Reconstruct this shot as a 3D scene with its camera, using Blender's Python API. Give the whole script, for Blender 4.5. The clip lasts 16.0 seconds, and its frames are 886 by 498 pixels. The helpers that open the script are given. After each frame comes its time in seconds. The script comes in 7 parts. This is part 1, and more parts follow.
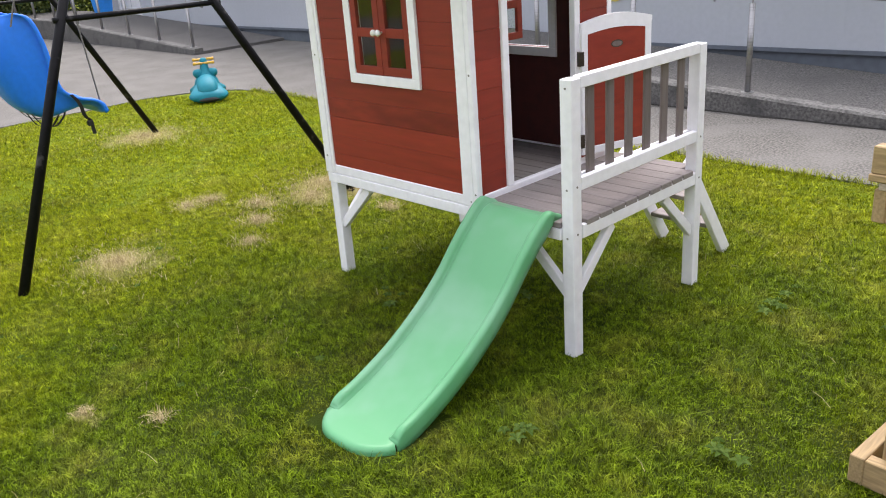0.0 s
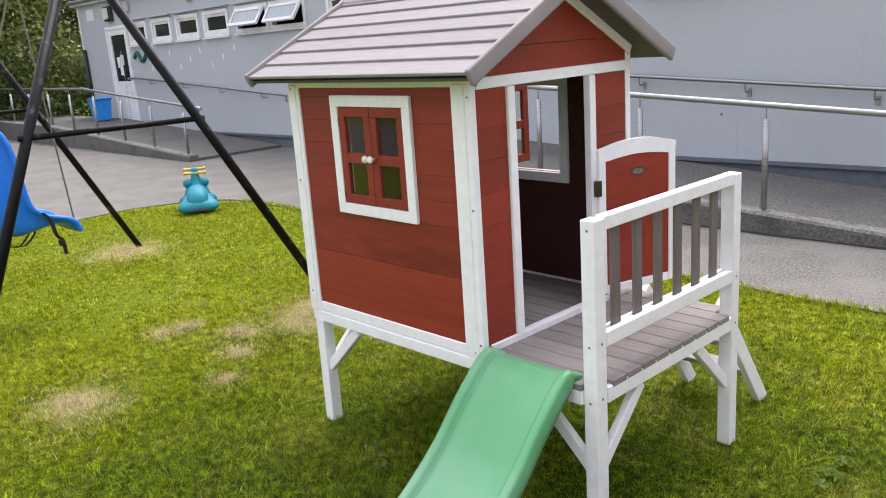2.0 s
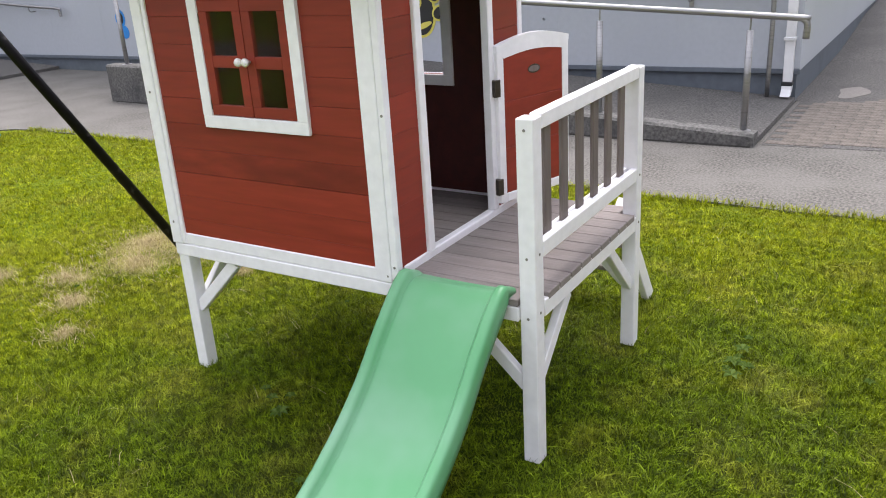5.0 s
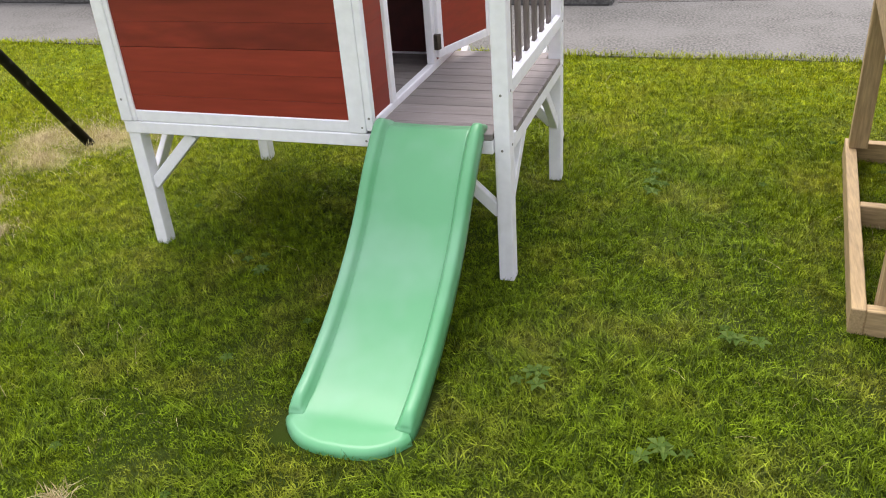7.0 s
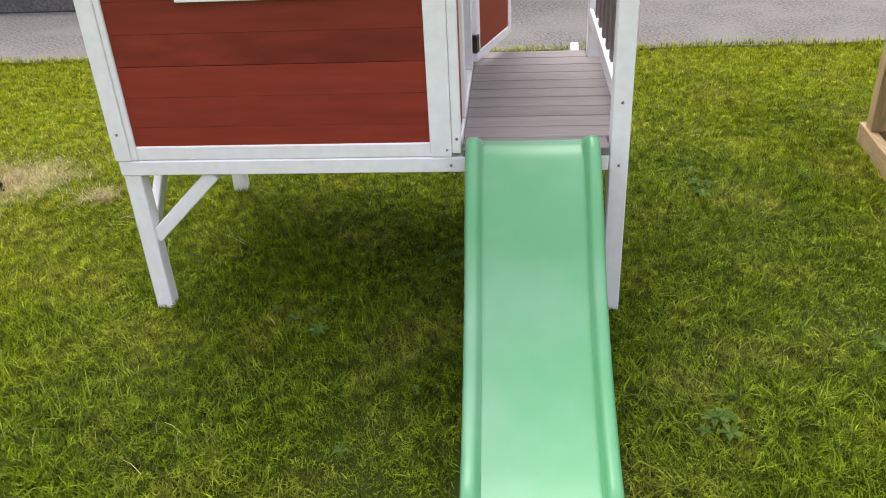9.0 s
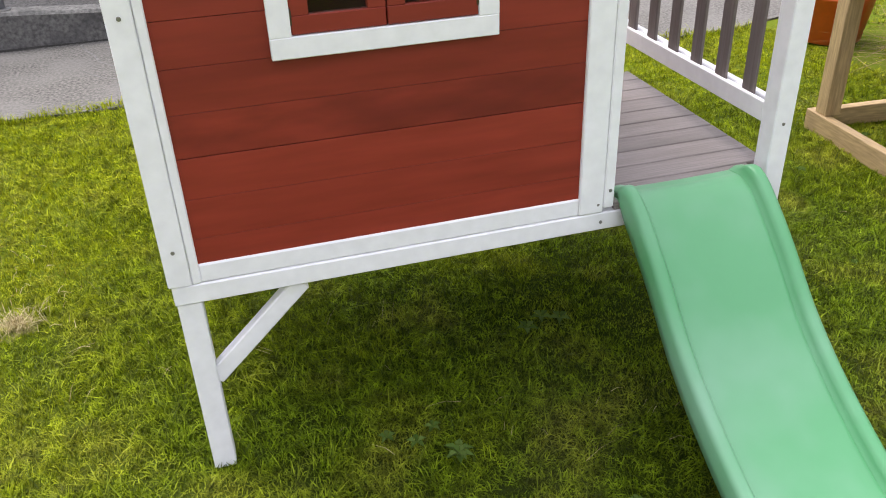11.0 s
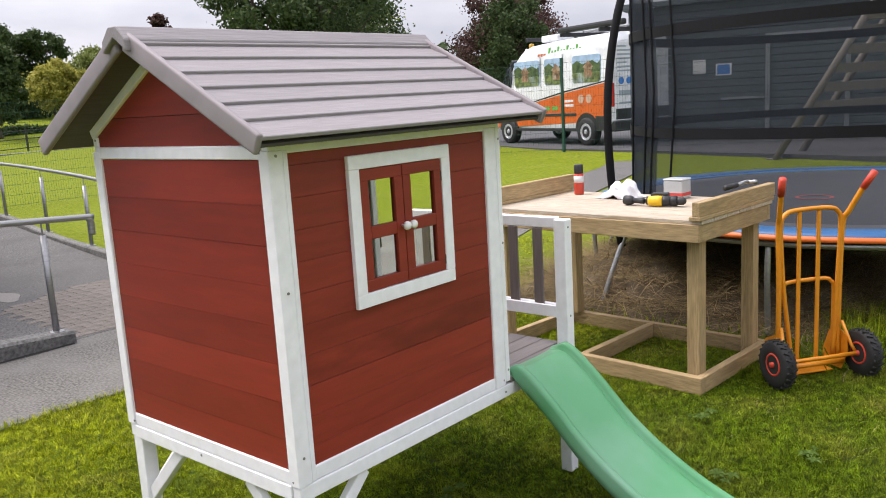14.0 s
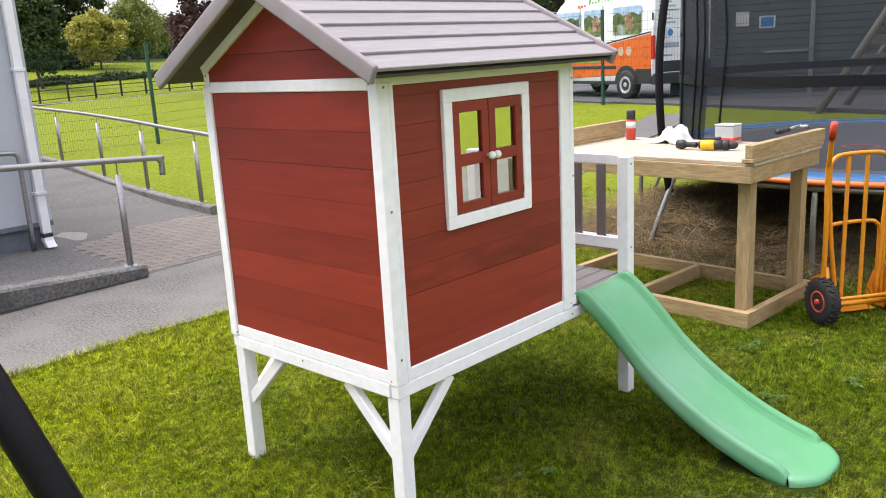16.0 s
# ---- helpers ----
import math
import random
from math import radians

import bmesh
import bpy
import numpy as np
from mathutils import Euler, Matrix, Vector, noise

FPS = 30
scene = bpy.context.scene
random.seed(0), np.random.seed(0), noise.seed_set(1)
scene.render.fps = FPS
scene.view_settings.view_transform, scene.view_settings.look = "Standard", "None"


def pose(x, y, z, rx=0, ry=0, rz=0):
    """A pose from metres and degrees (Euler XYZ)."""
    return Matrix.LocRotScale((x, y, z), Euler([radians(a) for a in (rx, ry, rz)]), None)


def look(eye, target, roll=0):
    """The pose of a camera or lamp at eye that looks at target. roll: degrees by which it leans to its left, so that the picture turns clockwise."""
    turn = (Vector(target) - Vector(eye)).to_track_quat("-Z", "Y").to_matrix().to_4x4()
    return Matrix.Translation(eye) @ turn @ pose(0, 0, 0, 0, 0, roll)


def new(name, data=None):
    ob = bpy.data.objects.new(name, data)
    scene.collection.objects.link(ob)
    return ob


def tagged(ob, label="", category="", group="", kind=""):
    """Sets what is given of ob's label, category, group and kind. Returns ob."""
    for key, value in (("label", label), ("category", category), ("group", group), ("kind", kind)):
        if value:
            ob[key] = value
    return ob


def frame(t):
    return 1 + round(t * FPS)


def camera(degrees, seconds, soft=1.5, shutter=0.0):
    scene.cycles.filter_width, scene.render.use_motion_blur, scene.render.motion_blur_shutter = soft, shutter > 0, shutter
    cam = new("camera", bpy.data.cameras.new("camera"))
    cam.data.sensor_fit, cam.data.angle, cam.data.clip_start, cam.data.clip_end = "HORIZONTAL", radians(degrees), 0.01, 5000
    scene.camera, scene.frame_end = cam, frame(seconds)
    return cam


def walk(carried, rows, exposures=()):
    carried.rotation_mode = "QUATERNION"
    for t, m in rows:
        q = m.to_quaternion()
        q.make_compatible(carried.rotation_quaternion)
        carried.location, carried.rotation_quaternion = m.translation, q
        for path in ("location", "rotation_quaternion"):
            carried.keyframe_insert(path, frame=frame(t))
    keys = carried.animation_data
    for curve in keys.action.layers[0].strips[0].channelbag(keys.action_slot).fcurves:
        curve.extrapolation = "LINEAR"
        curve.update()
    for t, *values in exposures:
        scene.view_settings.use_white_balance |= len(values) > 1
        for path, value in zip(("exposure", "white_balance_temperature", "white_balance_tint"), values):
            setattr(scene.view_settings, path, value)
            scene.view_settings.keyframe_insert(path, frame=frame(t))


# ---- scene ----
cam = camera(56.2, 16.0, soft=1.0)
PATH = [
    (0, (3.394, -2.378, 1.663), (2.023, -1.114, 0.939), -4.4),
    (0.5, (3.342, -2.253, 1.671), (1.973, -0.978, 0.964), -4.4),
    (1, (3.291, -2.138, 1.68), (1.906, -0.849, 1.031), -3.5),
    (1.5, (3.198, -2.082, 1.688), (1.8, -0.783, 1.087), -3.3),
    (2, (3.024, -2.027, 1.699), (1.616, -0.697, 1.2), -3.9),
    (2.5, (2.895, -1.931, 1.706), (1.542, -0.534, 1.239), -3.8),
    (3, (2.808, -1.775, 1.718), (1.443, -0.35, 1.391), -3.4),
    (3.5, (2.751, -1.697, 1.711), (1.385, -0.276, 1.37), -2.8),
    (4, (2.655, -1.734, 1.687), (1.32, -0.293, 1.311), -3.3),
    (4.5, (2.537, -1.876, 1.64), (1.429, -0.333, 1.013), -4.3),
    (5, (2.53, -2.039, 1.61), (1.529, -0.46, 0.899), -3.6),
    (5.2, (2.549, -2.132, 1.607), (1.556, -0.562, 0.865), -4.0),
    (7.3, (2.115, -2.532, 1.59), (1.555, -0.881, 0.609), -4.3),
    (7.5, (2.044, -2.488, 1.596), (1.498, -0.834, 0.612), -4.3),
    (8, (1.778, -2.436, 1.593), (1.32, -0.755, 0.611), -4.1),
    (8.5, (1.484, -2.421, 1.588), (1.226, -0.708, 0.589), -2.9),
    (9, (1.222, -2.27, 1.541), (1.047, -0.547, 0.541), -3.1),
    (9.5, (0.956, -2.09, 1.549), (0.832, -0.369, 0.538), -2.6),
    (9.7, (0.842, -2.016, 1.538), (0.747, -0.298, 0.519), -2.4),
    (11.8, (-0.292, -1.564, 1.517), (0.473, 0.004, 0.539), -3.2),
    (12, (-0.423, -1.6, 1.518), (0.39, -0.025, 0.591), -3.7),
    (12.5, (-0.74, -1.663, 1.558), (0.323, -0.167, 0.761), -3.0),
    (13, (-1.037, -1.663, 1.591), (0.285, -0.33, 0.901), -3.1),
    (13.5, (-1.22, -1.753, 1.638), (0.211, -0.433, 1.18), -3.3),
    (14, (-1.43, -1.847, 1.652), (0.06, -0.562, 1.293), -3.4),
    (14.5, (-1.635, -1.863, 1.647), (-0.125, -0.608, 1.266), -4.1),
    (15, (-1.726, -1.92, 1.64), (-0.314, -0.557, 1.257), -3.6),
    (15.5, (-1.759, -1.986, 1.622), (-0.353, -0.62, 1.224), -3.0),
    (16, (-1.769, -1.892, 1.614), (-0.346, -0.564, 1.154), -3.1),
]
walk(cam, [(t, look(eye, target, roll)) for t, eye, target, roll in PATH], exposures=tuple((t, s, 6500, 18) for t, s in ((0, 1.15), (1.5, 1.2), (2.5, 1.15), (3, 0.98), (3.5, 0.75), (4, 0.85), (5, 1.14), (7.5, 1.1), (9.5, 1.05), (12, 1.2), (13, 1.2), (14.5, 0.85), (16, 1.25))))

# ---- light ----
world = bpy.data.worlds.new("overcast_sky")
world.use_nodes = True
scene.world = world
wt = world.node_tree
wt.nodes.clear()
w_out = wt.nodes.new("ShaderNodeOutputWorld")
w_bg = wt.nodes.new("ShaderNodeBackground")
w_sky = wt.nodes.new("ShaderNodeTexSky")
w_sky.sky_type = "NISHITA"
w_sky.sun_disc = False
w_sky.sun_elevation = radians(61)
w_sky.sun_rotation = radians(-25)
w_sky.air_density, w_sky.dust_density, w_sky.ozone_density = 1.0, 4.0, 1.0
w_sat = wt.nodes.new("ShaderNodeHueSaturation")
w_sat.inputs["Saturation"].default_value = 0.5
w_co = wt.nodes.new("ShaderNodeTexCoord")
w_map = wt.nodes.new("ShaderNodeMapping")
w_map.inputs["Scale"].default_value = (1.6, 1.6, 5.0)
w_noise = wt.nodes.new("ShaderNodeTexNoise")
w_noise.inputs["Scale"].default_value, w_noise.inputs["Detail"].default_value = 2.2, 6
w_ramp = wt.nodes.new("ShaderNodeValToRGB")
w_ramp.color_ramp.elements[0].position, w_ramp.color_ramp.elements[1].position = 0.38, 0.62
w_ramp.color_ramp.elements[0].color, w_ramp.color_ramp.elements[1].color = (5.15, 5.5, 6.15, 1), (7.45, 7.7, 8.1, 1)
w_mix = wt.nodes.new("ShaderNodeMix")
w_mix.data_type = "RGBA"
w_mix.inputs["Factor"].default_value = 0.72
wt.links.new(w_sky.outputs[0], w_sat.inputs["Color"])
wt.links.new(w_co.outputs["Generated"], w_map.inputs[0])
wt.links.new(w_map.outputs[0], w_noise.inputs["Vector"])
wt.links.new(w_noise.outputs[0], w_ramp.inputs[0])
wt.links.new(w_sat.outputs[0], w_mix.inputs["A"])
wt.links.new(w_ramp.outputs[0], w_mix.inputs["B"])
# an overcast sky is brighter overhead than at the horizon
w_sep = wt.nodes.new("ShaderNodeSeparateXYZ")
w_up = wt.nodes.new("ShaderNodeMapRange")
w_up.inputs["From Min"].default_value, w_up.inputs["From Max"].default_value = 0.0, 0.8
w_up.inputs["To Min"].default_value, w_up.inputs["To Max"].default_value = 0.70, 1.15
w_mul = wt.nodes.new("ShaderNodeVectorMath")
w_mul.operation = "SCALE"
wt.links.new(w_co.outputs["Generated"], w_sep.inputs[0])
wt.links.new(w_sep.outputs["Z"], w_up.inputs[0])
wt.links.new(w_mix.outputs["Result"], w_mul.inputs[0])
wt.links.new(w_up.outputs[0], w_mul.inputs["Scale"])
# and the haze low over the trees is duller still
w_low = wt.nodes.new("ShaderNodeMapRange")
w_low.inputs["From Min"].default_value, w_low.inputs["From Max"].default_value = 0.10, 0.34
w_low.inputs["To Min"].default_value, w_low.inputs["To Max"].default_value = 0.84, 1.0
w_dim = wt.nodes.new("ShaderNodeVectorMath")
w_dim.operation = "SCALE"
wt.links.new(w_sep.outputs["Z"], w_low.inputs[0])
wt.links.new(w_mul.outputs[0], w_dim.inputs[0])
wt.links.new(w_low.outputs[0], w_dim.inputs["Scale"])
wt.links.new(w_dim.outputs[0], w_bg.inputs[0])
wt.links.new(w_bg.outputs[0], w_out.inputs[0])
w_bg.inputs[1].default_value = 0.121

sun = new("sun", bpy.data.lights.new("sun", "SUN"))
sun.data.energy, sun.data.angle, sun.data.color = 1.72, radians(40), (1.0, 0.965, 0.91)
sun.matrix_world = look((-2.6, 5.2, 10.5), (0, 0, 0))


# ---- materials ----
def nodes_of(m):
    m.use_nodes = True
    t = m.node_tree
    return t, t.nodes["Principled BSDF"]


def link(t, a, b):
    t.links.new(a, b)


def mat(name, base, rough=0.6, var=0.25, scale=30.0, stretch=(1, 1, 1), bump=0.15, metal=0.0, stain=None, stain_scale=3.0,
        stain_amount=0.5, piece=0.0, spec=0.5, bump_dist=0.004, crisp=0.18, stain_from=0.5, stain_to=0.72):
    """A surface with fine grain, larger blotches, relief and, for pieces, a tone of its own for each."""
    m = bpy.data.materials.new(name)
    t, b = nodes_of(m)
    n = t.nodes
    co = n.new("ShaderNodeTexCoord")
    mp = n.new("ShaderNodeMapping")
    mp.inputs["Scale"].default_value = stretch
    link(t, co.outputs["Object"], mp.inputs[0])
    fine = n.new("ShaderNodeTexNoise")
    fine.inputs["Scale"].default_value, fine.inputs["Detail"].default_value = scale, 5
    link(t, mp.outputs[0], fine.inputs["Vector"])
    big = n.new("ShaderNodeTexNoise")
    big.inputs["Scale"].default_value, big.inputs["Detail"].default_value = stain_scale, 4
    link(t, mp.outputs[0], big.inputs["Vector"])
    c1 = n.new("ShaderNodeMix")
    c1.data_type = "RGBA"
    c1.inputs["A"].default_value = (*[v * (1 - var) for v in base], 1)
    c1.inputs["B"].default_value = (*[min(1, v * (1 + var)) for v in base], 1)
    cr = n.new("ShaderNodeMapRange")
    cr.inputs["From Min"].default_value, cr.inputs["From Max"].default_value = 0.5 - crisp, 0.5 + crisp
    link(t, fine.outputs[0], cr.inputs[0])
    link(t, cr.outputs[0], c1.inputs["Factor"])
    ramp = n.new("ShaderNodeValToRGB")
    ramp.color_ramp.elements[0].position, ramp.color_ramp.elements[1].position = stain_from, stain_to
    ramp.color_ramp.elements[0].color = (0, 0, 0, 1)
    ramp.color_ramp.elements[1].color = (stain_amount, stain_amount, stain_amount, 1)
    link(t, big.outputs[0], ramp.inputs[0])
    c2 = n.new("ShaderNodeMix")
    c2.data_type = "RGBA"
    st = stain or [v * 0.6 for v in base]
    c2.inputs["B"].default_value = (*st, 1)
    link(t, ramp.outputs[0], c2.inputs["Factor"])
    link(t, c1.outputs["Result"], c2.inputs["A"])
    col = c2.outputs["Result"]
    if piece:
        info = n.new("ShaderNodeObjectInfo")
        mr = n.new("ShaderNodeMapRange")
        mr.inputs["To Min"].default_value, mr.inputs["To Max"].default_value = 1 - piece, 1 + piece
        link(t, info.outputs["Random"], mr.inputs[0])
        hs = n.new("ShaderNodeHueSaturation")
        link(t, mr.outputs[0], hs.inputs["Value"])
        link(t, col, hs.inputs["Color"])
        col = hs.outputs[0]
    link(t, col, b.inputs["Base Color"])
    b.inputs["Metallic"].default_value = metal
    b.inputs["Specular IOR Level"].default_value = spec
    rr = n.new("ShaderNodeMapRange")
    rr.inputs["To Min"].default_value, rr.inputs["To Max"].default_value = max(0.03, rough - 0.1), min(1, rough + 0.1)
    link(t, fine.outputs[0], rr.inputs[0])
    link(t, rr.outputs[0], b.inputs["Roughness"])
    if bump:
        bp = n.new("ShaderNodeBump")
        bp.inputs["Strength"].default_value, bp.inputs["Distance"].default_value = bump, bump_dist
        link(t, fine.outputs[0], bp.inputs["Height"])
        link(t, bp.outputs[0], b.inputs["Normal"])
    return m


RED = (0.252, 0.032, 0.017)
red_x = mat("red_paint_x", RED, 0.5, 0.20, 6, (0.8, 6, 6), 0.14, stain=(0.165, 0.019, 0.011), stain_scale=1.4, stain_amount=0.5, piece=0.11, spec=0.35, crisp=0.3)
red_y = mat("red_paint_y", RED, 0.5, 0.20, 6, (6, 0.8, 6), 0.14, stain=(0.18, 0.021, 0.012), stain_scale=1.4, stain_amount=0.4, piece=0.13, spec=0.35, crisp=0.3)
red_stained = mat("red_paint_stained", RED, 0.5, 0.20, 5, (1.4, 5, 5), 0.12, stain=(0.11, 0.013, 0.009), stain_scale=1.3, stain_amount=0.65, stain_from=0.40, stain_to=0.64, spec=0.35)
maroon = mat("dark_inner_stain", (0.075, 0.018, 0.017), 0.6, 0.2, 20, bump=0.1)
white_wood = mat("white_paint", (0.88, 0.88, 0.90), 0.48, 0.04, 25, (1, 1, 1), 0.12, stain=(0.74, 0.74, 0.75), stain_scale=4, stain_amount=0.22, spec=0.4)
grey_x = mat("grey_stain_x", (0.275, 0.256, 0.260), 0.72, 0.10, 10, (1, 16, 16), 0.3, stain=(0.25, 0.22, 0.222), stain_scale=1.2, stain_amount=0.6, piece=0.06, spec=0.15)
grey_slope = mat("grey_stain_slope", (0.275, 0.246, 0.252), 0.6, 0.08, 10, (16, 1, 1), 0.2, stain=(0.23, 0.20, 0.205), stain_scale=1.2, stain_amount=0.6, spec=0.3)
# the roof's grey again, darkened for the shade beneath the boards
under_shade_grey = mat("roof_underside_shade", (0.085, 0.074, 0.075), 0.7, 0.2, 10, (1, 14, 14), 0.2)
# same stain on the balusters, with their shade put into the colour
grey_z_shaded = mat("grey_stain_z_shaded", (0.175, 0.145, 0.135), 0.6, 0.12, 10, (16, 16, 1), 0.3, piece=0.06, spec=0.3)
deck_grey = mat("deck_boards", (0.245, 0.217, 0.206), 0.62, 0.17, 10, (1, 18, 18), 0.3, stain=(0.17, 0.148, 0.138), stain_scale=1.0, stain_amount=0.6, piece=0.1, spec=0.3)
slide_green = mat("green_plastic", (0.104, 0.364, 0.160), 0.34, 0.015, 12, (1, 1, 1), 0.02, stain=(0.25, 0.44, 0.32), stain_scale=1.5, stain_amount=0.75)
_sg = slide_green.node_tree.nodes["Principled BSDF"]
_sg.inputs["Coat Weight"].default_value, _sg.inputs["Coat Roughness"].default_value, _sg.inputs["Coat IOR"].default_value = 0.3, 0.46, 1.5
_sg.inputs["Specular IOR Level"].default_value = 0.36
nail_steel = mat("screw_head", (0.28, 0.27, 0.25), 0.45, 0.1, 200, metal=0.8)
hinge_steel = mat("hinge_zinc", (0.10, 0.085, 0.07), 0.4, 0.2, 80, metal=0.9)
knob_white = mat("white_knob", (0.82, 0.81, 0.78), 0.3, 0.03, 40)
black_paint = mat("black_gloss_paint", (0.006, 0.006, 0.007), 0.42, 0.3, 25, stain=(0.16, 0.155, 0.15), stain_scale=9, stain_amount=0.5, bump=0.2, spec=0.14, stain_from=0.60, stain_to=0.72)
black_strap = mat("black_webbing", (0.012, 0.012, 0.012), 0.8, 0.2, 120)
rope_grey = mat("grey_rope", (0.16, 0.15, 0.14), 0.9, 0.2, 150)
blue_plastic = mat("blue_plastic", (0.006, 0.185, 0.80), 0.42, 0.05, 30, stain=(0.012, 0.21, 0.82), stain_amount=0.4)
teal_plastic = mat("teal_plastic", (0.006, 0.20, 0.26), 0.55, 0.05, 30, spec=0.3)
yellow_plastic = mat("yellow_plastic", (0.62, 0.36, 0.04), 0.4, 0.06, 30)
concrete = mat("concrete", (0.129, 0.123, 0.109), 0.9, 0.55, 58, (1, 1, 1), 0.9, stain=(0.185, 0.178, 0.162), stain_scale=2.2, stain_amount=0.55, stain_from=0.42, stain_to=0.62, bump_dist=0.006, crisp=0.15)
concrete_dark = mat("ramp_concrete", (0.108, 0.104, 0.097), 0.9, 0.6, 60, (1, 1, 1), 0.6, stain=(0.07, 0.068, 0.064), stain_scale=1.5, stain_amount=0.6, bump_dist=0.006)
kerb_face = mat("kerb_side_face", (0.115, 0.112, 0.106), 0.9, 0.45, 40, (1, 1, 1), 0.7, stain=(0.045, 0.045, 0.046), stain_scale=4, stain_amount=0.75, bump_dist=0.01)
kerb_mat = mat("kerb_concrete", (0.165, 0.162, 0.150), 0.9, 0.4, 45, (1, 1, 1), 0.7, stain=(0.06, 0.06, 0.055), stain_scale=5, stain_amount=0.85, bump_dist=0.01)
paver_mat = mat("brown_paving", (0.160, 0.140, 0.118), 0.9, 0.4, 60, bump=0.4, piece=0.10)
asphalt = mat("asphalt", (0.07, 0.07, 0.072), 0.9, 0.25, 60, bump=0.4)
cladding = mat("grey_cladding", (0.43, 0.46, 0.50), 0.55, 0.03, 20, bump=0.03, stain=(0.39, 0.42, 0.455), stain_scale=0.8, stain_amount=0.5)
skirting = mat("dark_skirting", (0.115, 0.135, 0.16), 0.6, 0.1, 15)
upvc = mat("white_upvc", (0.78, 0.79, 0.80), 0.35, 0.02, 10, bump=0.02)
steel = mat("brushed_steel", (0.35, 0.35, 0.35), 0.42, 0.08, 60, (1, 1, 20), 0.05, metal=1.0)
galv = mat("galvanised_tube", (0.36, 0.37, 0.38), 0.45, 0.12, 40, metal=0.9)
pine = mat("treated_pine", (0.37, 0.262, 0.128), 0.65, 0.24, 8, (14, 1.3, 14), 0.35, stain=(0.21, 0.135, 0.06), stain_scale=1.5, stain_amount=0.5, piece=0.12)
pine_x = mat("treated_pine_crosswise", (0.37, 0.262, 0.128), 0.65, 0.24, 8, (1.3, 14, 14), 0.35, stain=(0.21, 0.135, 0.06), stain_scale=1.5, stain_amount=0.5, piece=0.12)
pine_z = mat("treated_pine_upright", (0.37, 0.262, 0.128), 0.65, 0.24, 8, (14, 14, 1.3), 0.35, stain=(0.21, 0.135, 0.06), stain_scale=1.5, stain_amount=0.5, piece=0.12)
pine_top = mat("pine_top_boards", (0.46, 0.39, 0.30), 0.7, 0.24, 10, (14, 1.2, 14), 0.3, stain=(0.36, 0.27, 0.16), stain_scale=1.5, stain_amount=0.7, piece=0.12)
old_timber = mat("weathered_timber", (0.17, 0.15, 0.125), 0.8, 0.2, 12, (6, 6, 6), 0.3)
orange_paint = mat("orange_tube_paint", (0.72, 0.26, 0.012), 0.38, 0.06, 40, stain=(0.55, 0.2, 0.02), stain_amount=0.3)
red_grip = mat("red_grip", (0.62, 0.06, 0.03), 0.5, 0.05, 60)
rubber = mat("black_rubber", (0.018, 0.018, 0.018), 0.75, 0.25, 60, bump=0.3)
orange_tub = mat("orange_plastic", (0.62, 0.11, 0.02), 0.4, 0.06, 30)
pad_blue = mat("blue_vinyl_pad", (0.014, 0.095, 0.24), 0.45, 0.06, 20, bump=0.1)
pad_orange = mat("orange_vinyl_edge", (0.65, 0.14, 0.02), 0.45, 0.06, 20)
mat_mesh = mat("trampoline_mat", (0.045, 0.048, 0.053), 0.7, 0.15, 60)
foam_black = mat("foam_sleeve", (0.009, 0.009, 0.010), 0.75, 0.2, 40, spec=0.2)
van_white = mat("van_white", (0.74, 0.76, 0.78), 0.25, 0.02, 8, bump=0.0)
van_orange = mat("van_orange", (0.62, 0.12, 0.02), 0.3, 0.04, 8, bump=0.0)
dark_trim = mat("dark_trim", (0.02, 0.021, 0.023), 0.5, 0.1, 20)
fence_green = mat("fence_green", (0.012, 0.07, 0.045), 0.5, 0.1, 20)
iron_black = mat("black_iron", (0.015, 0.016, 0.016), 0.5, 0.1, 20)
shed_dark = mat("dark_slats", (0.075, 0.093, 0.10), 0.6, 0.12, 12)
bark = mat("bark", (0.075, 0.055, 0.04), 0.9, 0.3, 12, (1, 1, 0.2), 0.6)
paper = mat("paper_notice", (0.75, 0.75, 0.73), 0.7, 0.04, 20)
sign_blue = mat("blue_sign", (0.05, 0.2, 0.55), 0.5, 0.05, 20)
cloth_white = mat("white_cloth", (0.66, 0.66, 0.67), 0.9, 0.05, 60, bump=0.3)
tool_yellow = mat("tool_yellow", (0.75, 0.46, 0.01), 0.45, 0.05, 40)
tool_black = mat("tool_black", (0.02, 0.02, 0.02), 0.5, 0.1, 60)
straw = mat("dry_clippings", (0.13, 0.098, 0.058), 0.95, 0.4, 60, bump=0.6)
drain_black = mat("black_downpipe", (0.015, 0.015, 0.017), 0.45, 0.1, 20)
decal_black = mat("black_vinyl", (0.02, 0.02, 0.02), 0.5, 0.05, 20)
decal_yellow = mat("yellow_vinyl", (0.70, 0.62, 0.12), 0.5, 0.05, 20)
decal_blue = mat("blue_vinyl", (0.02, 0.25, 0.68), 0.5, 0.05, 20)
decal_green = mat("green_vinyl", (0.005, 0.09, 0.07), 0.5, 0.05, 20)
picture_green = mat("printed_scene", (0.13, 0.17, 0.05), 0.4, 0.8, 6, stain=(0.40, 0.48, 0.58), stain_scale=2.5, stain_amount=0.9, bump=0)
print_sky = mat("printed_sky", (0.34, 0.48, 0.66), 0.4, 0.2, 4, bump=0)
print_trees = mat("printed_trees", (0.05, 0.09, 0.025), 0.4, 0.6, 9, stain=(0.12, 0.16, 0.05), stain_scale=6, stain_amount=0.8, bump=0)
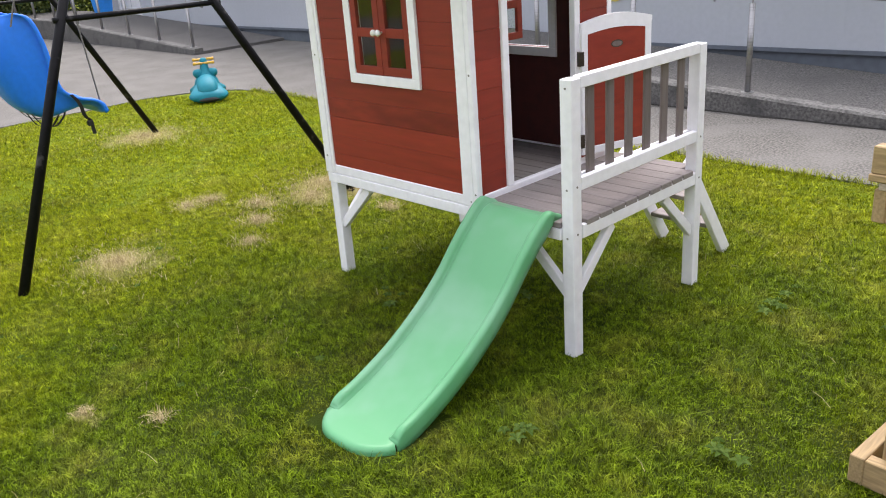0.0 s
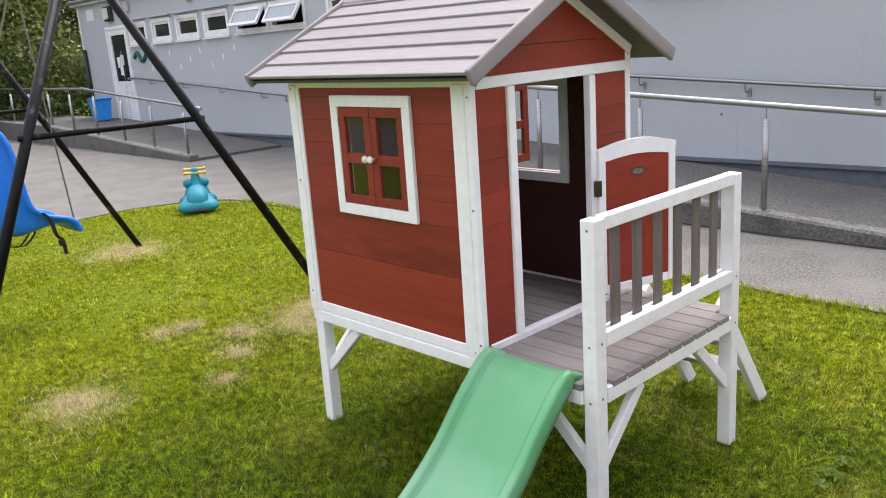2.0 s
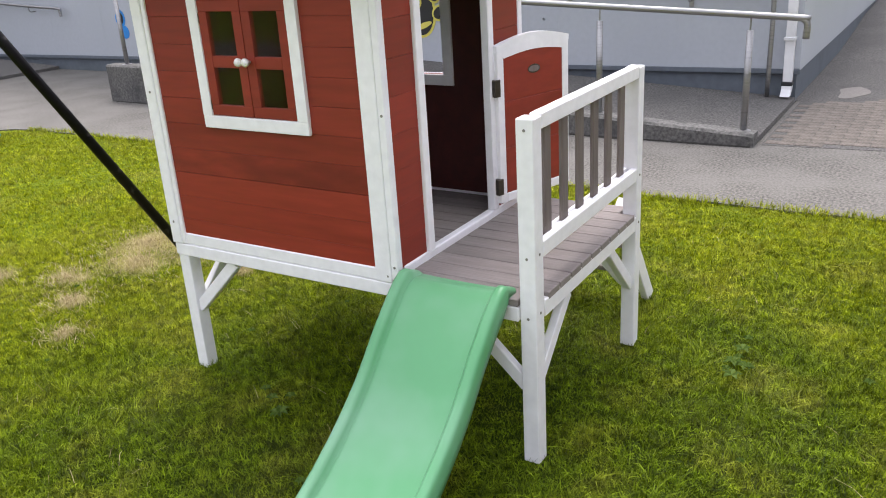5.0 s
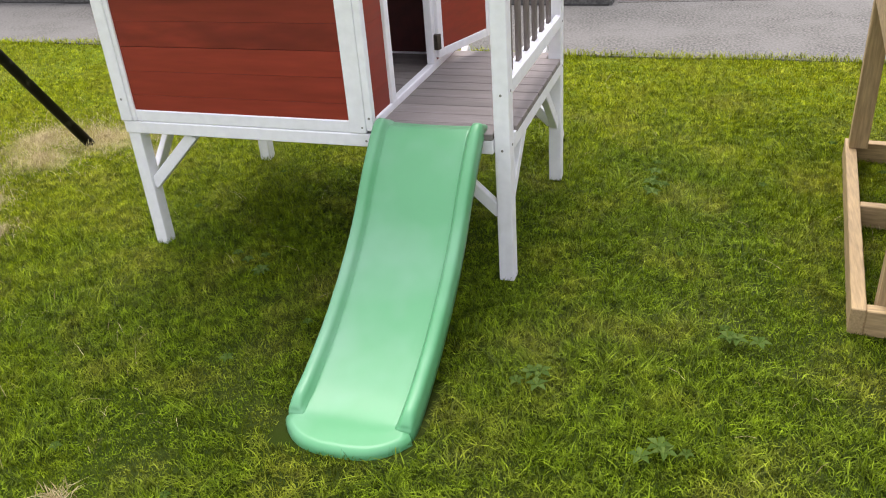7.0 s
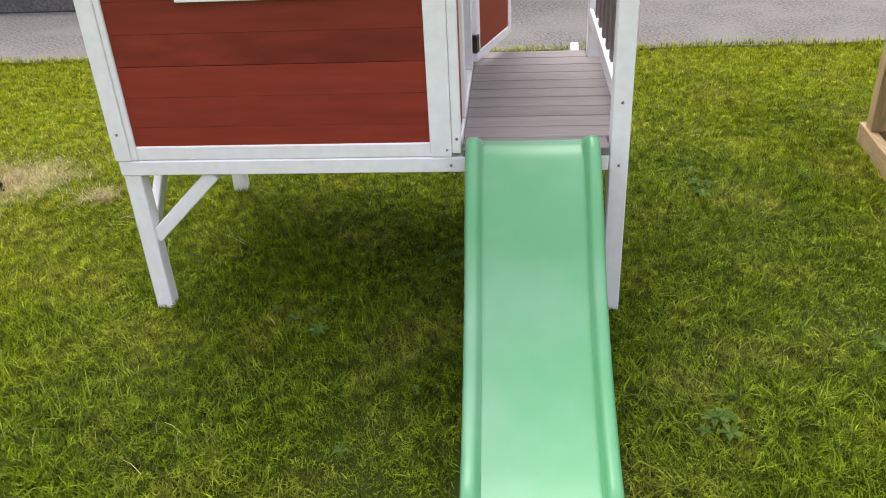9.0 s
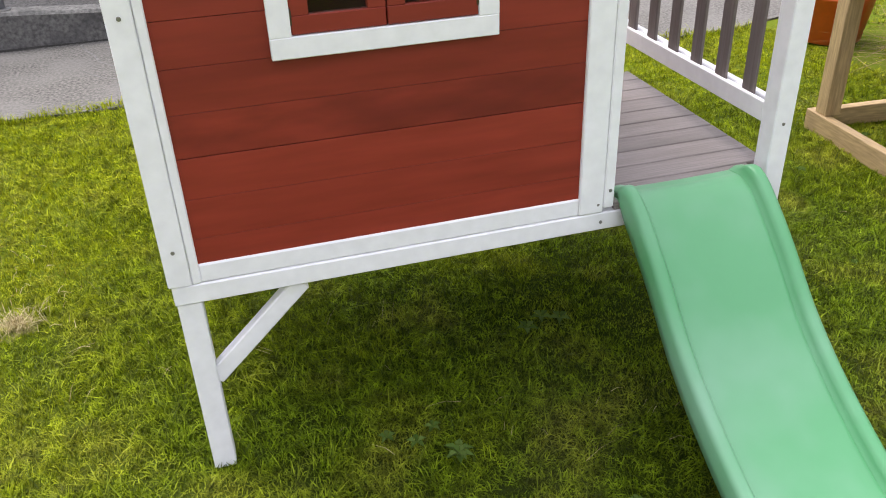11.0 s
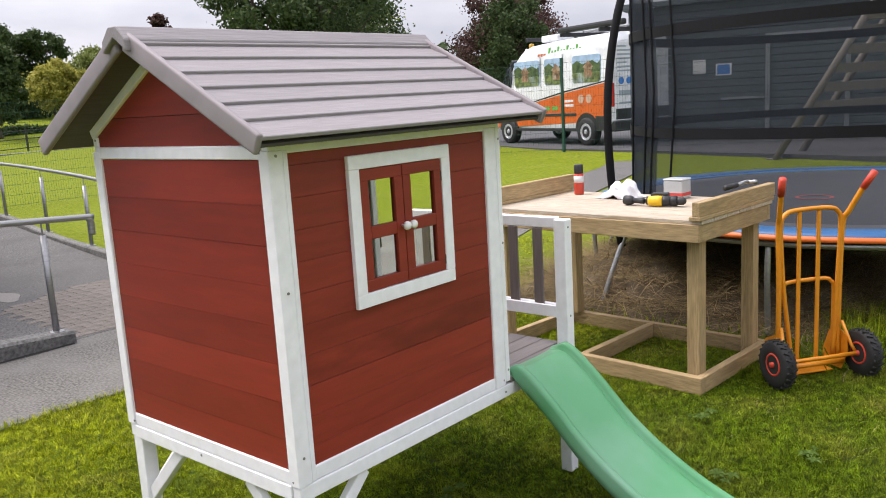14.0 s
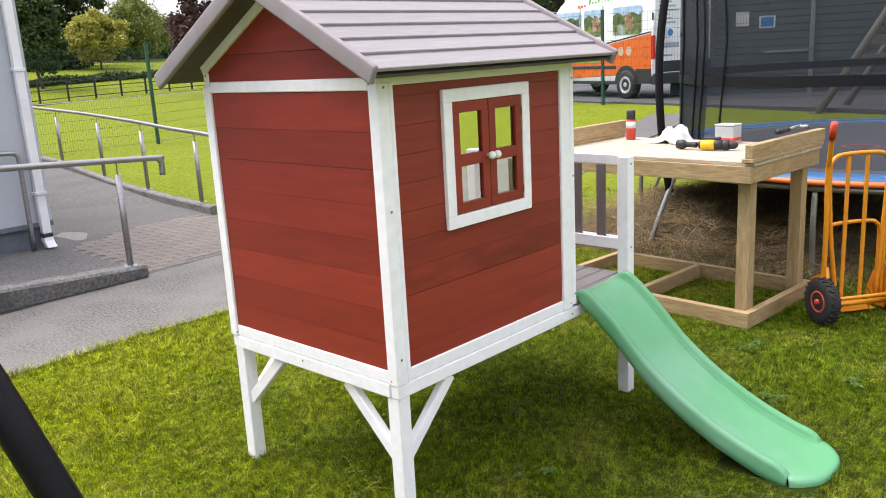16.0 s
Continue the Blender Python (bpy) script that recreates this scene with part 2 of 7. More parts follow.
print_house = mat("printed_hut", (0.26, 0.15, 0.08), 0.4, 0.6, 8, stain=(0.5, 0.45, 0.38), stain_scale=5, stain_amount=0.8, bump=0)
text_green = mat("green_print", (0.12, 0.42, 0.08), 0.4, 0.05, 10)
text_grey = mat("grey_print", (0.30, 0.36, 0.40), 0.4, 0.05, 10)
lamp_cover = mat("lamp_diffuser", (0.62, 0.62, 0.52), 0.35, 0.03, 20)


def pane_mat(name, tint, clear):
    """Clear sheet: it lets the view through and mirrors the sky by its gloss alone."""
    m = bpy.data.materials.new(name)
    t, b = nodes_of(m)
    n = t.nodes
    tr = n.new("ShaderNodeBsdfTransparent")
    tr.inputs[0].default_value = (*tint, 1)
    gl = n.new("ShaderNodeBsdfGlossy")
    gl.inputs["Roughness"].default_value = 0.04
    fr = n.new("ShaderNodeFresnel")
    fr.inputs[0].default_value = clear
    mx = n.new("ShaderNodeMixShader")
    link(t, fr.outputs[0], mx.inputs[0])
    link(t, tr.outputs[0], mx.inputs[1])
    link(t, gl.outputs[0], mx.inputs[2])
    link(t, mx.outputs[0], n["Material Output"].inputs[0])
    return m


clear_pane = pane_mat("clear_sheet", (0.93, 0.95, 0.92), 1.2)
win_glass = mat("window_glass", (0.02, 0.026, 0.03), 0.06, 0.05, 3, bump=0.0, spec=0.9)
# base colours of the next two panes carry the sky they would mirror
sky_glass = mat("sky_tinted_glass", (0.20, 0.265, 0.33), 0.2, 0.05, 3, bump=0.0, spec=0.8)
pale_sky_glass = mat("pale_sky_tinted_glass", (0.34, 0.38, 0.41), 0.25, 0.05, 3, bump=0.0, spec=0.8)
clear_tub = mat("clear_tub", (0.45, 0.47, 0.47), 0.3, 0.08, 12)


def net_mat(name, cover):
    m = bpy.data.materials.new(name)
    t, b = nodes_of(m)
    n = t.nodes
    tr = n.new("ShaderNodeBsdfTransparent")
    df = n.new("ShaderNodeBsdfDiffuse")
    df.inputs[0].default_value = (0.032, 0.038, 0.045, 1)
    nz = n.new("ShaderNodeTexNoise")
    nz.inputs["Scale"].default_value = 1.5
    mr = n.new("ShaderNodeMapRange")
    mr.inputs["To Min"].default_value, mr.inputs["To Max"].default_value = cover - 0.1, cover + 0.1
    link(t, nz.outputs[0], mr.inputs[0])
    mx = n.new("ShaderNodeMixShader")
    link(t, mr.outputs[0], mx.inputs[0])
    link(t, tr.outputs[0], mx.inputs[1])
    link(t, df.outputs[0], mx.inputs[2])
    link(t, mx.outputs[0], n["Material Output"].inputs[0])
    return m


net_black = net_mat("safety_net", 0.42)


def leaf_mat(name, dark, lite, rough=0.6, patch=None):
    """Leaves and blades: each one its own tone; patches across the ground where given."""
    m = bpy.data.materials.new(name)
    t, b = nodes_of(m)
    n = t.nodes
    geo = n.new("ShaderNodeNewGeometry")
    mx = n.new("ShaderNodeMix")
    mx.data_type = "RGBA"
    mx.inputs["A"].default_value, mx.inputs["B"].default_value = (*dark, 1), (*lite, 1)
    link(t, geo.outputs["Random Per Island"], mx.inputs["Factor"])
    col = mx.outputs["Result"]
    if patch:
        col = patches(t, col, patch)
    link(t, col, b.inputs["Base Color"])
    b.inputs["Roughness"].default_value = rough
    b.inputs["Specular IOR Level"].default_value = 0.15
    thin = n.new("ShaderNodeBsdfTranslucent")
    link(t, col, thin.inputs[0])
    mixed = n.new("ShaderNodeMixShader")
    mixed.inputs[0].default_value = 0.3
    link(t, b.outputs[0], mixed.inputs[1])
    link(t, thin.outputs[0], mixed.inputs[2])
    link(t, mixed.outputs[0], n["Material Output"].inputs[0])
    return m


DRY_SPOTS = [(-1.15, -0.72, 0.34), (-1.10, 0.18, 0.15), (-0.79, -0.07, 0.10), (0.36, -1.53, 0.03), (0.63, -1.35, 0.04), (-1.78, 0.05, 0.12), (-1.40, 0.38, 0.17),
             (-1.77, 0.21, 0.12), (-4.25, 0.92, 0.55), (-1.25, 0.72, 0.30), (-1.05, 1.05, 0.36), (-0.58, 0.85, 0.08), (-1.42, 0.95, 0.32)]


def patches(t, col, spec):
    """Worn and dry places in the grass: broad noise, and the bare spots by the swing's feet."""
    n = t.nodes
    dry, scale, amount = spec
    geo = n.new("ShaderNodeNewGeometry")
    nz = n.new("ShaderNodeTexNoise")
    nz.inputs["Scale"].default_value, nz.inputs["Detail"].default_value = scale, 6
    link(t, geo.outputs["Position"], nz.inputs["Vector"])
    rp = n.new("ShaderNodeValToRGB")
    rp.color_ramp.elements[0].position, rp.color_ramp.elements[1].position = 0.48, 0.72
    rp.color_ramp.elements[0].color, rp.color_ramp.elements[1].color = (0, 0, 0, 1), (amount, amount, amount, 1)
    link(t, nz.outputs[0], rp.inputs[0])
    total = rp.outputs[0]
    wob = n.new("ShaderNodeTexNoise")
    wob.inputs["Scale"].default_value, wob.inputs["Detail"].default_value = 5, 4
    link(t, geo.outputs["Position"], wob.inputs["Vector"])
    for x, y, r in DRY_SPOTS:
        d = n.new("ShaderNodeVectorMath")
        d.operation = "DISTANCE"
        d.inputs[1].default_value = (x, y, 0)
        link(t, geo.outputs["Position"], d.inputs[0])
        wm = n.new("ShaderNodeMath")
        wm.operation = "MULTIPLY_ADD"
        wm.inputs[1].default_value = 0.55
        link(t, wob.outputs[0], wm.inputs[0])
        link(t, d.outputs["Value"], wm.inputs[2])
        mr = n.new("ShaderNodeMapRange")
        mr.inputs["From Min"].default_value, mr.inputs["From Max"].default_value = r * 0.25 + 0.22, r * 0.8 + 0.27
        mr.inputs["To Min"].default_value, mr.inputs["To Max"].default_value = 0.78, 0.0
        link(t, wm.outputs[0], mr.inputs[0])
        mxm = n.new("ShaderNodeMath")
        mxm.operation = "MAXIMUM"
        link(t, total, mxm.inputs[0])
        link(t, mr.outputs[0], mxm.inputs[1])
        total = mxm.outputs[0]
    mx = n.new("ShaderNodeMix")
    mx.data_type = "RGBA"
    mx.inputs["B"].default_value = (*dry, 1)
    link(t, total, mx.inputs["Factor"])
    link(t, col, mx.inputs["A"])
    return mx.outputs["Result"]


GRASS_DRY = (0.54, 0.46, 0.23)


def mixed(t, a, b, f):
    """Colour a to colour b by the factor f; each is a socket or a colour."""
    m = t.nodes.new("ShaderNodeMix")
    m.data_type = "RGBA"
    for key, v in (("A", a), ("B", b)):
        if isinstance(v, tuple):
            m.inputs[key].default_value = (*v, 1)
        else:
            link(t, v, m.inputs[key])
    link(t, f, m.inputs["Factor"])
    return m.outputs["Result"]


def turf_share(t):
    """1 in the thin yellow turf, 0 in the lush grass round the playhouse."""
    n = t.nodes
    g = n.new("ShaderNodeNewGeometry")
    d = n.new("ShaderNodeVectorMath")
    d.operation = "DISTANCE"
    d.inputs[1].default_value = (1.7, -0.75, 0)
    link(t, g.outputs["Position"], d.inputs[0])
    nz = n.new("ShaderNodeTexNoise")
    nz.inputs["Scale"].default_value, nz.inputs["Detail"].default_value = 2.1, 4
    link(t, g.outputs["Position"], nz.inputs["Vector"])
    ad = n.new("ShaderNodeMath")
    ad.operation = "MULTIPLY_ADD"
    ad.inputs[1].default_value = 3.2
    link(t, nz.outputs[0], ad.inputs[0])
    link(t, d.outputs["Value"], ad.inputs[2])
    mr = n.new("ShaderNodeMapRange")
    mr.inputs["From Min"].default_value, mr.inputs["From Max"].default_value = 3.1, 5.1
    mr.inputs["To Min"].default_value, mr.inputs["To Max"].default_value = 0.12, 1.0
    link(t, ad.outputs[0], mr.inputs[0])
    return mr.outputs[0]


def grass_mat():
    m = bpy.data.materials.new("grass_blades")
    t, b = nodes_of(m)
    n = t.nodes
    geo = n.new("ShaderNodeNewGeometry")
    rnd = geo.outputs["Random Per Island"]
    lush = mixed(t, (0.024, 0.048, 0.002), (0.192, 0.296, 0.009), rnd)
    thin_turf = mixed(t, (0.100, 0.150, 0.003), (0.44, 0.480, 0.011), rnd)
    col = mixed(t, lush, thin_turf, turf_share(t))
    # yellowed, thinner places a hand or two across among the green
    yl = n.new("ShaderNodeTexNoise")
    yl.inputs["Scale"].default_value, yl.inputs["Detail"].default_value = 3.2, 5
    link(t, geo.outputs["Position"], yl.inputs["Vector"])
    ym = n.new("ShaderNodeMapRange")
    ym.inputs["From Min"].default_value, ym.inputs["From Max"].default_value = 0.50, 0.68
    ym.inputs["To Min"].default_value, ym.inputs["To Max"].default_value = 0.0, 0.42
    link(t, yl.outputs[0], ym.inputs[0])
    col = mixed(t, col, mixed(t, (0.16, 0.155, 0.012), (0.47, 0.46, 0.05), rnd), ym.outputs[0])
    # tufts differ in tone
    nz = n.new("ShaderNodeTexNoise")
    nz.inputs["Scale"].default_value, nz.inputs["Detail"].default_value = 21, 6
    link(t, geo.outputs["Position"], nz.inputs["Vector"])
    mr = n.new("ShaderNodeMapRange")
    mr.inputs["From Min"].default_value, mr.inputs["From Max"].default_value = 0.34, 0.66
    mr.inputs["To Min"].default_value, mr.inputs["To Max"].default_value = 0.48, 1.46
    link(t, nz.outputs[0], mr.inputs[0])
    hs = n.new("ShaderNodeHueSaturation")
    link(t, mr.outputs[0], hs.inputs["Value"])
    link(t, col, hs.inputs["Color"])
    col = patches(t, hs.outputs[0], (GRASS_DRY, 1.6, 0.05))
    link(t, col, b.inputs["Base Color"])
    b.inputs["Roughness"].default_value = 0.6
    b.inputs["Specular IOR Level"].default_value = 0.12
    thin = n.new("ShaderNodeBsdfTranslucent")
    link(t, col, thin.inputs[0])
    ms = n.new("ShaderNodeMixShader")
    ms.inputs[0].default_value = 0.22
    link(t, b.outputs[0], ms.inputs[1])
    link(t, thin.outputs[0], ms.inputs[2])
    link(t, ms.outputs[0], n["Material Output"].inputs[0])
    return m


blade_mat = grass_mat()
heap_blade = leaf_mat("heap_straw", (0.070, 0.048, 0.024), (0.46, 0.35, 0.18), 0.9)
straw_blade = leaf_mat("straw_blades", (0.28, 0.22, 0.10), (0.66, 0.57, 0.33), 0.9)
weed_leaf = leaf_mat("weed_leaves", (0.06, 0.12, 0.015), (0.13, 0.20, 0.04), 0.6)
leaf_dark = leaf_mat("dark_leaves", (0.03, 0.055, 0.020), (0.09, 0.13, 0.045))
leaf_mid = leaf_mat("mid_leaves", (0.09, 0.125, 0.03), (0.29, 0.33, 0.10))
leaf_yellow = leaf_mat("yellow_leaves", (0.20, 0.21, 0.04), (0.50, 0.46, 0.11))
leaf_copper = leaf_mat("copper_leaves", (0.045, 0.025, 0.022), (0.15, 0.085, 0.07))

lawn_mat = bpy.data.materials.new("lawn_soil")
_t, _b = nodes_of(lawn_mat)
_g = _t.nodes.new("ShaderNodeNewGeometry")
_n1 = _t.nodes.new("ShaderNodeTexNoise")
_n1.inputs["Scale"].default_value, _n1.inputs["Detail"].default_value = 14, 9
_n1.inputs["Roughness"].default_value = 0.75
link(_t, _g.outputs["Position"], _n1.inputs["Vector"])
_m1 = _t.nodes.new("ShaderNodeMix")
_m1.data_type = "RGBA"
_m1.inputs["A"].default_value, _m1.inputs["B"].default_value = (0.075, 0.108, 0.003, 1), (0.205, 0.245, 0.010, 1)
_c1 = _t.nodes.new("ShaderNodeMapRange")
_c1.inputs["From Min"].default_value, _c1.inputs["From Max"].default_value = 0.35, 0.65
link(_t, _n1.outputs[0], _c1.inputs[0])
link(_t, _c1.outputs[0], _m1.inputs["Factor"])
# thatch and soil where the turf is modelled blade by blade, darkened as gap shade
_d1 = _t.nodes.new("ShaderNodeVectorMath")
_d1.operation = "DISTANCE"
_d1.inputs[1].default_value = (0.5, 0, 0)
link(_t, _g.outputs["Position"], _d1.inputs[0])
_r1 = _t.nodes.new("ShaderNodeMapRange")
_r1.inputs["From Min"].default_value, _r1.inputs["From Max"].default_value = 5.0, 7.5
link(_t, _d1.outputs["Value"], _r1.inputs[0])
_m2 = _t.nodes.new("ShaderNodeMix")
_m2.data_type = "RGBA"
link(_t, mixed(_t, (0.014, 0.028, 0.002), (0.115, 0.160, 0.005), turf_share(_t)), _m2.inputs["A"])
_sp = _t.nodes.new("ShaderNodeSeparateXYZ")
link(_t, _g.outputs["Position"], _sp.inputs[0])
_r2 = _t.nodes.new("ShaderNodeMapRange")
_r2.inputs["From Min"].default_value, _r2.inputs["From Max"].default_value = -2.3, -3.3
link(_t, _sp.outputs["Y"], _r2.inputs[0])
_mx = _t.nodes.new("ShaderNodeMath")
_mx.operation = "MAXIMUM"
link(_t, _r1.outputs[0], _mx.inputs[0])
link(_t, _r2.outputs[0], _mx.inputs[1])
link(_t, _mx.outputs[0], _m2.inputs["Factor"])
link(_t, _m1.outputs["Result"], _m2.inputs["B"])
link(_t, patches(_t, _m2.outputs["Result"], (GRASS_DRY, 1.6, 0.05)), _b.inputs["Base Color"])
_b.inputs["Roughness"].default_value = 0.9
_b.inputs["Specular IOR Level"].default_value = 0.1
_bp = _t.nodes.new("ShaderNodeBump")
_bp.inputs["Strength"].default_value, _bp.inputs["Distance"].default_value = 0.8, 0.02
link(_t, _n1.outputs[0], _bp.inputs["Height"])
link(_t, _bp.outputs[0], _b.inputs["Normal"])


# ---- building blocks ----
def thing(name, label, category, group="", kind="", at=(0, 0, 0)):
    ob = new(name)
    ob.location = at
    ob.empty_display_size = 0.1
    return tagged(ob, label, category, group, kind)


def mesh_of(bm, material, smooth=False):
    me = bpy.data.meshes.new("mesh")
    bm.to_mesh(me)
    bm.free()
    me.materials.append(material)
    if smooth:
        me.polygons.foreach_set("use_smooth", [True] * len(me.polygons))
    return me


def part(name, bm, material, parent=None, label="", smooth=False):
    """Links a bmesh, or a mesh that is there already, as one mesh object under a thing or a part."""
    me = bm if isinstance(bm, bpy.types.Mesh) else mesh_of(bm, material, smooth)
    ob = new(name, me)
    if parent is not None:
        ob.parent = parent
        # places are given in the world: take the parents' places away
        p, off = parent, Vector((0, 0, 0))
        while p is not None:
            off += Vector(p.location)
            p = p.parent
        ob.location = -off
    if label:
        ob["label"] = label
    return ob


def solid(name, bm, material, label, category, group="", kind="", smooth=False):
    return tagged(part(name, bm, material, None, "", smooth), label, category, group, kind)


def join(a, b, m=None):
    """Adds bmesh b, moved by m, to a."""
    me = bpy.data.meshes.new("tmp")
    if m is not None:
        bmesh.ops.transform(b, matrix=m, verts=b.verts)
    b.to_mesh(me)
    b.free()
    a.from_mesh(me)
    bpy.data.meshes.remove(me)
    return a


def box(x0, x1, y0, y1, z0, z1, bev=0.003, seg=1, m=None):
    bm = bmesh.new()
    bmesh.ops.create_cube(bm, size=1)
    for v in bm.verts:
        v.co = Vector((x0 + (v.co.x + 0.5) * (x1 - x0), y0 + (v.co.y + 0.5) * (y1 - y0), z0 + (v.co.z + 0.5) * (z1 - z0)))
    if bev:
        bmesh.ops.bevel(bm, geom=bm.edges[:], offset=bev, segments=seg, affect="EDGES", profile=0.6)
    if m is not None:
        bmesh.ops.transform(bm, matrix=m, verts=bm.verts)
    return bm


def frame_to(p0, p1, up=(0, 0, 1)):
    """A pose at p0 whose x axis runs to p1."""
    p0, p1 = Vector(p0), Vector(p1)
    x = (p1 - p0).normalized()
    u = Vector(up)
    if abs(x.dot(u)) > 0.99:
        u = Vector((0, 1, 0))
    y = u.cross(x).normalized()
    z = x.cross(y)
    m = Matrix((x, y, z)).transposed().to_4x4()
    m.translation = p0
    return m


def beam(p0, p1, w, h, bev=0.003, up=(0, 0, 1)):
    """A bar of section w (across) by h (along up) from p0 to p1."""
    n = (Vector(p1) - Vector(p0)).length
    return box(0, n, -w / 2, w / 2, -h / 2, h / 2, bev, m=frame_to(p0, p1, up))


def prism(poly, axis, a, b):
    """A closed outline in two axes, pushed from a to b along the third."""
    bm = bmesh.new()

    def put(u, v, w):
        return {"x": (w, u, v), "y": (u, w, v), "z": (u, v, w)}[axis]
    lo = [bm.verts.new(put(u, v, a)) for u, v in poly]
    hi = [bm.verts.new(put(u, v, b)) for u, v in poly]
    n = len(poly)
    for i in range(n):
        bm.faces.new((lo[i], lo[(i + 1) % n], hi[(i + 1) % n], hi[i]))
    bm.faces.new(lo[::-1])
    bm.faces.new(hi)
    bmesh.ops.recalc_face_normals(bm, faces=bm.faces[:])
    return bm


def smooth_path(pts, steps=6):
    """A rounded line through the points."""
    p = [Vector(q) for q in pts]
    p = [p[0] * 2 - p[1]] + p + [p[-1] * 2 - p[-2]]
    out = []
    for i in range(1, len(p) - 2):
        for k in range(steps):
            t = k / steps
            a, b, c, d = p[i - 1], p[i], p[i + 1], p[i + 2]
            out.append(0.5 * (2 * b + (c - a) * t + (2 * a - 5 * b + 4 * c - d) * t * t + (3 * b - a - 3 * c + d) * t ** 3))
    out.append(p[-2])
    return out


def tube(pts, r, n=10, radii=None):
    bm = bmesh.new()
    pts = [Vector(q) for q in pts]
    rings, side = [], None
    for i, q in enumerate(pts):
        d = (pts[min(i + 1, len(pts) - 1)] - pts[max(i - 1, 0)]).normalized()
        if side is None:
            side = d.cross(Vector((0, 0, 1)) if abs(d.z) < 0.9 else Vector((1, 0, 0))).normalized()
        side = (side - d * side.dot(d)).normalized()
        up = d.cross(side)
        rr = radii[i] if radii else r
        rings.append([bm.verts.new(q + (side * math.cos(k * 2 * math.pi / n) + up * math.sin(k * 2 * math.pi / n)) * rr) for k in range(n)])
    for a, b in zip(rings, rings[1:]):
        for k in range(n):
            bm.faces.new((a[k], a[(k + 1) % n], b[(k + 1) % n], b[k]))
    bm.faces.new(rings[0][::-1])
    bm.faces.new(rings[-1])
    bmesh.ops.recalc_face_normals(bm, faces=bm.faces[:])
    return bm


def lathe(profile, at=(0, 0, 0), n=20, m=None):
    """A turned shape: rows of radius and height, round the z axis of the pose m or of the place at."""
    bm = bmesh.new()
    rings = [[bm.verts.new((r * math.cos(k * 2 * math.pi / n), r * math.sin(k * 2 * math.pi / n), z)) for k in range(n)] for r, z in profile]
    for a, b in zip(rings, rings[1:]):
        for k in range(n):
            bm.faces.new((a[k], a[(k + 1) % n], b[(k + 1) % n], b[k]))
    bm.faces.new(rings[0][::-1])
    bm.faces.new(rings[-1])
    bmesh.ops.transform(bm, matrix=m if m is not None else Matrix.Translation(at), verts=bm.verts)
    return bm


def loft(rows, cap=True):
    """A skin over rows of equal count of points."""
    bm = bmesh.new()
    vs = [[bm.verts.new(p) for p in row] for row in rows]
    for a, b in zip(vs, vs[1:]):
        for k in range(len(a) - 1):
            bm.faces.new((a[k], a[k + 1], b[k + 1], b[k]))
    return bm


def ring_frame(x0, x1, z0, z1, w, y0, y1):
    """A flat frame in the x-z plane, w wide all round, from y0 to y1 thick."""
    bm = box(x0, x1, y0, y1, z1 - w, z1, 0.002)
    join(bm, box(x0, x1, y0, y1, z0, z0 + w, 0.002))
    join(bm, box(x0, x0 + w, y0, y1, z0 + w, z1 - w, 0.001))
    join(bm, box(x1 - w, x1, y0, y1, z0 + w, z1 - w, 0.001))
    return bm


def numpy_mesh(name, verts, faces, material):
    """A mesh from whole arrays; every face has as many corners."""
    me = bpy.data.meshes.new(name)
    me.vertices.add(len(verts))
    me.vertices.foreach_set("co", np.asarray(verts, np.float32).ravel())
    k = faces.shape[1]
    me.loops.add(faces.size)
    me.loops.foreach_set("vertex_index", faces.astype(np.int32).ravel())
    me.polygons.add(len(faces))
    me.polygons.foreach_set("loop_start", np.arange(0, faces.size, k, dtype=np.int32))
    me.polygons.foreach_set("loop_total", np.full(len(faces), k, np.int32))
    me.materials.append(material)
    me.update(calc_edges=True)
    return me


# ---- ground ----
def rise(x, y):
    """The land climbs a little towards the road, and the park beyond it lies higher."""
    s = min(1.0, max(0.0, (x - 8.0) / 9.0))
    return 0.25 * s * s * (3 - 2 * s) + float(np.interp(y, (41, 46, 56, 62, 70), (0, 0.6, 1.5, 1.8, 2.2)))


def grid_sheet(xs, ys, height):
    verts = np.array([(x, y, height(x, y)) for y in ys for x in xs], float)
    nx = len(xs)
    faces = np.array([(j * nx + i, j * nx + i + 1, (j + 1) * nx + i + 1, (j + 1) * nx + i) for j in range(len(ys) - 1) for i in range(nx - 1)])
    return verts, faces


_xs = [-600, -200, -80, -40, -20, -6, 0, 4, 8, 9.5, 11, 12.5, 14, 15.5, 17, 22, 30, 50, 100, 300, 700]
_ys = [-600, -200, -60, -20, -6, 0, 3, 6, 12, 18, 30, 36, 41, 43.5, 46, 51, 56, 62, 70, 90, 200, 700]
_v, _f = grid_sheet(_xs, _ys, lambda x, y: rise(x, y) - 0.012)
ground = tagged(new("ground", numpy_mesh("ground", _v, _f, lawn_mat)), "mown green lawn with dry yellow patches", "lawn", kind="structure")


def slab(name, poly, z0, z1, material, label, category, kind="structure"):
    return solid(name, prism(poly, "z", z0, z1), material, label, category, kind=kind)


def edge_wobble(x, seed):
    return 0.05 * noise.noise((x * 1.3, seed, 0)) + 0.02 * noise.noise((x * 6, seed, 3))


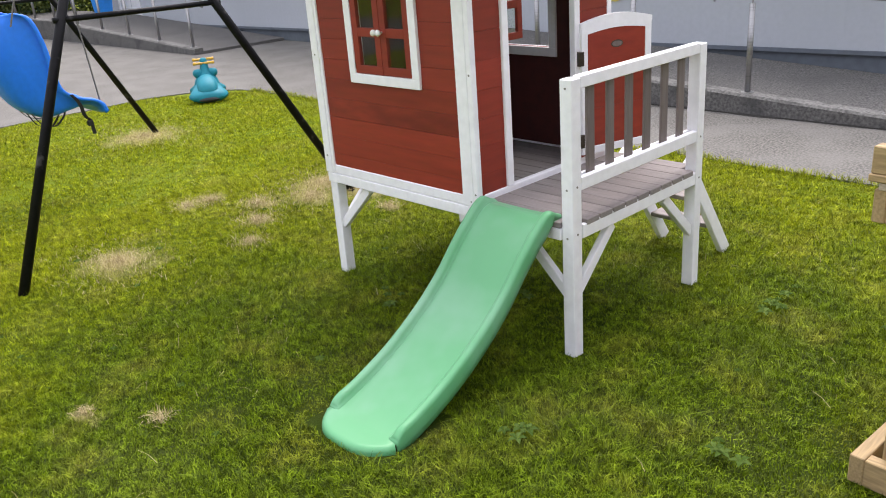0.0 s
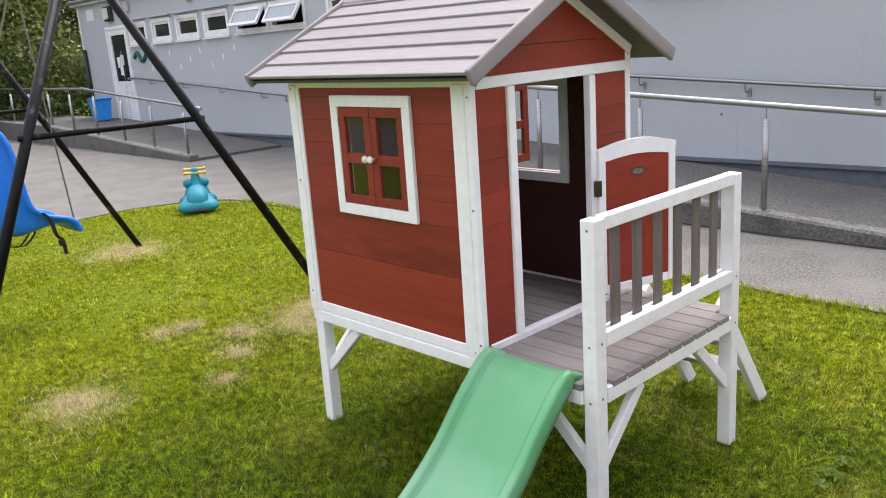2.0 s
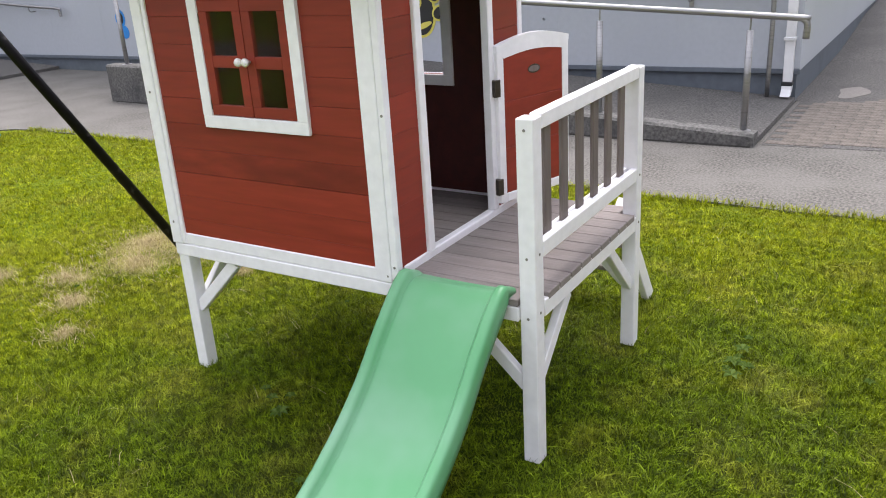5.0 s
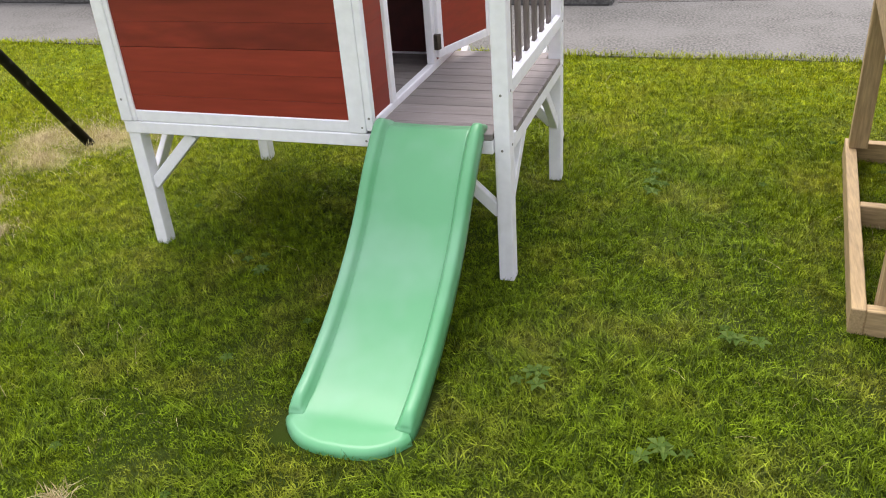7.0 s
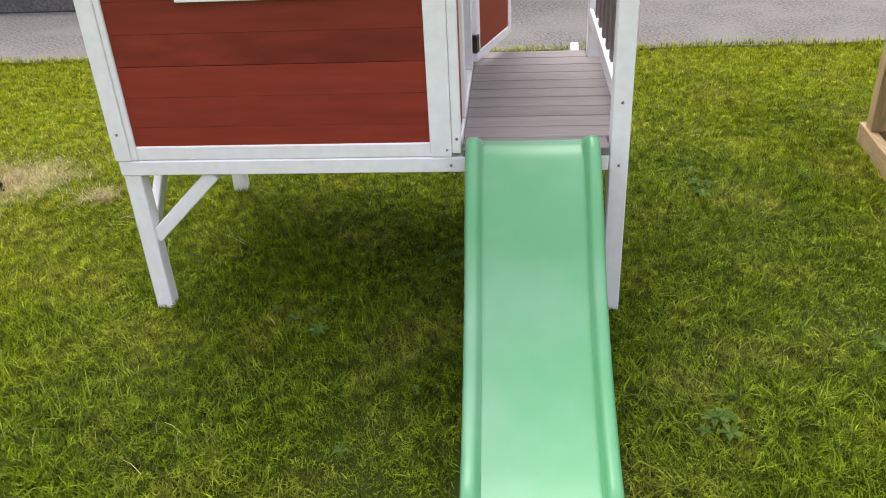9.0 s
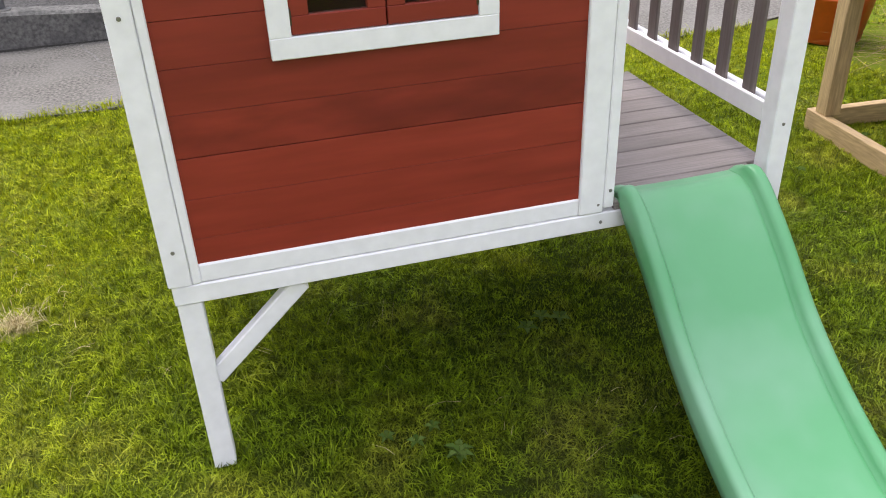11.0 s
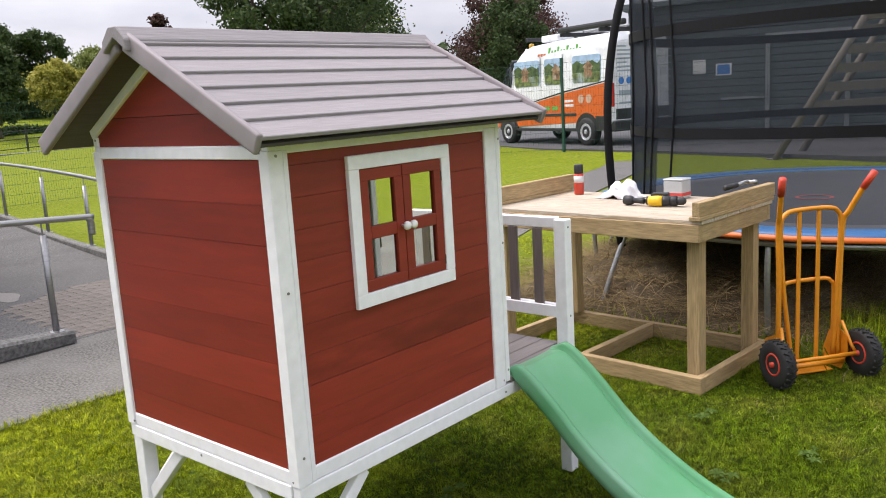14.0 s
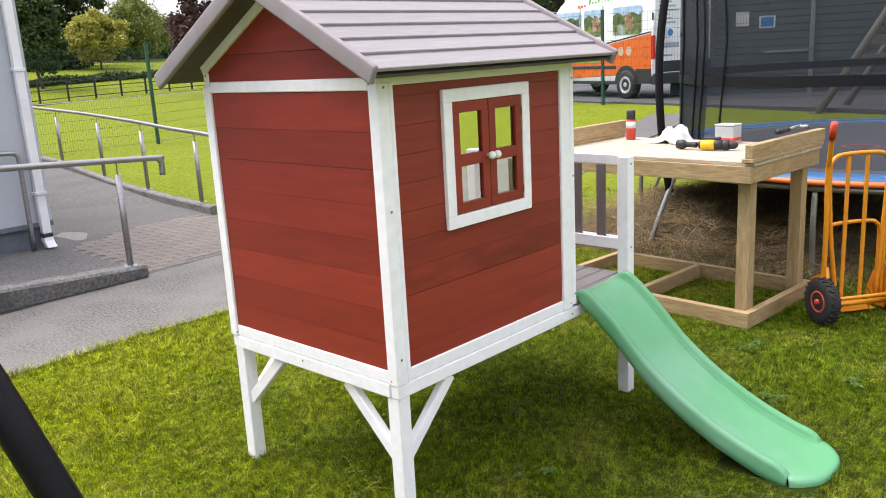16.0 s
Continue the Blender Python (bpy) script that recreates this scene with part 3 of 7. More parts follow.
# worn concrete path beside the lawn, and the yard beyond it
_edge = [(-6.25 + edge_wobble(y, 2), y) for y in np.arange(-9, 1.9, 0.35)]
_edge += [(-6.12, 2.25), (-5.95, 2.6), (-5.6, 2.8)]
_edge += [(x, 2.85 + edge_wobble(x, 5)) for x in np.arange(-5.3, 3.6, 0.3)]
_edge += [(5.2, 3.35), (7.5, 4.1), (9.5, 4.72)]
pavement = slab("pavement", [(-40, -9)] + _edge + [(9.5, 5.95), (6.5, 5.88), (3.12, 5.85), (3.12, 6.0), (1.322, 6.0), (1.322, 4.24), (-40, 4.24)], -0.2, 0.0, concrete,
                "worn light grey concrete path beside the lawn", "pavement")
_walk = [(1.26, 6.02), (3.12, 6.02), (3.30, 7.5), (3.52, 9.1), (3.66, 10.5), (3.74, 11.5), (3.95, 14.6), (1.26, 14.6), (1.26, 11.5), (1.26, 10.5), (1.26, 9.1), (1.26, 7.5)]
walkway = slab("pavement_walkway", _walk, -0.2, -0.002, concrete_dark, "dark grey concrete walkway beside the building", "walkway")
for v in walkway.data.vertices:
    if v.co.z > -0.1:
        v.co.z += float(np.interp(v.co.y, (7.5, 9.1, 10.5, 11.5, 14.6), (0, 0.015, 0.10, 0.185, 0.24)))
road = slab("road_path", [(9.5, 4.72), (13, 5.35), (17.5, 6.6), (17.5, 7.75), (12.7, 6.25), (9.5, 5.95)], -0.3, 0.1, concrete_dark, "grey concrete path across the lawn", "path")
for v in road.data.vertices:
    if v.co.z > 0:
        v.co.z = rise(v.co.x, v.co.y) + 0.004

# joints in the concrete, shallow grooves filled with dirt
for (xa, ya), (xb, yb) in (((-3.0, 2.9), (-2.9, 4.2)), ((3.35, 2.95), (3.1, 5.8)), ((-0.55, 3.55), (-0.1, 2.95)), ((-9.5, 1.0), (-9.3, 4.2)), ((-0.2, 3.0), (-0.62, 4.15)), ((-13.5, 0.0), (-13.3, 4.2))):
    pts = [Vector((xa, ya, 0.0)).lerp(Vector((xb, yb, 0)), k / 8) + Vector((edge_wobble(k * 0.7, xa), 0, 0.0015)) for k in range(9)]
    rows = []
    for q in pts:
        rows.append([q + Vector((-0.008, 0, 0)), q + Vector((0.008, 0, 0))])
    solid("trim_joint", loft(rows), kerb_mat, "dirt-filled joint in the concrete", "joint", kind="structure")

# brown setts at the foot of the ramp
sett_bed = slab("paving_bed", [(1.36, 4.30), (3.08, 4.45), (3.10, 6.30), (2.5, 6.44), (1.85, 6.12), (1.36, 6.0)], -0.05, 0.003, concrete_dark, "brown block paving at the foot of the ramp", "paving")
_sett = mesh_of(box(-0.0975, 0.0975, -0.0475, 0.0475, -0.002, 0.004, 0.002), paver_mat)
for j in range(20):
    for i in range(8):
        x, y = 1.47 + i * 0.2 + (0.1 if j % 2 else 0), 4.4 + j * 0.098
        if x > 3.0 or y < 4.36 + 0.09 * (x - 1.36) or y > 5.93 + 0.42 * (x - 1.5):
            continue
        s = part("paver", _sett, None, sett_bed)
        s.location = (x, y, 0.003)


# ---- ramps ----
def ramp_z(x):
    if x > -4.0:
        return 0.05 + 0.061 * (1.32 - x)
    return 0.375


def left_z(x):
    return min(0.36, max(0.0, 0.05 + (-9.3 - x) * 0.05))


def profile_slab(name, xs, zf, y0, y1, material, label, category):
    poly = [(x, zf(x)) for x in xs] + [(xs[-1], -0.2), (xs[0], -0.2)]
    return solid(name, prism(poly, "y", y0, y1), material, label, category, kind="structure")


def kerb_run(name, xs, zf, y0, y1, label):
    """A cast kerb with a rounded, chipped top."""
    rows = []
    for x in xs:
        z, j = zf(x), 0.006 * noise.noise((x * 5, 1, 2))
        rows.append([(x, y0 + j, -0.1), (x, y0 + j + 0.004, z - 0.02), (x, y0 + 0.02 + j, z + j), (x, y1 - 0.01, z + 0.002), (x, y1, z - 0.02), (x, y1, -0.1)])
    bm = loft(rows)
    for k in (0, -1):
        bm.faces.new([bm.verts.new(p) for p in rows[k]])
    bmesh.ops.recalc_face_normals(bm, faces=bm.faces[:])
    ob = solid(name, bm, kerb_mat, label, "kerb", kind="structure")
    # faces turned sideways take a darker grey with stain blotches than the top
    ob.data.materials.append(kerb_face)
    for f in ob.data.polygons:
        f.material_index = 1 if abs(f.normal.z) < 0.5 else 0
    return ob


_rx = list(np.arange(1.32, -5.86, -0.18)) + [-5.86]
profile_slab("ramp", _rx, lambda x: ramp_z(x) - 0.006, 4.36, 5.93, concrete_dark, "dark grey concrete access ramp along the building", "ramp")
kerb_run("kerb", _rx, lambda x: ramp_z(x) + 0.045, 4.20, 4.36, "stained concrete kerb along the ramp")
_lx = list(np.arange(-9.3, -15.6, -0.2)) + [-17.4, -22]
profile_slab("ramp_west", _lx, lambda x: left_z(x) - 0.006, 4.36, 5.93, concrete_dark, "dark grey concrete access ramp to the far door", "ramp")
kerb_run("kerb_west", _lx, lambda x: left_z(x) + 0.045, 4.20, 4.36, "stained concrete kerb along the far ramp")
slab("pavement_apron", [(-9.3, 4.24), (-5.86, 4.24), (-5.86, 5.93), (-9.3, 5.93)], -0.2, -0.001, concrete, "grey concrete yard between the ramps", "pavement")

# a pale cement repair by the downpipe, and dirt caught along the foot of the kerb
_ring = [(1.725 + (0.125 + 0.03 * math.sin(3 * a + 1)) * math.cos(a), 6.50 + (0.29 + 0.05 * math.sin(2 * a)) * math.sin(a)) for a in [k * math.tau / 28 for k in range(28)]]
slab("pavement_patch", _ring, -0.01, 0.0015, mat("pale_cement", (0.23, 0.215, 0.195), 0.9, 0.2, 60, bump=0.3), "pale cement patch in the dark walkway", "patch")
_dirt = []
for x in np.arange(1.30, -5.80, -0.03):
    w = 0.006 + 0.05 * max(0.0, noise.noise((x * 2.2, 7, 1)) + 0.12) + 0.012 * abs(noise.noise((x * 17, 3, 5)))
    _dirt.append([(x, 4.206, 0.012), (x, 4.2 - w * 0.4, 0.007), (x, 4.2 - w, 0.001)])
solid("trim_dirt", loft(_dirt), mat("damp_dirt", (0.032, 0.030, 0.026), 0.95, 0.4, 70, bump=0.6), "dark dirt and moss along the foot of the kerb", "dirt", kind="structure")

# low kerb along the walkway's far side
_wk = [Vector((3.14, 6.2, 0)), Vector((3.30, 7.5, 0)), Vector((3.52, 9.1, 0.015)), Vector((3.66, 10.5, 0.10)), Vector((3.74, 11.5, 0.185)), Vector((3.95, 14.6, 0.24))]
_rows = []
for q in smooth_path(_wk, 6):
    _rows.append([q + Vector((0, 0, -0.1)), q + Vector((0.005, 0, 0.07)), q + Vector((0.02, 0, 0.085)), q + Vector((0.11, 0, 0.085)), q + Vector((0.13, 0, 0.07)), q + Vector((0.13, 0, -0.1))])
_bm = loft(_rows)
_bm.faces.new([_bm.verts.new(p) for p in _rows[0]])
bmesh.ops.recalc_face_normals(_bm, faces=_bm.faces[:])
solid("kerb_walkway", _bm, kerb_mat, "low concrete kerb beside the walkway", "kerb", kind="structure")

# ---- modular building ----
WY = 5.95
building = thing("building", "pale grey modular school building with white windows", "building", at=(0, 0, 0))
B0, B1, BTOP = -17.45, 1.345, 3.0
HOLES = [(-0.86, 0.045, 1.96, 2.44), (-2.05, -1.13, 1.96, 2.44), (-3.2, -2.28, 1.96, 2.44), (-5.35, -4.35, 1.96, 2.44), (-7.7, -6.2, 1.96, 2.44),
         (-10.40, -9.36, 2.0, 2.45), (-9.30, -8.27, 2.0, 2.45), (-11.56, -10.66, 1.99, 2.45), (-12.66, -11.75, 1.99, 2.45), (-13.72, -12.87, 1.99, 2.45), (-14.80, -13.97, 1.99, 2.45),
         (-16.02, -14.93, 0.36, 2.43)]


def holed_plate(u0, u1, z0, z1, holes, a0, a1, axis="x", bev=0.0):
    """One plate in the u-z plane with openings right through it, from a0 to a1 thick."""
    us = sorted({u0, u1, *[c for h in holes for c in h[:2] if u0 < c < u1]})
    zs = sorted({z0, z1, *[c for h in holes for c in h[2:] if z0 < c < z1]})
    solid_cell = {}
    for i in range(len(us) - 1):
        for j in range(len(zs) - 1):
            cu, cz = (us[i] + us[i + 1]) / 2, (zs[j] + zs[j + 1]) / 2
            solid_cell[i, j] = not any(h[0] < cu < h[1] and h[2] < cz < h[3] for h in holes)
    bm = bmesh.new()
    known = {}

    def vert(i, j, a):
        if (i, j, a) not in known:
            known[i, j, a] = bm.verts.new((us[i], a, zs[j]) if axis == "x" else (a, us[i], zs[j]))
        return known[i, j, a]
    for (i, j), full in solid_cell.items():
        if not full:
            continue
        for a in (a0, a1):
            bm.faces.new([vert(i, j, a), vert(i + 1, j, a), vert(i + 1, j + 1, a), vert(i, j + 1, a)])
        for (di, dj), (p, q) in {(-1, 0): ((i, j), (i, j + 1)), (1, 0): ((i + 1, j), (i + 1, j + 1)), (0, -1): ((i, j), (i + 1, j)), (0, 1): ((i, j + 1), (i + 1, j + 1))}.items():
            if not solid_cell.get((i + di, j + dj), False):
                bm.faces.new([vert(*p, a0), vert(*q, a0), vert(*q, a1), vert(*p, a1)])
    bmesh.ops.recalc_face_normals(bm, faces=bm.faces[:])
    return bm


part("wall", holed_plate(B0, B1, 0.225, BTOP, HOLES, WY, WY + 0.12), cladding, building, "pale blue-grey panel wall")
part("wall", box(B1 - 0.12, B1, WY + 0.122, 18, 0.225, BTOP, 0), cladding, building)
part("wall", box(B0, B0 + 0.12, WY + 0.122, 18, 0.225, BTOP, 0), cladding, building)
part("wall", box(B0, B1, 18.002, 18.12, 0.225, BTOP, 0), cladding, building)
part("skirting", box(B0, B1 - 0.02, WY + 0.03, WY + 0.1, -0.1, 0.223, 0), skirting, building, "dark blue-grey skirting")
part("skirting", box(B1 - 0.1, B1 - 0.03, WY + 0.102, 18, -0.1, 0.223, 0), skirting, building)
part("skirting_ledge", box(B0, B1 + 0.01, WY - 0.02, WY - 0.002, 0.2, 0.245, 0.004), skirting, building)
part("floor", box(B0 + 0.13, B1 - 0.13, WY + 0.13, 17.9, 0.2, 0.3, 0), dark_trim, building)
part("roof", box(B0 - 0.06, B1 + 0.06, WY - 0.06, 18.1, BTOP + 0.002, BTOP + 0.10, 0.01), cladding, building, "flat felt roof")
part("fascia", box(B0 - 0.1, B1 + 0.1, WY - 0.12, WY - 0.062, BTOP - 0.03, BTOP + 0.085, 0.006), upvc, building, "white gutter and fascia")
part("gutter", tube([(B0 - 0.1, WY - 0.15, BTOP + 0.05), (B1 + 0.1, WY - 0.15, BTOP + 0.05)], 0.045, 10), galv, building)
# panel seams, thin cover strips
for x in np.arange(-16.6, 1.0, 1.2):
    if any(h[0] - 0.09 < x < h[1] + 0.09 for h in HOLES):
        part("cover_strip", box(x - 0.011, x + 0.011, WY - 0.0015, WY - 0.0003, 0.25, 1.9, 0), cladding, building)
    else:
        part("cover_strip", box(x - 0.011, x + 0.011, WY - 0.0015, WY - 0.0003, 0.25, BTOP - 0.04, 0), cladding, building)
part("corner_trim", box(B1 - 0.05, B1 + 0.008, WY - 0.008, WY - 0.0005, 0.25, BTOP - 0.04, 0.003), cladding, building)
part("corner_trim", box(B0 - 0.008, B0 + 0.05, WY - 0.008, WY - 0.0005, 0.25, BTOP - 0.04, 0.003), upvc, building)


def building_window(x0, x1, z0, z1, tilt, glass):
    """A white frame in its opening, a hood over it and a top-hung sash, open by tilt degrees."""
    w = part("window", ring_frame(x0 - 0.002, x1 + 0.002, z0 - 0.002, z1 + 0.002, 0.07, WY - 0.03, WY + 0.06), upvc, building, "white plastic window frame")
    part("sill", box(x0 - 0.03, x1 + 0.03, WY - 0.07, WY - 0.032, z0 - 0.035, z0 - 0.008, 0.004), upvc, w)
    part("hood", box(x0 - 0.05, x1 + 0.05, WY - 0.085, WY - 0.001, z1 + 0.04, z1 + 0.065, 0.004), cladding, w)
    sash = ring_frame(x0 + 0.06, x1 - 0.06, z0 + 0.06, z1 - 0.06, 0.055, -0.02, 0.02)
    pane = box(x0 + 0.11, x1 - 0.11, -0.006, 0.006, z0 + 0.11, z1 - 0.11, 0)
    hinge = Matrix.Translation((0, WY - (0.035 if tilt else -0.02), z1 - 0.05)) @ Matrix.Rotation(radians(-tilt), 4, "X") @ Matrix.Translation((0, 0, -(z1 - 0.05)))
    for b in (sash, pane):
        bmesh.ops.transform(b, matrix=hinge, verts=b.verts)
    s = part("sash", sash, upvc, w)
    part("pane", pane, glass, w)
    # added dark sheet, standing in for the unlit room inside
    part("unlit_room_sheet", box(x0 - 0.02, x1 + 0.02, WY + 0.5, WY + 0.52, z0 - 0.3, z1 + 0.3, 0), dark_trim, building)


for i, h in enumerate(HOLES[:-1]):
    building_window(*h, 24 if i in (1, 2) else (34 if i in (5, 6) else 0), sky_glass if i in (0, 1, 2) else (pale_sky_glass if i in (5, 6) else win_glass))
# far door
_dx0, _dx1, _dz0, _dz1 = HOLES[-1]
bdoor = part("door_frame", ring_frame(_dx0, _dx1, _dz0, _dz1, 0.07, WY - 0.02, WY + 0.07), upvc, building)
part("door_leaf", ring_frame(_dx0 + 0.07, _dx1 - 0.07, _dz0 + 0.07, _dz1 - 0.07, 0.12, WY, WY + 0.05), upvc, bdoor, "white glazed door")
part("door_glass", box(_dx0 + 0.19, _dx1 - 0.19, WY + 0.02, WY + 0.032, 1.25, _dz1 - 0.19, 0), win_glass, bdoor)
part("door_panel", box(_dx0 + 0.19, _dx1 - 0.19, WY + 0.012, WY + 0.04, _dz0 + 0.19, 1.248, 0.01), upvc, bdoor)
part("door_handle", tube(smooth_path([(_dx1 - 0.13, WY - 0.002, 1.3), (_dx1 - 0.13, WY - 0.05, 1.3), (_dx1 - 0.24, WY - 0.05, 1.3)], 4), 0.011, 8), steel, bdoor)
for k, (dx, dz) in enumerate(((0.32, 1.55), (0.5, 1.6), (0.42, 1.38))):
    part("notice", box(_dx0 + dx, _dx0 + dx + 0.16, WY + 0.016, WY + 0.019, dz, dz + 0.22, 0), paper, bdoor)
# vents and wall lamps
for x in (-0.4, -3.08, -6.70, -9.43, -11.98, -14.72):
    v = part("vent", box(x - 0.11, x + 0.11, WY - 0.06, WY - 0.001, 2.68, 2.88, 0.012), cladding, building, "square grey vent cover")
for x, z in ((-4.9, 2.685), (-15.65, 2.70)):
    lamp = part("wall_lamp", box(x - 0.17, x + 0.17, WY - 0.09, WY - 0.001, z - 0.16, z + 0.16, 0.03, 2), dark_trim, building, "square black bulkhead lamp")
    part("diffuser", box(x - 0.125, x + 0.125, WY - 0.13, WY - 0.091, z - 0.12, z + 0.12, 0.025, 2), lamp_cover, lamp, "cream diffuser")
part("notice", box(-16.95, -16.55, WY - 0.006, WY - 0.001, 2.62, 2.86, 0), paper, building)
# downpipes
dp = part("downpipe", box(B1 - 0.122, B1 - 0.042, WY - 0.075, WY - 0.012, 0.14, BTOP, 0.008, 2), upvc, building, "white rain downpipe")
part("collar", box(B1 - 0.130, B1 - 0.034, WY - 0.083, WY - 0.004, 0.105, 0.139, 0.006), dark_trim, dp)
part("shoe", loft([[(B1 - 0.082 + u * 0.042, WY - 0.045 - d + v * 0.036, z) for u, v in ((-1, -1), (1, -1), (1, 1), (-1, 1), (-1, -1))] for z, d in ((0.104, 0.0), (0.075, 0.005), (0.045, 0.035), (0.02, 0.07))]), upvc, dp, "white pipe shoe")
for z in (0.5, 1.6, 2.6):
    part("bracket", box(B1 - 0.135, B1 - 0.035, WY - 0.09, WY - 0.001, z, z + 0.03, 0.004), upvc, dp)
part("downpipe", tube([(B0 + 0.16, WY - 0.05, 2.0), (B0 + 0.16, WY - 0.05, 0.4)], 0.045, 12), drain_black, building, "black downpipe", True)
part("hose_cock", lathe([(0.008, 0), (0.014, 0.01), (0.008, 0.02)], m=pose(-1.155, WY - 0.001, 0.70, 90)), galv, building)
# small white wall marks below the far windows, and painted wall shapes
for k in range(9):
    x, z = -10.6 - k * 0.42, 1.72 - 0.14 * ((k * 7) % 3)
    part("wall_mark", box(x - 0.02, x + 0.02, WY - 0.004, WY - 0.001, z, z + 0.10, 0), upvc, building)


def flat_disc(cx, cz, rx, rz, y, thick=0.004, tilt=0.0):
    bm = lathe([(1, 0), (1, thick)], n=28)
    bmesh.ops.transform(bm, matrix=Matrix.Translation((cx, y, cz)) @ Matrix.Rotation(radians(tilt), 4, "Y") @ Matrix.Rotation(radians(90), 4, "X") @ Matrix.Diagonal((rx, rz, 1, 1)), verts=bm.verts)
    return bm


# the whole building stands half a degree out of level, as its pad does
building.location.z, building.rotation_euler, building.scale = 0.04, (0, radians(-0.45), 0), (0.987, 1, 1)

oval = solid("wall_sticker", flat_disc(-2.62, 0.80, 0.19, 0.27, WY - 0.002), decal_yellow, "yellow and black round wall sticker", "sticker")
part("sticker_face", flat_disc(-2.62, 0.80, 0.16, 0.24, WY - 0.007), decal_black, oval)
part("sticker_ring", flat_disc(-2.68, 0.92, 0.075, 0.085, WY - 0.012), decal_yellow, oval)
part("sticker_dot", flat_disc(-2.68, 0.92, 0.055, 0.065, WY - 0.017), paper, oval)
part("sticker_band", flat_disc(-2.60, 0.66, 0.12, 0.03, WY - 0.012, tilt=-20), decal_yellow, oval)
for wx, wz, ra, rb, turn in ((-2.45, 1.00, 0.105, 0.085, 60), (-2.375, 0.80, 0.105, 0.085, -25)):
    part("sticker_wing", flat_disc(wx, wz, ra, rb, WY - 0.010, tilt=turn), decal_yellow, oval, "black wing with a yellow outline")
    part("sticker_wing", flat_disc(wx, wz, ra - 0.022, rb - 0.022, WY - 0.0145, tilt=turn), decal_black, oval)
fly = solid("wall_sticker", flat_disc(-7.68, 0.75, 0.10, 0.12, WY - 0.002), decal_blue, "blue and black two-lobed wall sticker", "sticker")
part("sticker_face", flat_disc(-7.68, 0.75, 0.065, 0.085, WY - 0.007), decal_black, fly)
part("sticker_lobe", flat_disc(-7.62, 0.56, 0.08, 0.09, WY - 0.003), decal_blue, fly)
solid("wall_sticker", tube(smooth_path([(-14.55, WY - 0.004, 1.66), (-14.38, WY - 0.004, 1.75), (-14.20, WY - 0.004, 1.59), (-14.0, WY - 0.004, 1.69), (-13.9, WY - 0.004, 1.89)], 6), 0.05, 8),
      decal_green, "dark green wavy wall sticker", "sticker")


# ---- steel handrails ----
def rail_post(px, py, z0, z1, parent):
    p = part("post", tube([(px, py, z0), (px, py, z1 - 0.11)], 0.0245, 14), steel, parent, "", True)
    part("base_plate", lathe([(0.055, 0), (0.055, 0.008), (0.03, 0.014)], (px, py, z0), 18), steel, p)
    part("pin", tube([(px, py, z1 - 0.112), (px, py, z1 - 0.02)], 0.006, 8), steel, p)


rail = thing("handrail", "brushed steel handrail on posts along the ramp", "handrail")
_top = [(1.60, 4.30, 0.775), (1.602, 4.30, 0.87), (1.575, 4.30, 0.906), (1.48, 4.30, 0.922), (0.0, 4.30, 1.012), (-1.25, 4.30, 1.088), (-3.9, 4.30, 1.245), (-5.7, 4.30, 1.255)]
part("rail", tube(smooth_path(_top, 5), 0.0235, 14), steel, rail, "", True)
for x in (1.225, 0.09, -1.05, -2.19, -3.33, -4.47, -5.6):
    rail_post(x, 4.30, ramp_z(x) + 0.04, 1.012 - 0.060 * x if x > -3.9 else 1.245, rail)
wrail = thing("handrail", "brushed steel wall handrail over the ramp", "handrail")
part("rail", tube(smooth_path([(1.09, 5.84, 0.06), (1.09, 5.84, 0.86), (1.06, 5.84, 0.94), (0.98, 5.84, 0.957), (0.2, 5.84, 1.0), (-2.0, 5.84, 1.125), (-4.0, 5.84, 1.235), (-5.7, 5.84, 1.245)], 5), 0.021, 12), steel, wrail, "", True)
for x in (0.35, -0.85, -2.05, -3.25, -4.45):
    part("bracket_plate", box(x - 0.022, x + 0.022, WY - 0.012, WY - 0.001, 0.855 - 0.057 * x, 0.945 - 0.057 * x, 0.004), steel, wrail)
    part("bracket", tube(smooth_path([(x, WY, 0.915 - 0.057 * x), (x, 5.86, 0.915 - 0.057 * x), (x, 5.84, 0.99 - 0.057 * x)], 4), 0.008, 8), steel, wrail)
lrail = thing("handrail", "brushed steel handrail on posts by the far door", "handrail")
part("rail", tube(smooth_path([(-9.0, 4.30, 0.74), (-9.0, 4.30, 0.83), (-9.05, 4.30, 0.858), (-11.0, 4.30, 0.985), (-13.3, 4.30, 1.14), (-13.6, 4.30, 1.15), (-17.0, 4.30, 1.15), (-21, 4.30, 1.15)], 5), 0.0235, 12), steel, lrail, "", True)
for x in (-9.5, -10.67, -11.83, -13.0, -14.17, -15.34, -16.5, -17.7, -18.9):
    rail_post(x, 4.30, left_z(x) + 0.04, min(1.15, 0.985 + (-11.0 - x) * 0.067), lrail)
lwrail = thing("handrail", "brushed steel wall handrail by the far door", "handrail")
part("rail", tube(smooth_path([(-8.85, 5.84, 0.79), (-8.86, 5.84, 0.87), (-8.92, 5.84, 0.905), (-9.7, 5.84, 0.95), (-11.4, 5.84, 1.06), (-14.1, 5.84, 1.22), (-14.8, 5.84, 1.23)], 5), 0.021, 12), steel, lwrail, "", True)
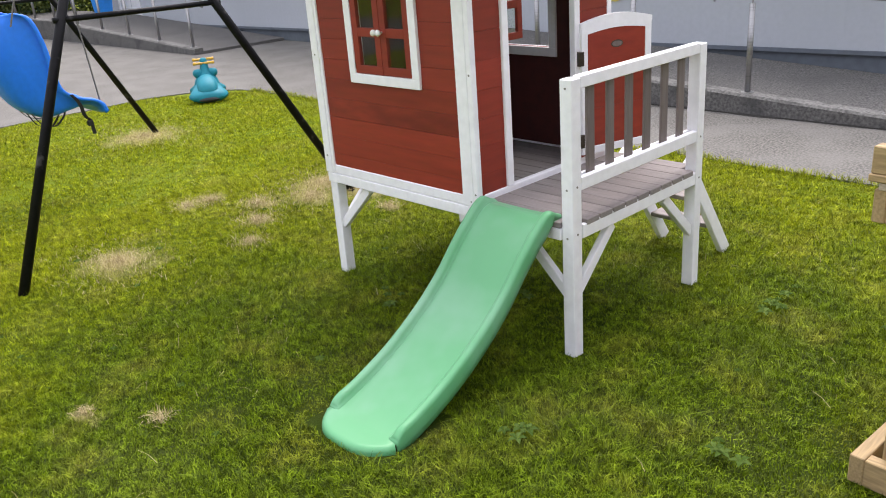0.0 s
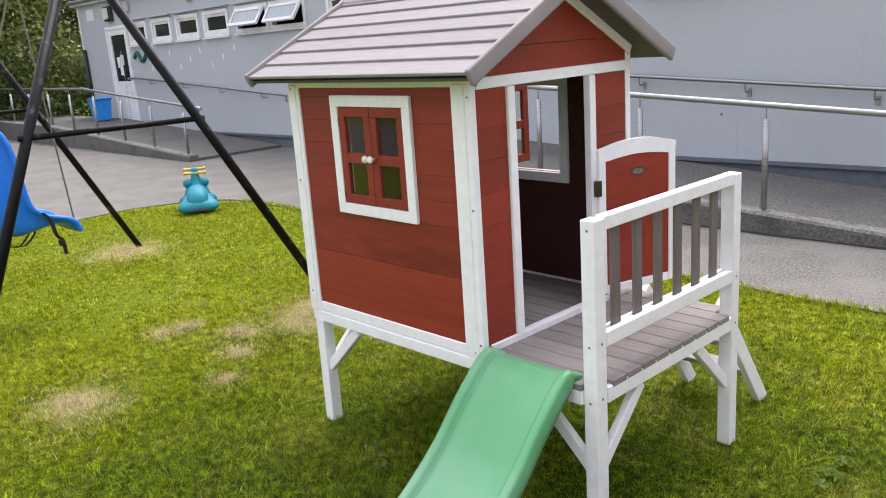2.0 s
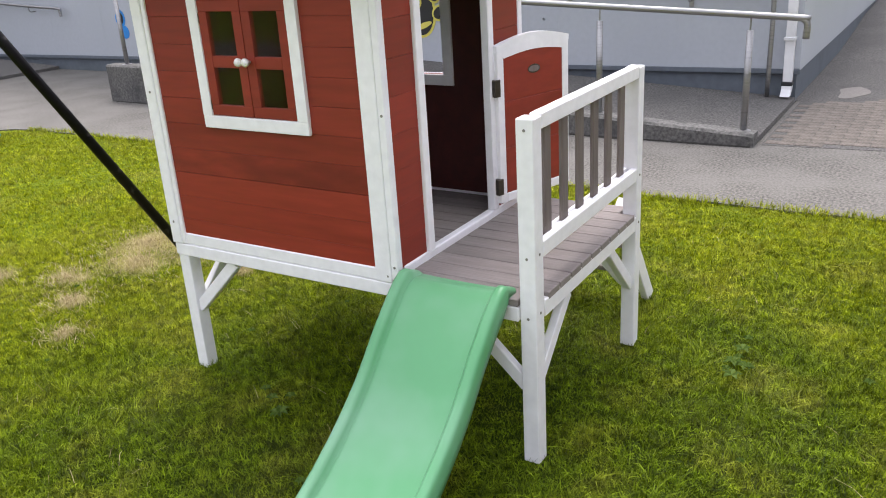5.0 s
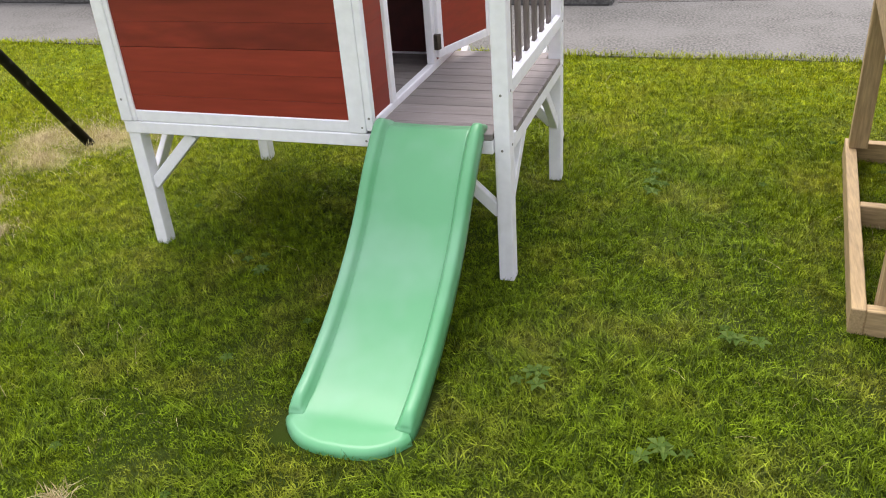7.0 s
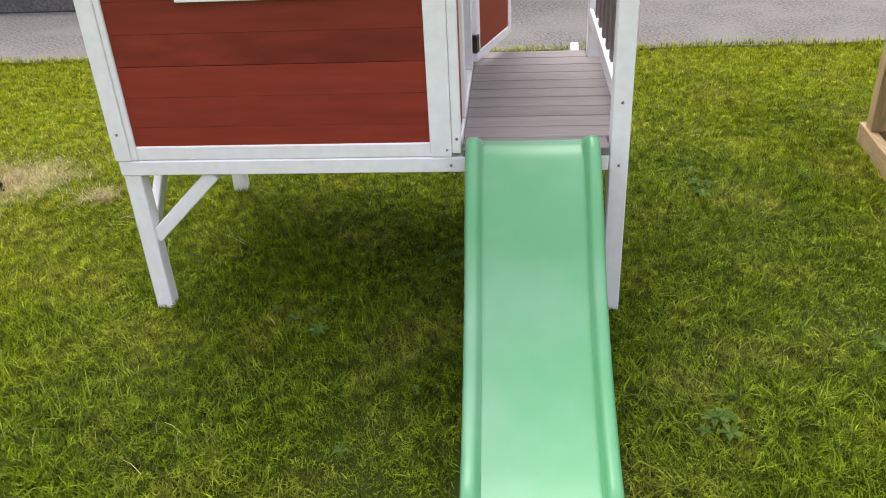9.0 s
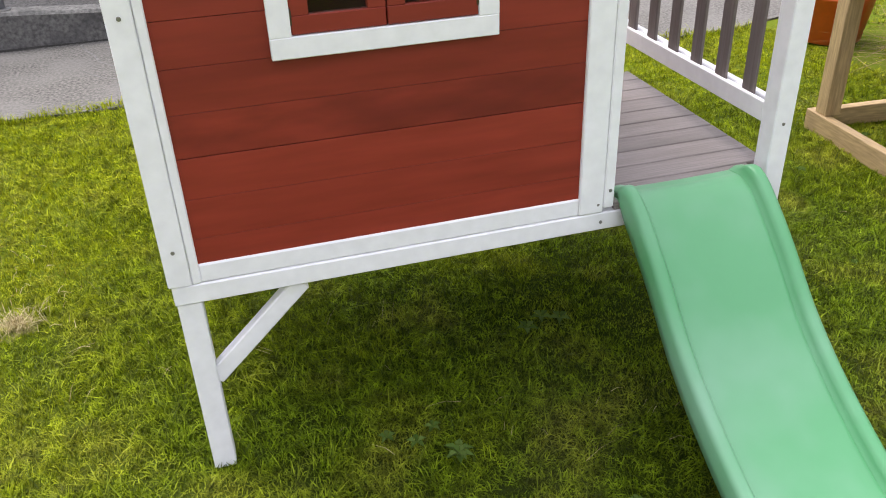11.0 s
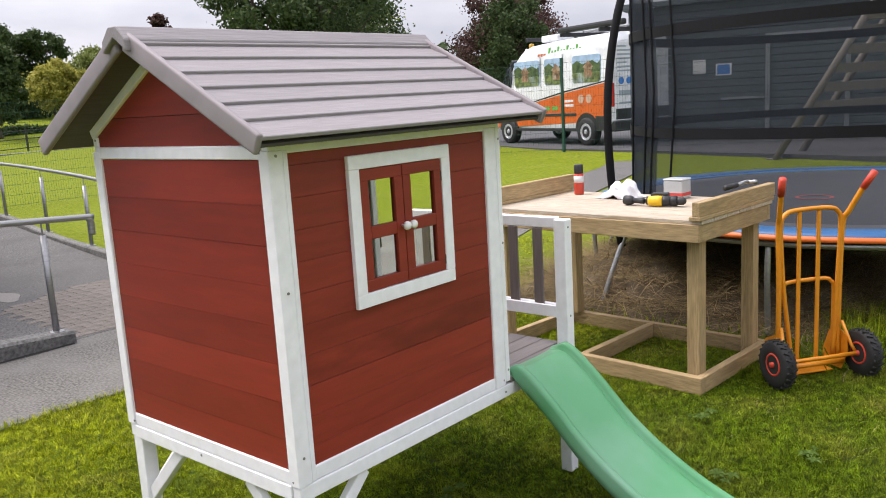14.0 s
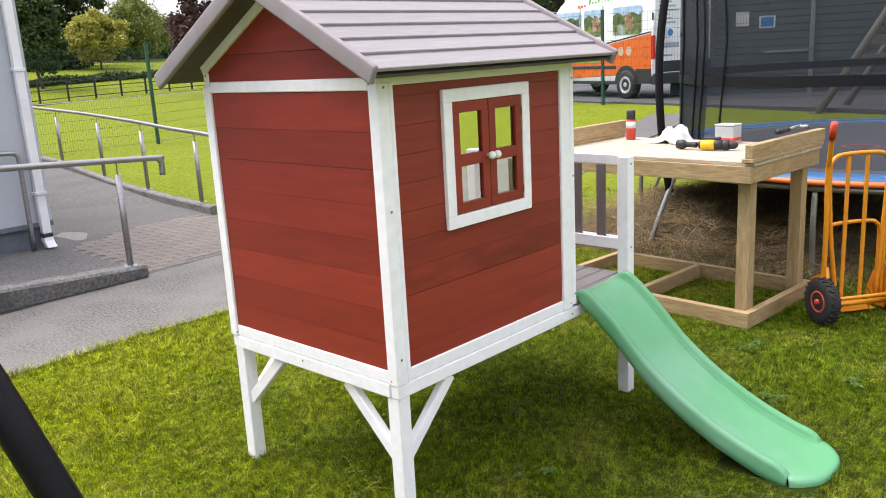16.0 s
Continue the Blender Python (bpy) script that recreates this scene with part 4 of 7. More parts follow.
for x in (-9.6, -11.0, -12.4, -13.8):
    part("bracket", tube(smooth_path([(x, WY, 0.86 - 0.06 * (x + 9.6)), (x, 5.86, 0.86 - 0.06 * (x + 9.6)), (x, 5.84, 0.93 - 0.06 * (x + 9.6))], 4), 0.008, 8), steel, lwrail)
krail = thing("handrail", "brushed steel handrail along the walkway kerb", "handrail")
part("rail", tube(smooth_path([(3.13, 5.7, 0.855), (3.22, 6.3, 0.885), (3.33, 7.2, 0.915), (3.55, 8.6, 0.965), (3.76, 10.5, 1.03), (3.86, 12.0, 1.075), (4.0, 12.9, 1.085), (4.1, 14.2, 1.085)], 4), 0.0235, 12), steel, krail, "", True)
for x, y, z0, z1 in ((3.27, 6.56, 0.085, 0.895), (3.49, 8.19, 0.087, 0.95), (3.69, 9.8, 0.125, 1.005), (3.82, 11.45, 0.265, 1.06), (3.98, 13.05, 0.30, 1.085)):
    rail_post(x, y, z0, z1, krail)
srail = thing("handrail", "brushed steel handrail on the side wall", "handrail")
part("rail", tube(smooth_path([(B1 + 0.02, 7.0, 0.95), (B1 + 0.10, 7.0, 0.95), (B1 + 0.12, 7.1, 0.95), (B1 + 0.12, 12, 0.95), (B1 + 0.12, 14, 0.95)], 4), 0.021, 12), steel, srail, "", True)

# blue bin by the far door
bin_at = (-15.55, 5.45)
bin_blue = mat("bin_plastic", (0.02, 0.28, 0.85), 0.4, 0.06, 20)
bbin = thing("bin", "blue plastic waste bin beside the far door", "bin")
part("body", loft([[(bin_at[0] + sx * w, bin_at[1] + sy * w, z) for sx, sy in ((-1, -1), (1, -1), (1, 1), (-1, 1), (-1, -1))] for z, w in ((0.36, 0.11), (0.37, 0.14), (0.80, 0.18), (0.82, 0.195), (0.82, 0.17), (0.4, 0.125))]), bin_blue, bbin)
part("lid", box(bin_at[0] - 0.203, bin_at[0] + 0.203, bin_at[1] - 0.203, bin_at[1] + 0.203, 0.822, 0.852, 0.015, 2), bin_blue, bbin)


# ---- playhouse ----
HL, HD = 1.06, 0.955         # house length and depth
Z0, ZF, ZR, ZT = 0.492, 0.54, 0.587, 1.535   # beam bottom, seam, foot of the red boards, wall top
YC = HD / 2
house = thing("playhouse", "red and white wooden playhouse on legs with a grey roof", "playhouse")


def nail(px, py, pz, parent, axis):
    m = {"y": pose(px, py, pz, 90), "x": pose(px, py, pz, 0, 90), "-x": pose(px, py, pz, 0, -90)}[axis]
    part("screw", lathe([(0.0045, -0.002), (0.0045, 0.0012), (0.003, 0.0018)], n=10, m=m), nail_steel, parent)


# legs and corner posts
leg_spots = {"fl": (0.0, 0.0), "bl": (0.0, HD - 0.058), "fr": (1.495, 0.0), "br": (1.495, HD - 0.058)}
for key, (lx, ly) in leg_spots.items():
    top = Z0 - 0.001 if key[1] == "l" else 1.118
    leg = part("leg" if key[1] == "l" else "porch_post", box(lx + 0.003, lx + 0.058, ly + 0.002, ly + 0.058, -0.01, top, 0.003), white_wood, house)
    if key[1] == "r":
        nl = ly - 0.0005 + 0.002 if key == "fr" else ly
        for z in (0.505, 0.70, 1.085):
            nail(lx + 0.03, ly + 0.0015, z, leg, "y")
        for z in (0.52, 0.71):
            nail(lx + 0.0585, ly + 0.03, z, leg, "x")
    # braces, one each way
    sx = 1 if key[1] == "l" else -1
    sy = 1 if key[0] == "f" else -1
    cx, cy = lx + 0.03, ly + 0.03
    part("brace", beam((cx + sx * 0.02, cy, 0.26), (cx + sx * 0.255, cy, 0.485), 0.03, 0.044, 0.003), white_wood, house)
    part("brace", beam((cx, cy + sy * 0.02, 0.26), (cx, cy + sy * 0.255, 0.485), 0.03, 0.044, 0.003), white_wood, house)

# floor frame: lower beams all round, upper trims under the red boards
part("beam", box(0.0, 1.4945, -0.004, 0.034, Z0, ZF, 0.003), white_wood, house)
part("beam", box(0.0, 1.4945, HD - 0.034, HD + 0.004, Z0, ZF, 0.003), white_wood, house)
part("beam", box(-0.004, 0.034, 0.036, HD - 0.036, Z0, ZF, 0.003), white_wood, house)
part("beam", box(1.535, 1.5555, 0.0605, HD - 0.0605, Z0 + 0.002, ZF + 0.012, 0.003), white_wood, house)
part("beam", box(1.02, 1.058, 0.036, HD - 0.036, Z0, ZF, 0.003), white_wood, house)
part("joist", box(0.52, 0.56, 0.036, HD - 0.036, Z0, ZF, 0.002), white_wood, house)
part("foot_trim", box(0.064, 0.972, -0.001, 0.03, ZF + 0.001, ZR, 0.004), white_wood, house)
part("foot_trim", box(0.064, 0.972, HD - 0.03, HD + 0.001, ZF + 0.001, ZR, 0.004), white_wood, house)
part("foot_trim", box(-0.001, 0.03, 0.038, HD - 0.038, ZF + 0.001, ZR, 0.004), white_wood, house)
part("threshold", box(1.032, 1.064, 0.04, HD - 0.04, ZF + 0.012, ZR + 0.004, 0.004), white_wood, house)
for x, z in ((0.016, 0.555), (1.03, 0.515), (1.02, 0.565)):
    nail(x, -0.0045, z, house, "y")
for y, z in ((0.02, 0.556), (0.5, 0.525), (0.92, 0.556)):
    nail(-0.0045, y, z, house, "-x")

# corner trims: two boards at each corner with a seam between
for y0, y1 in ((-0.006, 0.02), (HD - 0.02, HD + 0.006)):
    part("corner_board", box(0.0465, 0.066, y0 + 0.001, y1 - 0.001, ZF + 0.002, ZT, 0.003), white_wood, house)
    part("corner_board", box(0.970, 1.034, y0, y1, ZF + 0.002, ZT, 0.003), white_wood, house)
for y0, y1 in ((-0.008, 0.038), (HD - 0.038, HD + 0.008)):
    part("corner_board", box(-0.006, 0.0455, y0, y1, ZF + 0.002, ZT, 0.003), white_wood, house)
    part("corner_board", box(1.0355, 1.062, y0 + 0.002, y1 - 0.012, ZF + 0.013, ZT, 0.003), white_wood, house)
for z in (0.60, 1.10, 1.49):
    nail(1.05, -0.0065, z, house, "y")
    nail(0.02, -0.0085, z + 0.03, house, "y")

# windows: the opening, the white trim and two glazed shutters
WX0, WX1, WZ0, WZ1 = 0.285, 0.760, 1.018, 1.495
OX0, OX1, OZ0, OZ1 = 0.328, 0.717, 1.061, 1.452


def plank_wall(name, ay, axis, u0, u1, z0, z1, hole, m, label, first=0.648, pitch=0.0935):
    """Boards with a fine groove between them, lying across the studs; axis x: the wall faces y, axis y: it faces x."""
    w = part(name, box(*((u0, u1, ay + 0.0105, ay + 0.0125) if axis == "x" else (ay + 0.0105, ay + 0.0125, u0, u1)), z0, z0 + 0.004, 0), m, house, label)
    seams = [z0] + [s for s in np.arange(first, z1 - 0.02, pitch)] + [z1]
    for k, (a, b) in enumerate(zip(seams, seams[1:])):
        b -= 0.0020 if axis == "x" and k == 2 else (0.0013 if k == 5 else 0.0009)
        mk = red_stained if axis == "x" and k == 3 else m
        pieces = [(u0, u1, a, b)]
        if hole and b > hole[2] and a < hole[3]:
            pieces = [(u0, hole[0], a, b), (hole[1], u1, a, b)]
            if a < hole[2]:
                pieces.append((hole[0], hole[1], a, hole[2]))
            if b > hole[3]:
                pieces.append((hole[0], hole[1], hole[3], b))
        for p, q, lo, hi in pieces:
            e = 0.0004 if q - p > 0.02 and hi - lo > 0.02 and axis == "x" else 0
            part("plank", box(*((p, q, ay, ay + 0.022) if axis == "x" else (ay, ay + 0.022, p, q)), lo, hi, e), mk, w)
    return w


plank_wall("side_wall", 0.004, "x", 0.064, 0.972, ZR, ZT - 0.012, (OX0, OX1, OZ0, OZ1), red_x, "red stained tongue-and-groove boards")
plank_wall("side_wall", HD - 0.026, "x", 0.064, 0.972, ZR, ZT - 0.012, (OX0, OX1, OZ0, OZ1), red_x, "red stained tongue-and-groove boards")
plank_wall("end_wall", 0.004, "y", 0.038, HD - 0.038, ZR, 1.51, None, red_y, "red stained tongue-and-groove boards", 0.68, 0.117)
plank_wall("door_wall", 1.034, "y", 0.026, 0.182, ZR, 1.51, None, red_y, "red stained tongue-and-groove boards", 0.68, 0.117)
plank_wall("door_wall", 1.034, "y", 0.702, HD - 0.026, ZR, 1.51, None, red_y, "red stained tongue-and-groove boards", 0.68, 0.117)


def wall_window(ys, out, open_deg):
    """The trim on the wall face at y = ys (out: -1 or 1 points outside) and its two shutters."""
    y0, y1 = sorted((ys, ys + out * 0.016))
    trim = part("window_trim", ring_frame(WX0, WX1, WZ0, WZ1, 0.044, y0, y1), white_wood, house, "white window surround")
    iy = ys - out * 0.0285
    ya, yb = sorted((iy, iy - out * 0.014))
    part("inner_trim", ring_frame(WX0, WX1, WZ0, WZ1, 0.044, ya, yb), white_wood, house)
    for side in (0, 1):
        hx = OX0 + 0.002 if side == 0 else OX1 - 0.002
        mid = (OX0 + OX1) / 2
        a, b = (hx, mid - 0.0015) if side == 0 else (mid + 0.0015, hx)
        z0, z1 = OZ0 + 0.003, OZ1 - 0.003
        t0, t1 = -0.010, 0.010
        bm = ring_frame(a, b, z0, z1, 0.037, t0, t1)
        join(bm, box(a + 0.037, b - 0.037, t0, t1, 1.228, 1.268, 0.002))
        turn = open_deg if side == 0 else -open_deg
        m = Matrix.Translation((hx, ys + out * 0.002, 0)) @ Matrix.Rotation(radians(turn), 4, "Z") @ Matrix.Translation((-hx, 0, 0))
        bmesh.ops.transform(bm, matrix=m, verts=bm.verts)
        sh = part("shutter", bm, red_x, house, "red glazed shutter")
        for lo, hi in ((z0 + 0.037, 1.228), (1.268, z1 - 0.037)):
            pn = box(a + 0.037, b - 0.037, -0.001, 0.001, lo, hi, 0)
            bmesh.ops.transform(pn, matrix=m, verts=pn.verts)
            p = part("pane", pn, clear_pane, sh)
            p.visible_shadow = False
        kx = (b - 0.014) if side == 0 else (a + 0.014)
        kb = lathe([(0.005, 0), (0.005, 0.012), (0.013, 0.017), (0.015, 0.025), (0.011, 0.032), (0.004, 0.034)], n=16, m=m @ pose(kx, out * 0.010, 1.252, 90 if out < 0 else -90))
        part("knob", kb, knob_white, sh, "white round knob", True)
        for z in (1.10, 1.39):
            hg = box(hx - 0.005, hx + 0.004, -0.009, 0.009, z - 0.017, z + 0.017, 0.002)
            bmesh.ops.transform(hg, matrix=Matrix.Translation((0, ys + out * 0.004, 0)), verts=hg.verts)
            part("hinge", hg, hinge_steel, sh)


wall_window(0.004, -1, 0)
wall_window(HD - 0.004, 1, 88)

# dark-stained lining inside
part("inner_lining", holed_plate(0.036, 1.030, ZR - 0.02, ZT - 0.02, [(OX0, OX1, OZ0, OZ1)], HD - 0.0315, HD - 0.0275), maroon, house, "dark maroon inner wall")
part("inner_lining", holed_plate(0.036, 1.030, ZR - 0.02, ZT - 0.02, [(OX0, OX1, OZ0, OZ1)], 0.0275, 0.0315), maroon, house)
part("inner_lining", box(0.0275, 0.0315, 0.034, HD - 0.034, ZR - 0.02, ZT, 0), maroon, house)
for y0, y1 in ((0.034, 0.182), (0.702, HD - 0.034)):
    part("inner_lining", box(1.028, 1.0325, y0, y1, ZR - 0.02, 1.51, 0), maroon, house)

# gables: rail, rake boards, red infill
RS = (1.865 - 1.565) / (YC + 0.09)      # roof pitch, rise over run


def roof_z(y):
    return 1.565 + RS * (min(y, HD - y) + 0.09)


for gx, out in ((0.0, -1), (1.058, 1)):
    xa, xb = sorted((gx + out * 0.004, gx - out * 0.028))
    part("gable_rail", box(xa, xb, 0.0385 if out < 0 else 0.028, HD - (0.0385 if out < 0 else 0.028), 1.511, 1.551, 0.003), white_wood, house)
    # two boards fill the gable
    xr0, xr1 = sorted((gx - out * 0.002, gx - out * 0.02))
    g = None
    for lo, hi in ((1.552, 1.645), (1.647, 1.80)):
        def half(z):
            return min(YC - 0.006, YC - ((z + 0.012 - 1.565) / RS - 0.09))
        poly = [(YC - half(lo), lo), (YC + half(lo), lo)]
        if lo < 1.60:
            zk = 1.565 + RS * 0.096
            poly += [(YC + half(lo), min(hi, zk))]
        poly += [(YC + max(0.004, half(hi)), hi), (YC - max(0.004, half(hi)), hi)]
        if lo < 1.60:
            poly += [(YC - half(lo), min(hi, zk))]
        part("gable_board", prism(poly, "x", xr0, xr1), red_y, house)
    for s in (-1, 1):
        ye = 0.004 if s < 0 else HD - 0.004
        drop = 0.02
        part("rake_trim", beam((gx + out * 0.003, ye, roof_z(ye) - drop), (gx + out * 0.003, YC, roof_z(YC) - drop), 0.016, 0.036, 0.002, up=(0, 0, 1)), white_wood, house)
        part("rake_post", box(*sorted((gx + out * 0.0045, gx - out * 0.022)), *sorted((ye, ye - s * 0.03)), 1.5515, roof_z(ye) - 0.03, 0.002), white_wood, house)
    nail(gx + out * 0.0045, 0.03, 1.53, house, "x" if out > 0 else "-x")
    nail(gx + out * 0.0045, HD - 0.02, 1.575, house, "x" if out > 0 else "-x")
# wall plate under the eaves
part("eave_plate", box(0.0, 1.06, -0.003, 0.028, ZT - 0.0115, ZT + 0.045, 0.003), white_wood, house)
part("eave_plate", box(0.0, 1.06, HD - 0.028, HD + 0.003, ZT - 0.0115, ZT + 0.045, 0.003), white_wood, house)

# roof: lapped boards on two slopes, edge strips and ridge cap
RX0, RX1 = -0.125, 1.185
slope = math.atan(RS)
run = YC + 0.108
length = run / math.cos(slope)
for s in (-1, 1):
    ye = -0.108 if s < 0 else HD + 0.108
    zu = Vector((0, -s * math.cos(slope), math.sin(slope)))     # up the slope
    nrm = Vector((0, s * math.sin(slope), math.cos(slope)))
    foot = Vector((0, ye, 1.5515))
    m = Matrix(((1, 0, 0), (0, zu.y, nrm.y), (0, zu.z, nrm.z))).to_4x4()
    M = Matrix(((1, 0, 0, 0), (0, zu.y, nrm.y, foot.y), (0, zu.z, nrm.z, foot.z), (0, 0, 0, 1)))
    panel = part("roof_panel", box(RX0 + 0.01, RX1 - 0.01, 0.004, length - 0.004, -0.002, 0.008, 0, m=M), under_shade_grey, house, "underside boards, their grey darkened for shade")
    n = 7
    w = 0.0875 / math.cos(slope)
    for k in range(n):
        b = box(RX0 + 0.006, RX1 - 0.006, 0, min(w + 0.012, length - k * w + 0.002), 0, 0.0125, 0.0022)
        bmesh.ops.transform(b, matrix=M @ Matrix.Translation((0, k * w - 0.004, 0.0115)) @ Matrix.Rotation(radians(-5.2), 4, "X") @ Matrix.Translation((0, 0, 0.010)), verts=b.verts)
        part("roof_board", b, grey_x, panel)
    for x0 in (RX0 - 0.006, RX1 - 0.014):
        part("barge_board", box(x0, x0 + 0.020, -0.012, length - 0.02, -0.014, 0.046, 0.009, 3, m=M), grey_slope, house, "", True)
zr = 1.565 + RS * (YC + 0.09)
cap = [(YC - 0.066, zr - 0.030), (YC - 0.066, zr + 0.004), (YC - 0.024, zr + 0.044), (YC + 0.024, zr + 0.044), (YC + 0.066, zr + 0.004), (YC + 0.066, zr - 0.030), (YC, zr + 0.012)]
bmc = prism(cap, "x", RX0 - 0.022, RX1 + 0.02)
bmesh.ops.bevel(bmc, geom=bmc.edges[:], offset=0.003, segments=1, affect="EDGES")
part("ridge_cap", bmc, grey_x, house)

# floor inside and porch deck
deck = part("porch_floor", box(1.066, 1.534, 0.036, HD - 0.036, ZF - 0.015, ZF + 0.001, 0), white_wood, house)
nb = 11
bw = (HD + 0.012) / nb
for k in range(nb):
    y = -0.006 + k * bw
    xa, xb = (1.0655, 1.5565)
    if y < 0.06 or y + bw > HD - 0.06:
        xb = 1.4935
    part("deck_board", box(xa, xb, y + 0.0022, y + bw - 0.0022, ZF + 0.0015, ZF + 0.026, 0.0025), deck_grey, deck)
floor_in = part("inner_floor", box(0.036, 1.03, 0.036, HD - 0.036, ZF - 0.015, ZF + 0.001, 0), white_wood, house)
for k in range(10):
    y = 0.032 + k * 0.0866
    part("deck_board", box(0.034, 1.031, y + 0.0022, y + 0.0844, ZF + 0.0015, ZF + 0.026, 0.0025), deck_grey, floor_in)

# railing
rl = part("top_rail", box(1.515, 1.5525, 0.0585, HD - 0.0585, 1.078, 1.124, 0.003), white_wood, house)
br = part("bottom_rail", box(1.528, 1.5525, 0.0585, HD - 0.0585, 0.690, 0.742, 0.003), white_wood, house)
part("inner_strip", box(1.500, 1.5135, 0.0585, HD - 0.0585, 0.690, 0.742, 0.002), white_wood, house)
gap = (HD - 0.117) / 6.5
for k in range(6):
    y = 0.0585 + gap * (k + 0.75)
    part("baluster", box(1.5145, 1.527, y - 0.024, y + 0.024, 0.700, 1.0775, 0.003), grey_z_shaded, br)
    if k < 5:
        part("spacer", box(1.5145, 1.527, y + 0.0265, y + gap - 0.0265, 0.690, 0.738, 0.002), white_wood, br)

# doorway trims and the half door, standing open
part("door_jamb", box(1.036, 1.0685, 0.183, 0.222, ZR + 0.005, 1.5105, 0.003), white_wood, house)
part("door_jamb", box(1.036, 1.0685, 0.662, 0.701, ZR + 0.005, 1.5105, 0.003), white_wood, house)
hx, hy = 1.075, 0.690
DM = pose(hx, hy, 0, 0, 0, 72)
DW, DB, DT = 0.395, 0.612, 1.195
door = part("door", box(0.034, DW - 0.034, -0.007, 0.007, DB + 0.034, DT + 0.004, 0, m=DM), red_y, house, "red half door with white edging, swung open")
part("stile", box(0.0, 0.036, -0.011, 0.011, DB, DT - 0.004, 0.003, m=DM), white_wood, door)
part("stile", box(DW - 0.036, DW, -0.011, 0.011, DB, DT - 0.004, 0.003, m=DM), white_wood, door)
part("bottom_bar", box(0.037, DW - 0.037, -0.011, 0.011, DB, DB + 0.036, 0.003, m=DM), white_wood, door)
arch = [(0.0, DT - 0.003)] + [(DW * k / 10, DT + 0.018 + 0.03 * math.sin(math.pi * k / 10)) for k in range(11)] + [(DW, DT - 0.003)] + [(DW - 0.037 - (DW - 0.074) * k / 8, DT - 0.03 + 0.016 * math.sin(math.pi * k / 8)) for k in range(9)]
ab = prism(arch, "y", -0.012, 0.012)
bmesh.ops.transform(ab, matrix=DM, verts=ab.verts)
part("arched_bar", ab, white_wood, door)
for k in range(3):
    z = DB + 0.037 + k * (DT - DB - 0.05) / 3
    part("plank", box(0.037, DW - 0.037, -0.009, 0.009, z + 0.001, z + (DT - DB - 0.05) / 3 - 0.001, 0.0015, m=DM), red_y, door)
for name, rx, rz, deep, stuff_ in (("finger_slot", 0.034, 0.017, 0.0100, hinge_steel), ("slot_opening", 0.029, 0.012, 0.0106, grey_z_shaded)):
    sl = flat_disc(DW * 0.5, 1.107, rx, rz, deep, deep * 2)
    bmesh.ops.transform(sl, matrix=DM, verts=sl.verts)
    part(name, sl, stuff_, door)
for z in (0.68, 1.06):
    part("hinge", box(-0.016, 0.012, -0.016, 0.016, z - 0.032, z + 0.032, 0.002, m=DM), hinge_steel, door)

# ladder at the back of the porch
for x in (1.10, 1.455):
    part("ladder_side", beam((x, HD + 0.026, 0.564), (x, 1.39, -0.005), 0.032, 0.07, 0.003, up=(0, 0.8, 0.55)), white_wood, house)
for z in (0.17, 0.34):
    y = HD + (0.60 - z) / 0.605 * 0.46
    part("ladder_tread", box(1.117, 1.438, y - 0.055, y + 0.045, z - 0.01, z + 0.012, 0.003), deck_grey, house)

# ---- slide ----
slide = thing("slide", "pale green moulded plastic slide hooked on the porch", "slide")
# middle line of the bed, from the hook on the deck to the end of the landing pan: y, z
bed_pts = [(0.045, 0.569), (0.02, 0.572), (-0.015, 0.5735), (-0.07, 0.546), (-0.18, 0.449), (-0.30, 0.326), (-0.435, 0.220), (-0.60, 0.122), (-0.76, 0.053), (-0.86, 0.024), (-0.93, 0.018), (-0.98, 0.015)]
line = smooth_path([(0, y, z) for y, z in bed_pts], 6)
SLIDE_W = 0.191
RAIL_END = -0.862


def slide_mid(y):
    """Middle of the slide in x: it hangs a little askew on the porch."""
    return 1.2705 + 0.012 * min(1.0, -y) if y < 0 else 1.2705


def bump_in(y, a, b):
    """0 at a, 1 from b on, eased."""
    t = max(0.0, min(1.0, (y - a) / (b - a)))
    return t * t * (3 - 2 * t)


# bed: a shallow pan between the rails, spreading into the rounded landing pan
rows = []
for q in line:
    y, z = q.y, q.z
    pan = bump_in(-y, -RAIL_END - 0.02, -RAIL_END + 0.02)
    w = SLIDE_W - 0.034 + 0.028 * pan
    rows.append([(slide_mid(y) + w * k / 8, y + 0.085 * bump_in(-y, 0.84, 0.975) * abs(k / 8) ** 3.2, z - 0.003 * (1 - (k / 8) ** 2)) for k in range(-8, 9)])
last = rows[-1]
c = Vector((slide_mid(-0.9), -0.80, 0))
for push, dz in ((0.012, -0.004), (0.019, -0.014), (0.021, -0.028), (0.021, -0.05)):
    ring = []
    for p in last:
        o = Vector((p[0] - c.x, p[1] - c.y, 0)).normalized()
        ring.append((p[0] + o.x * push * 0.6, p[1] + o.y * push, p[2] + dz))
    rows.append(ring)
bed_bm = loft(rows)
bed = part("bed", bed_bm, slide_green, slide, "", True)
md = bed.modifiers.new("thick", "SOLIDIFY")
md.thickness, md.offset = 0.004, -1
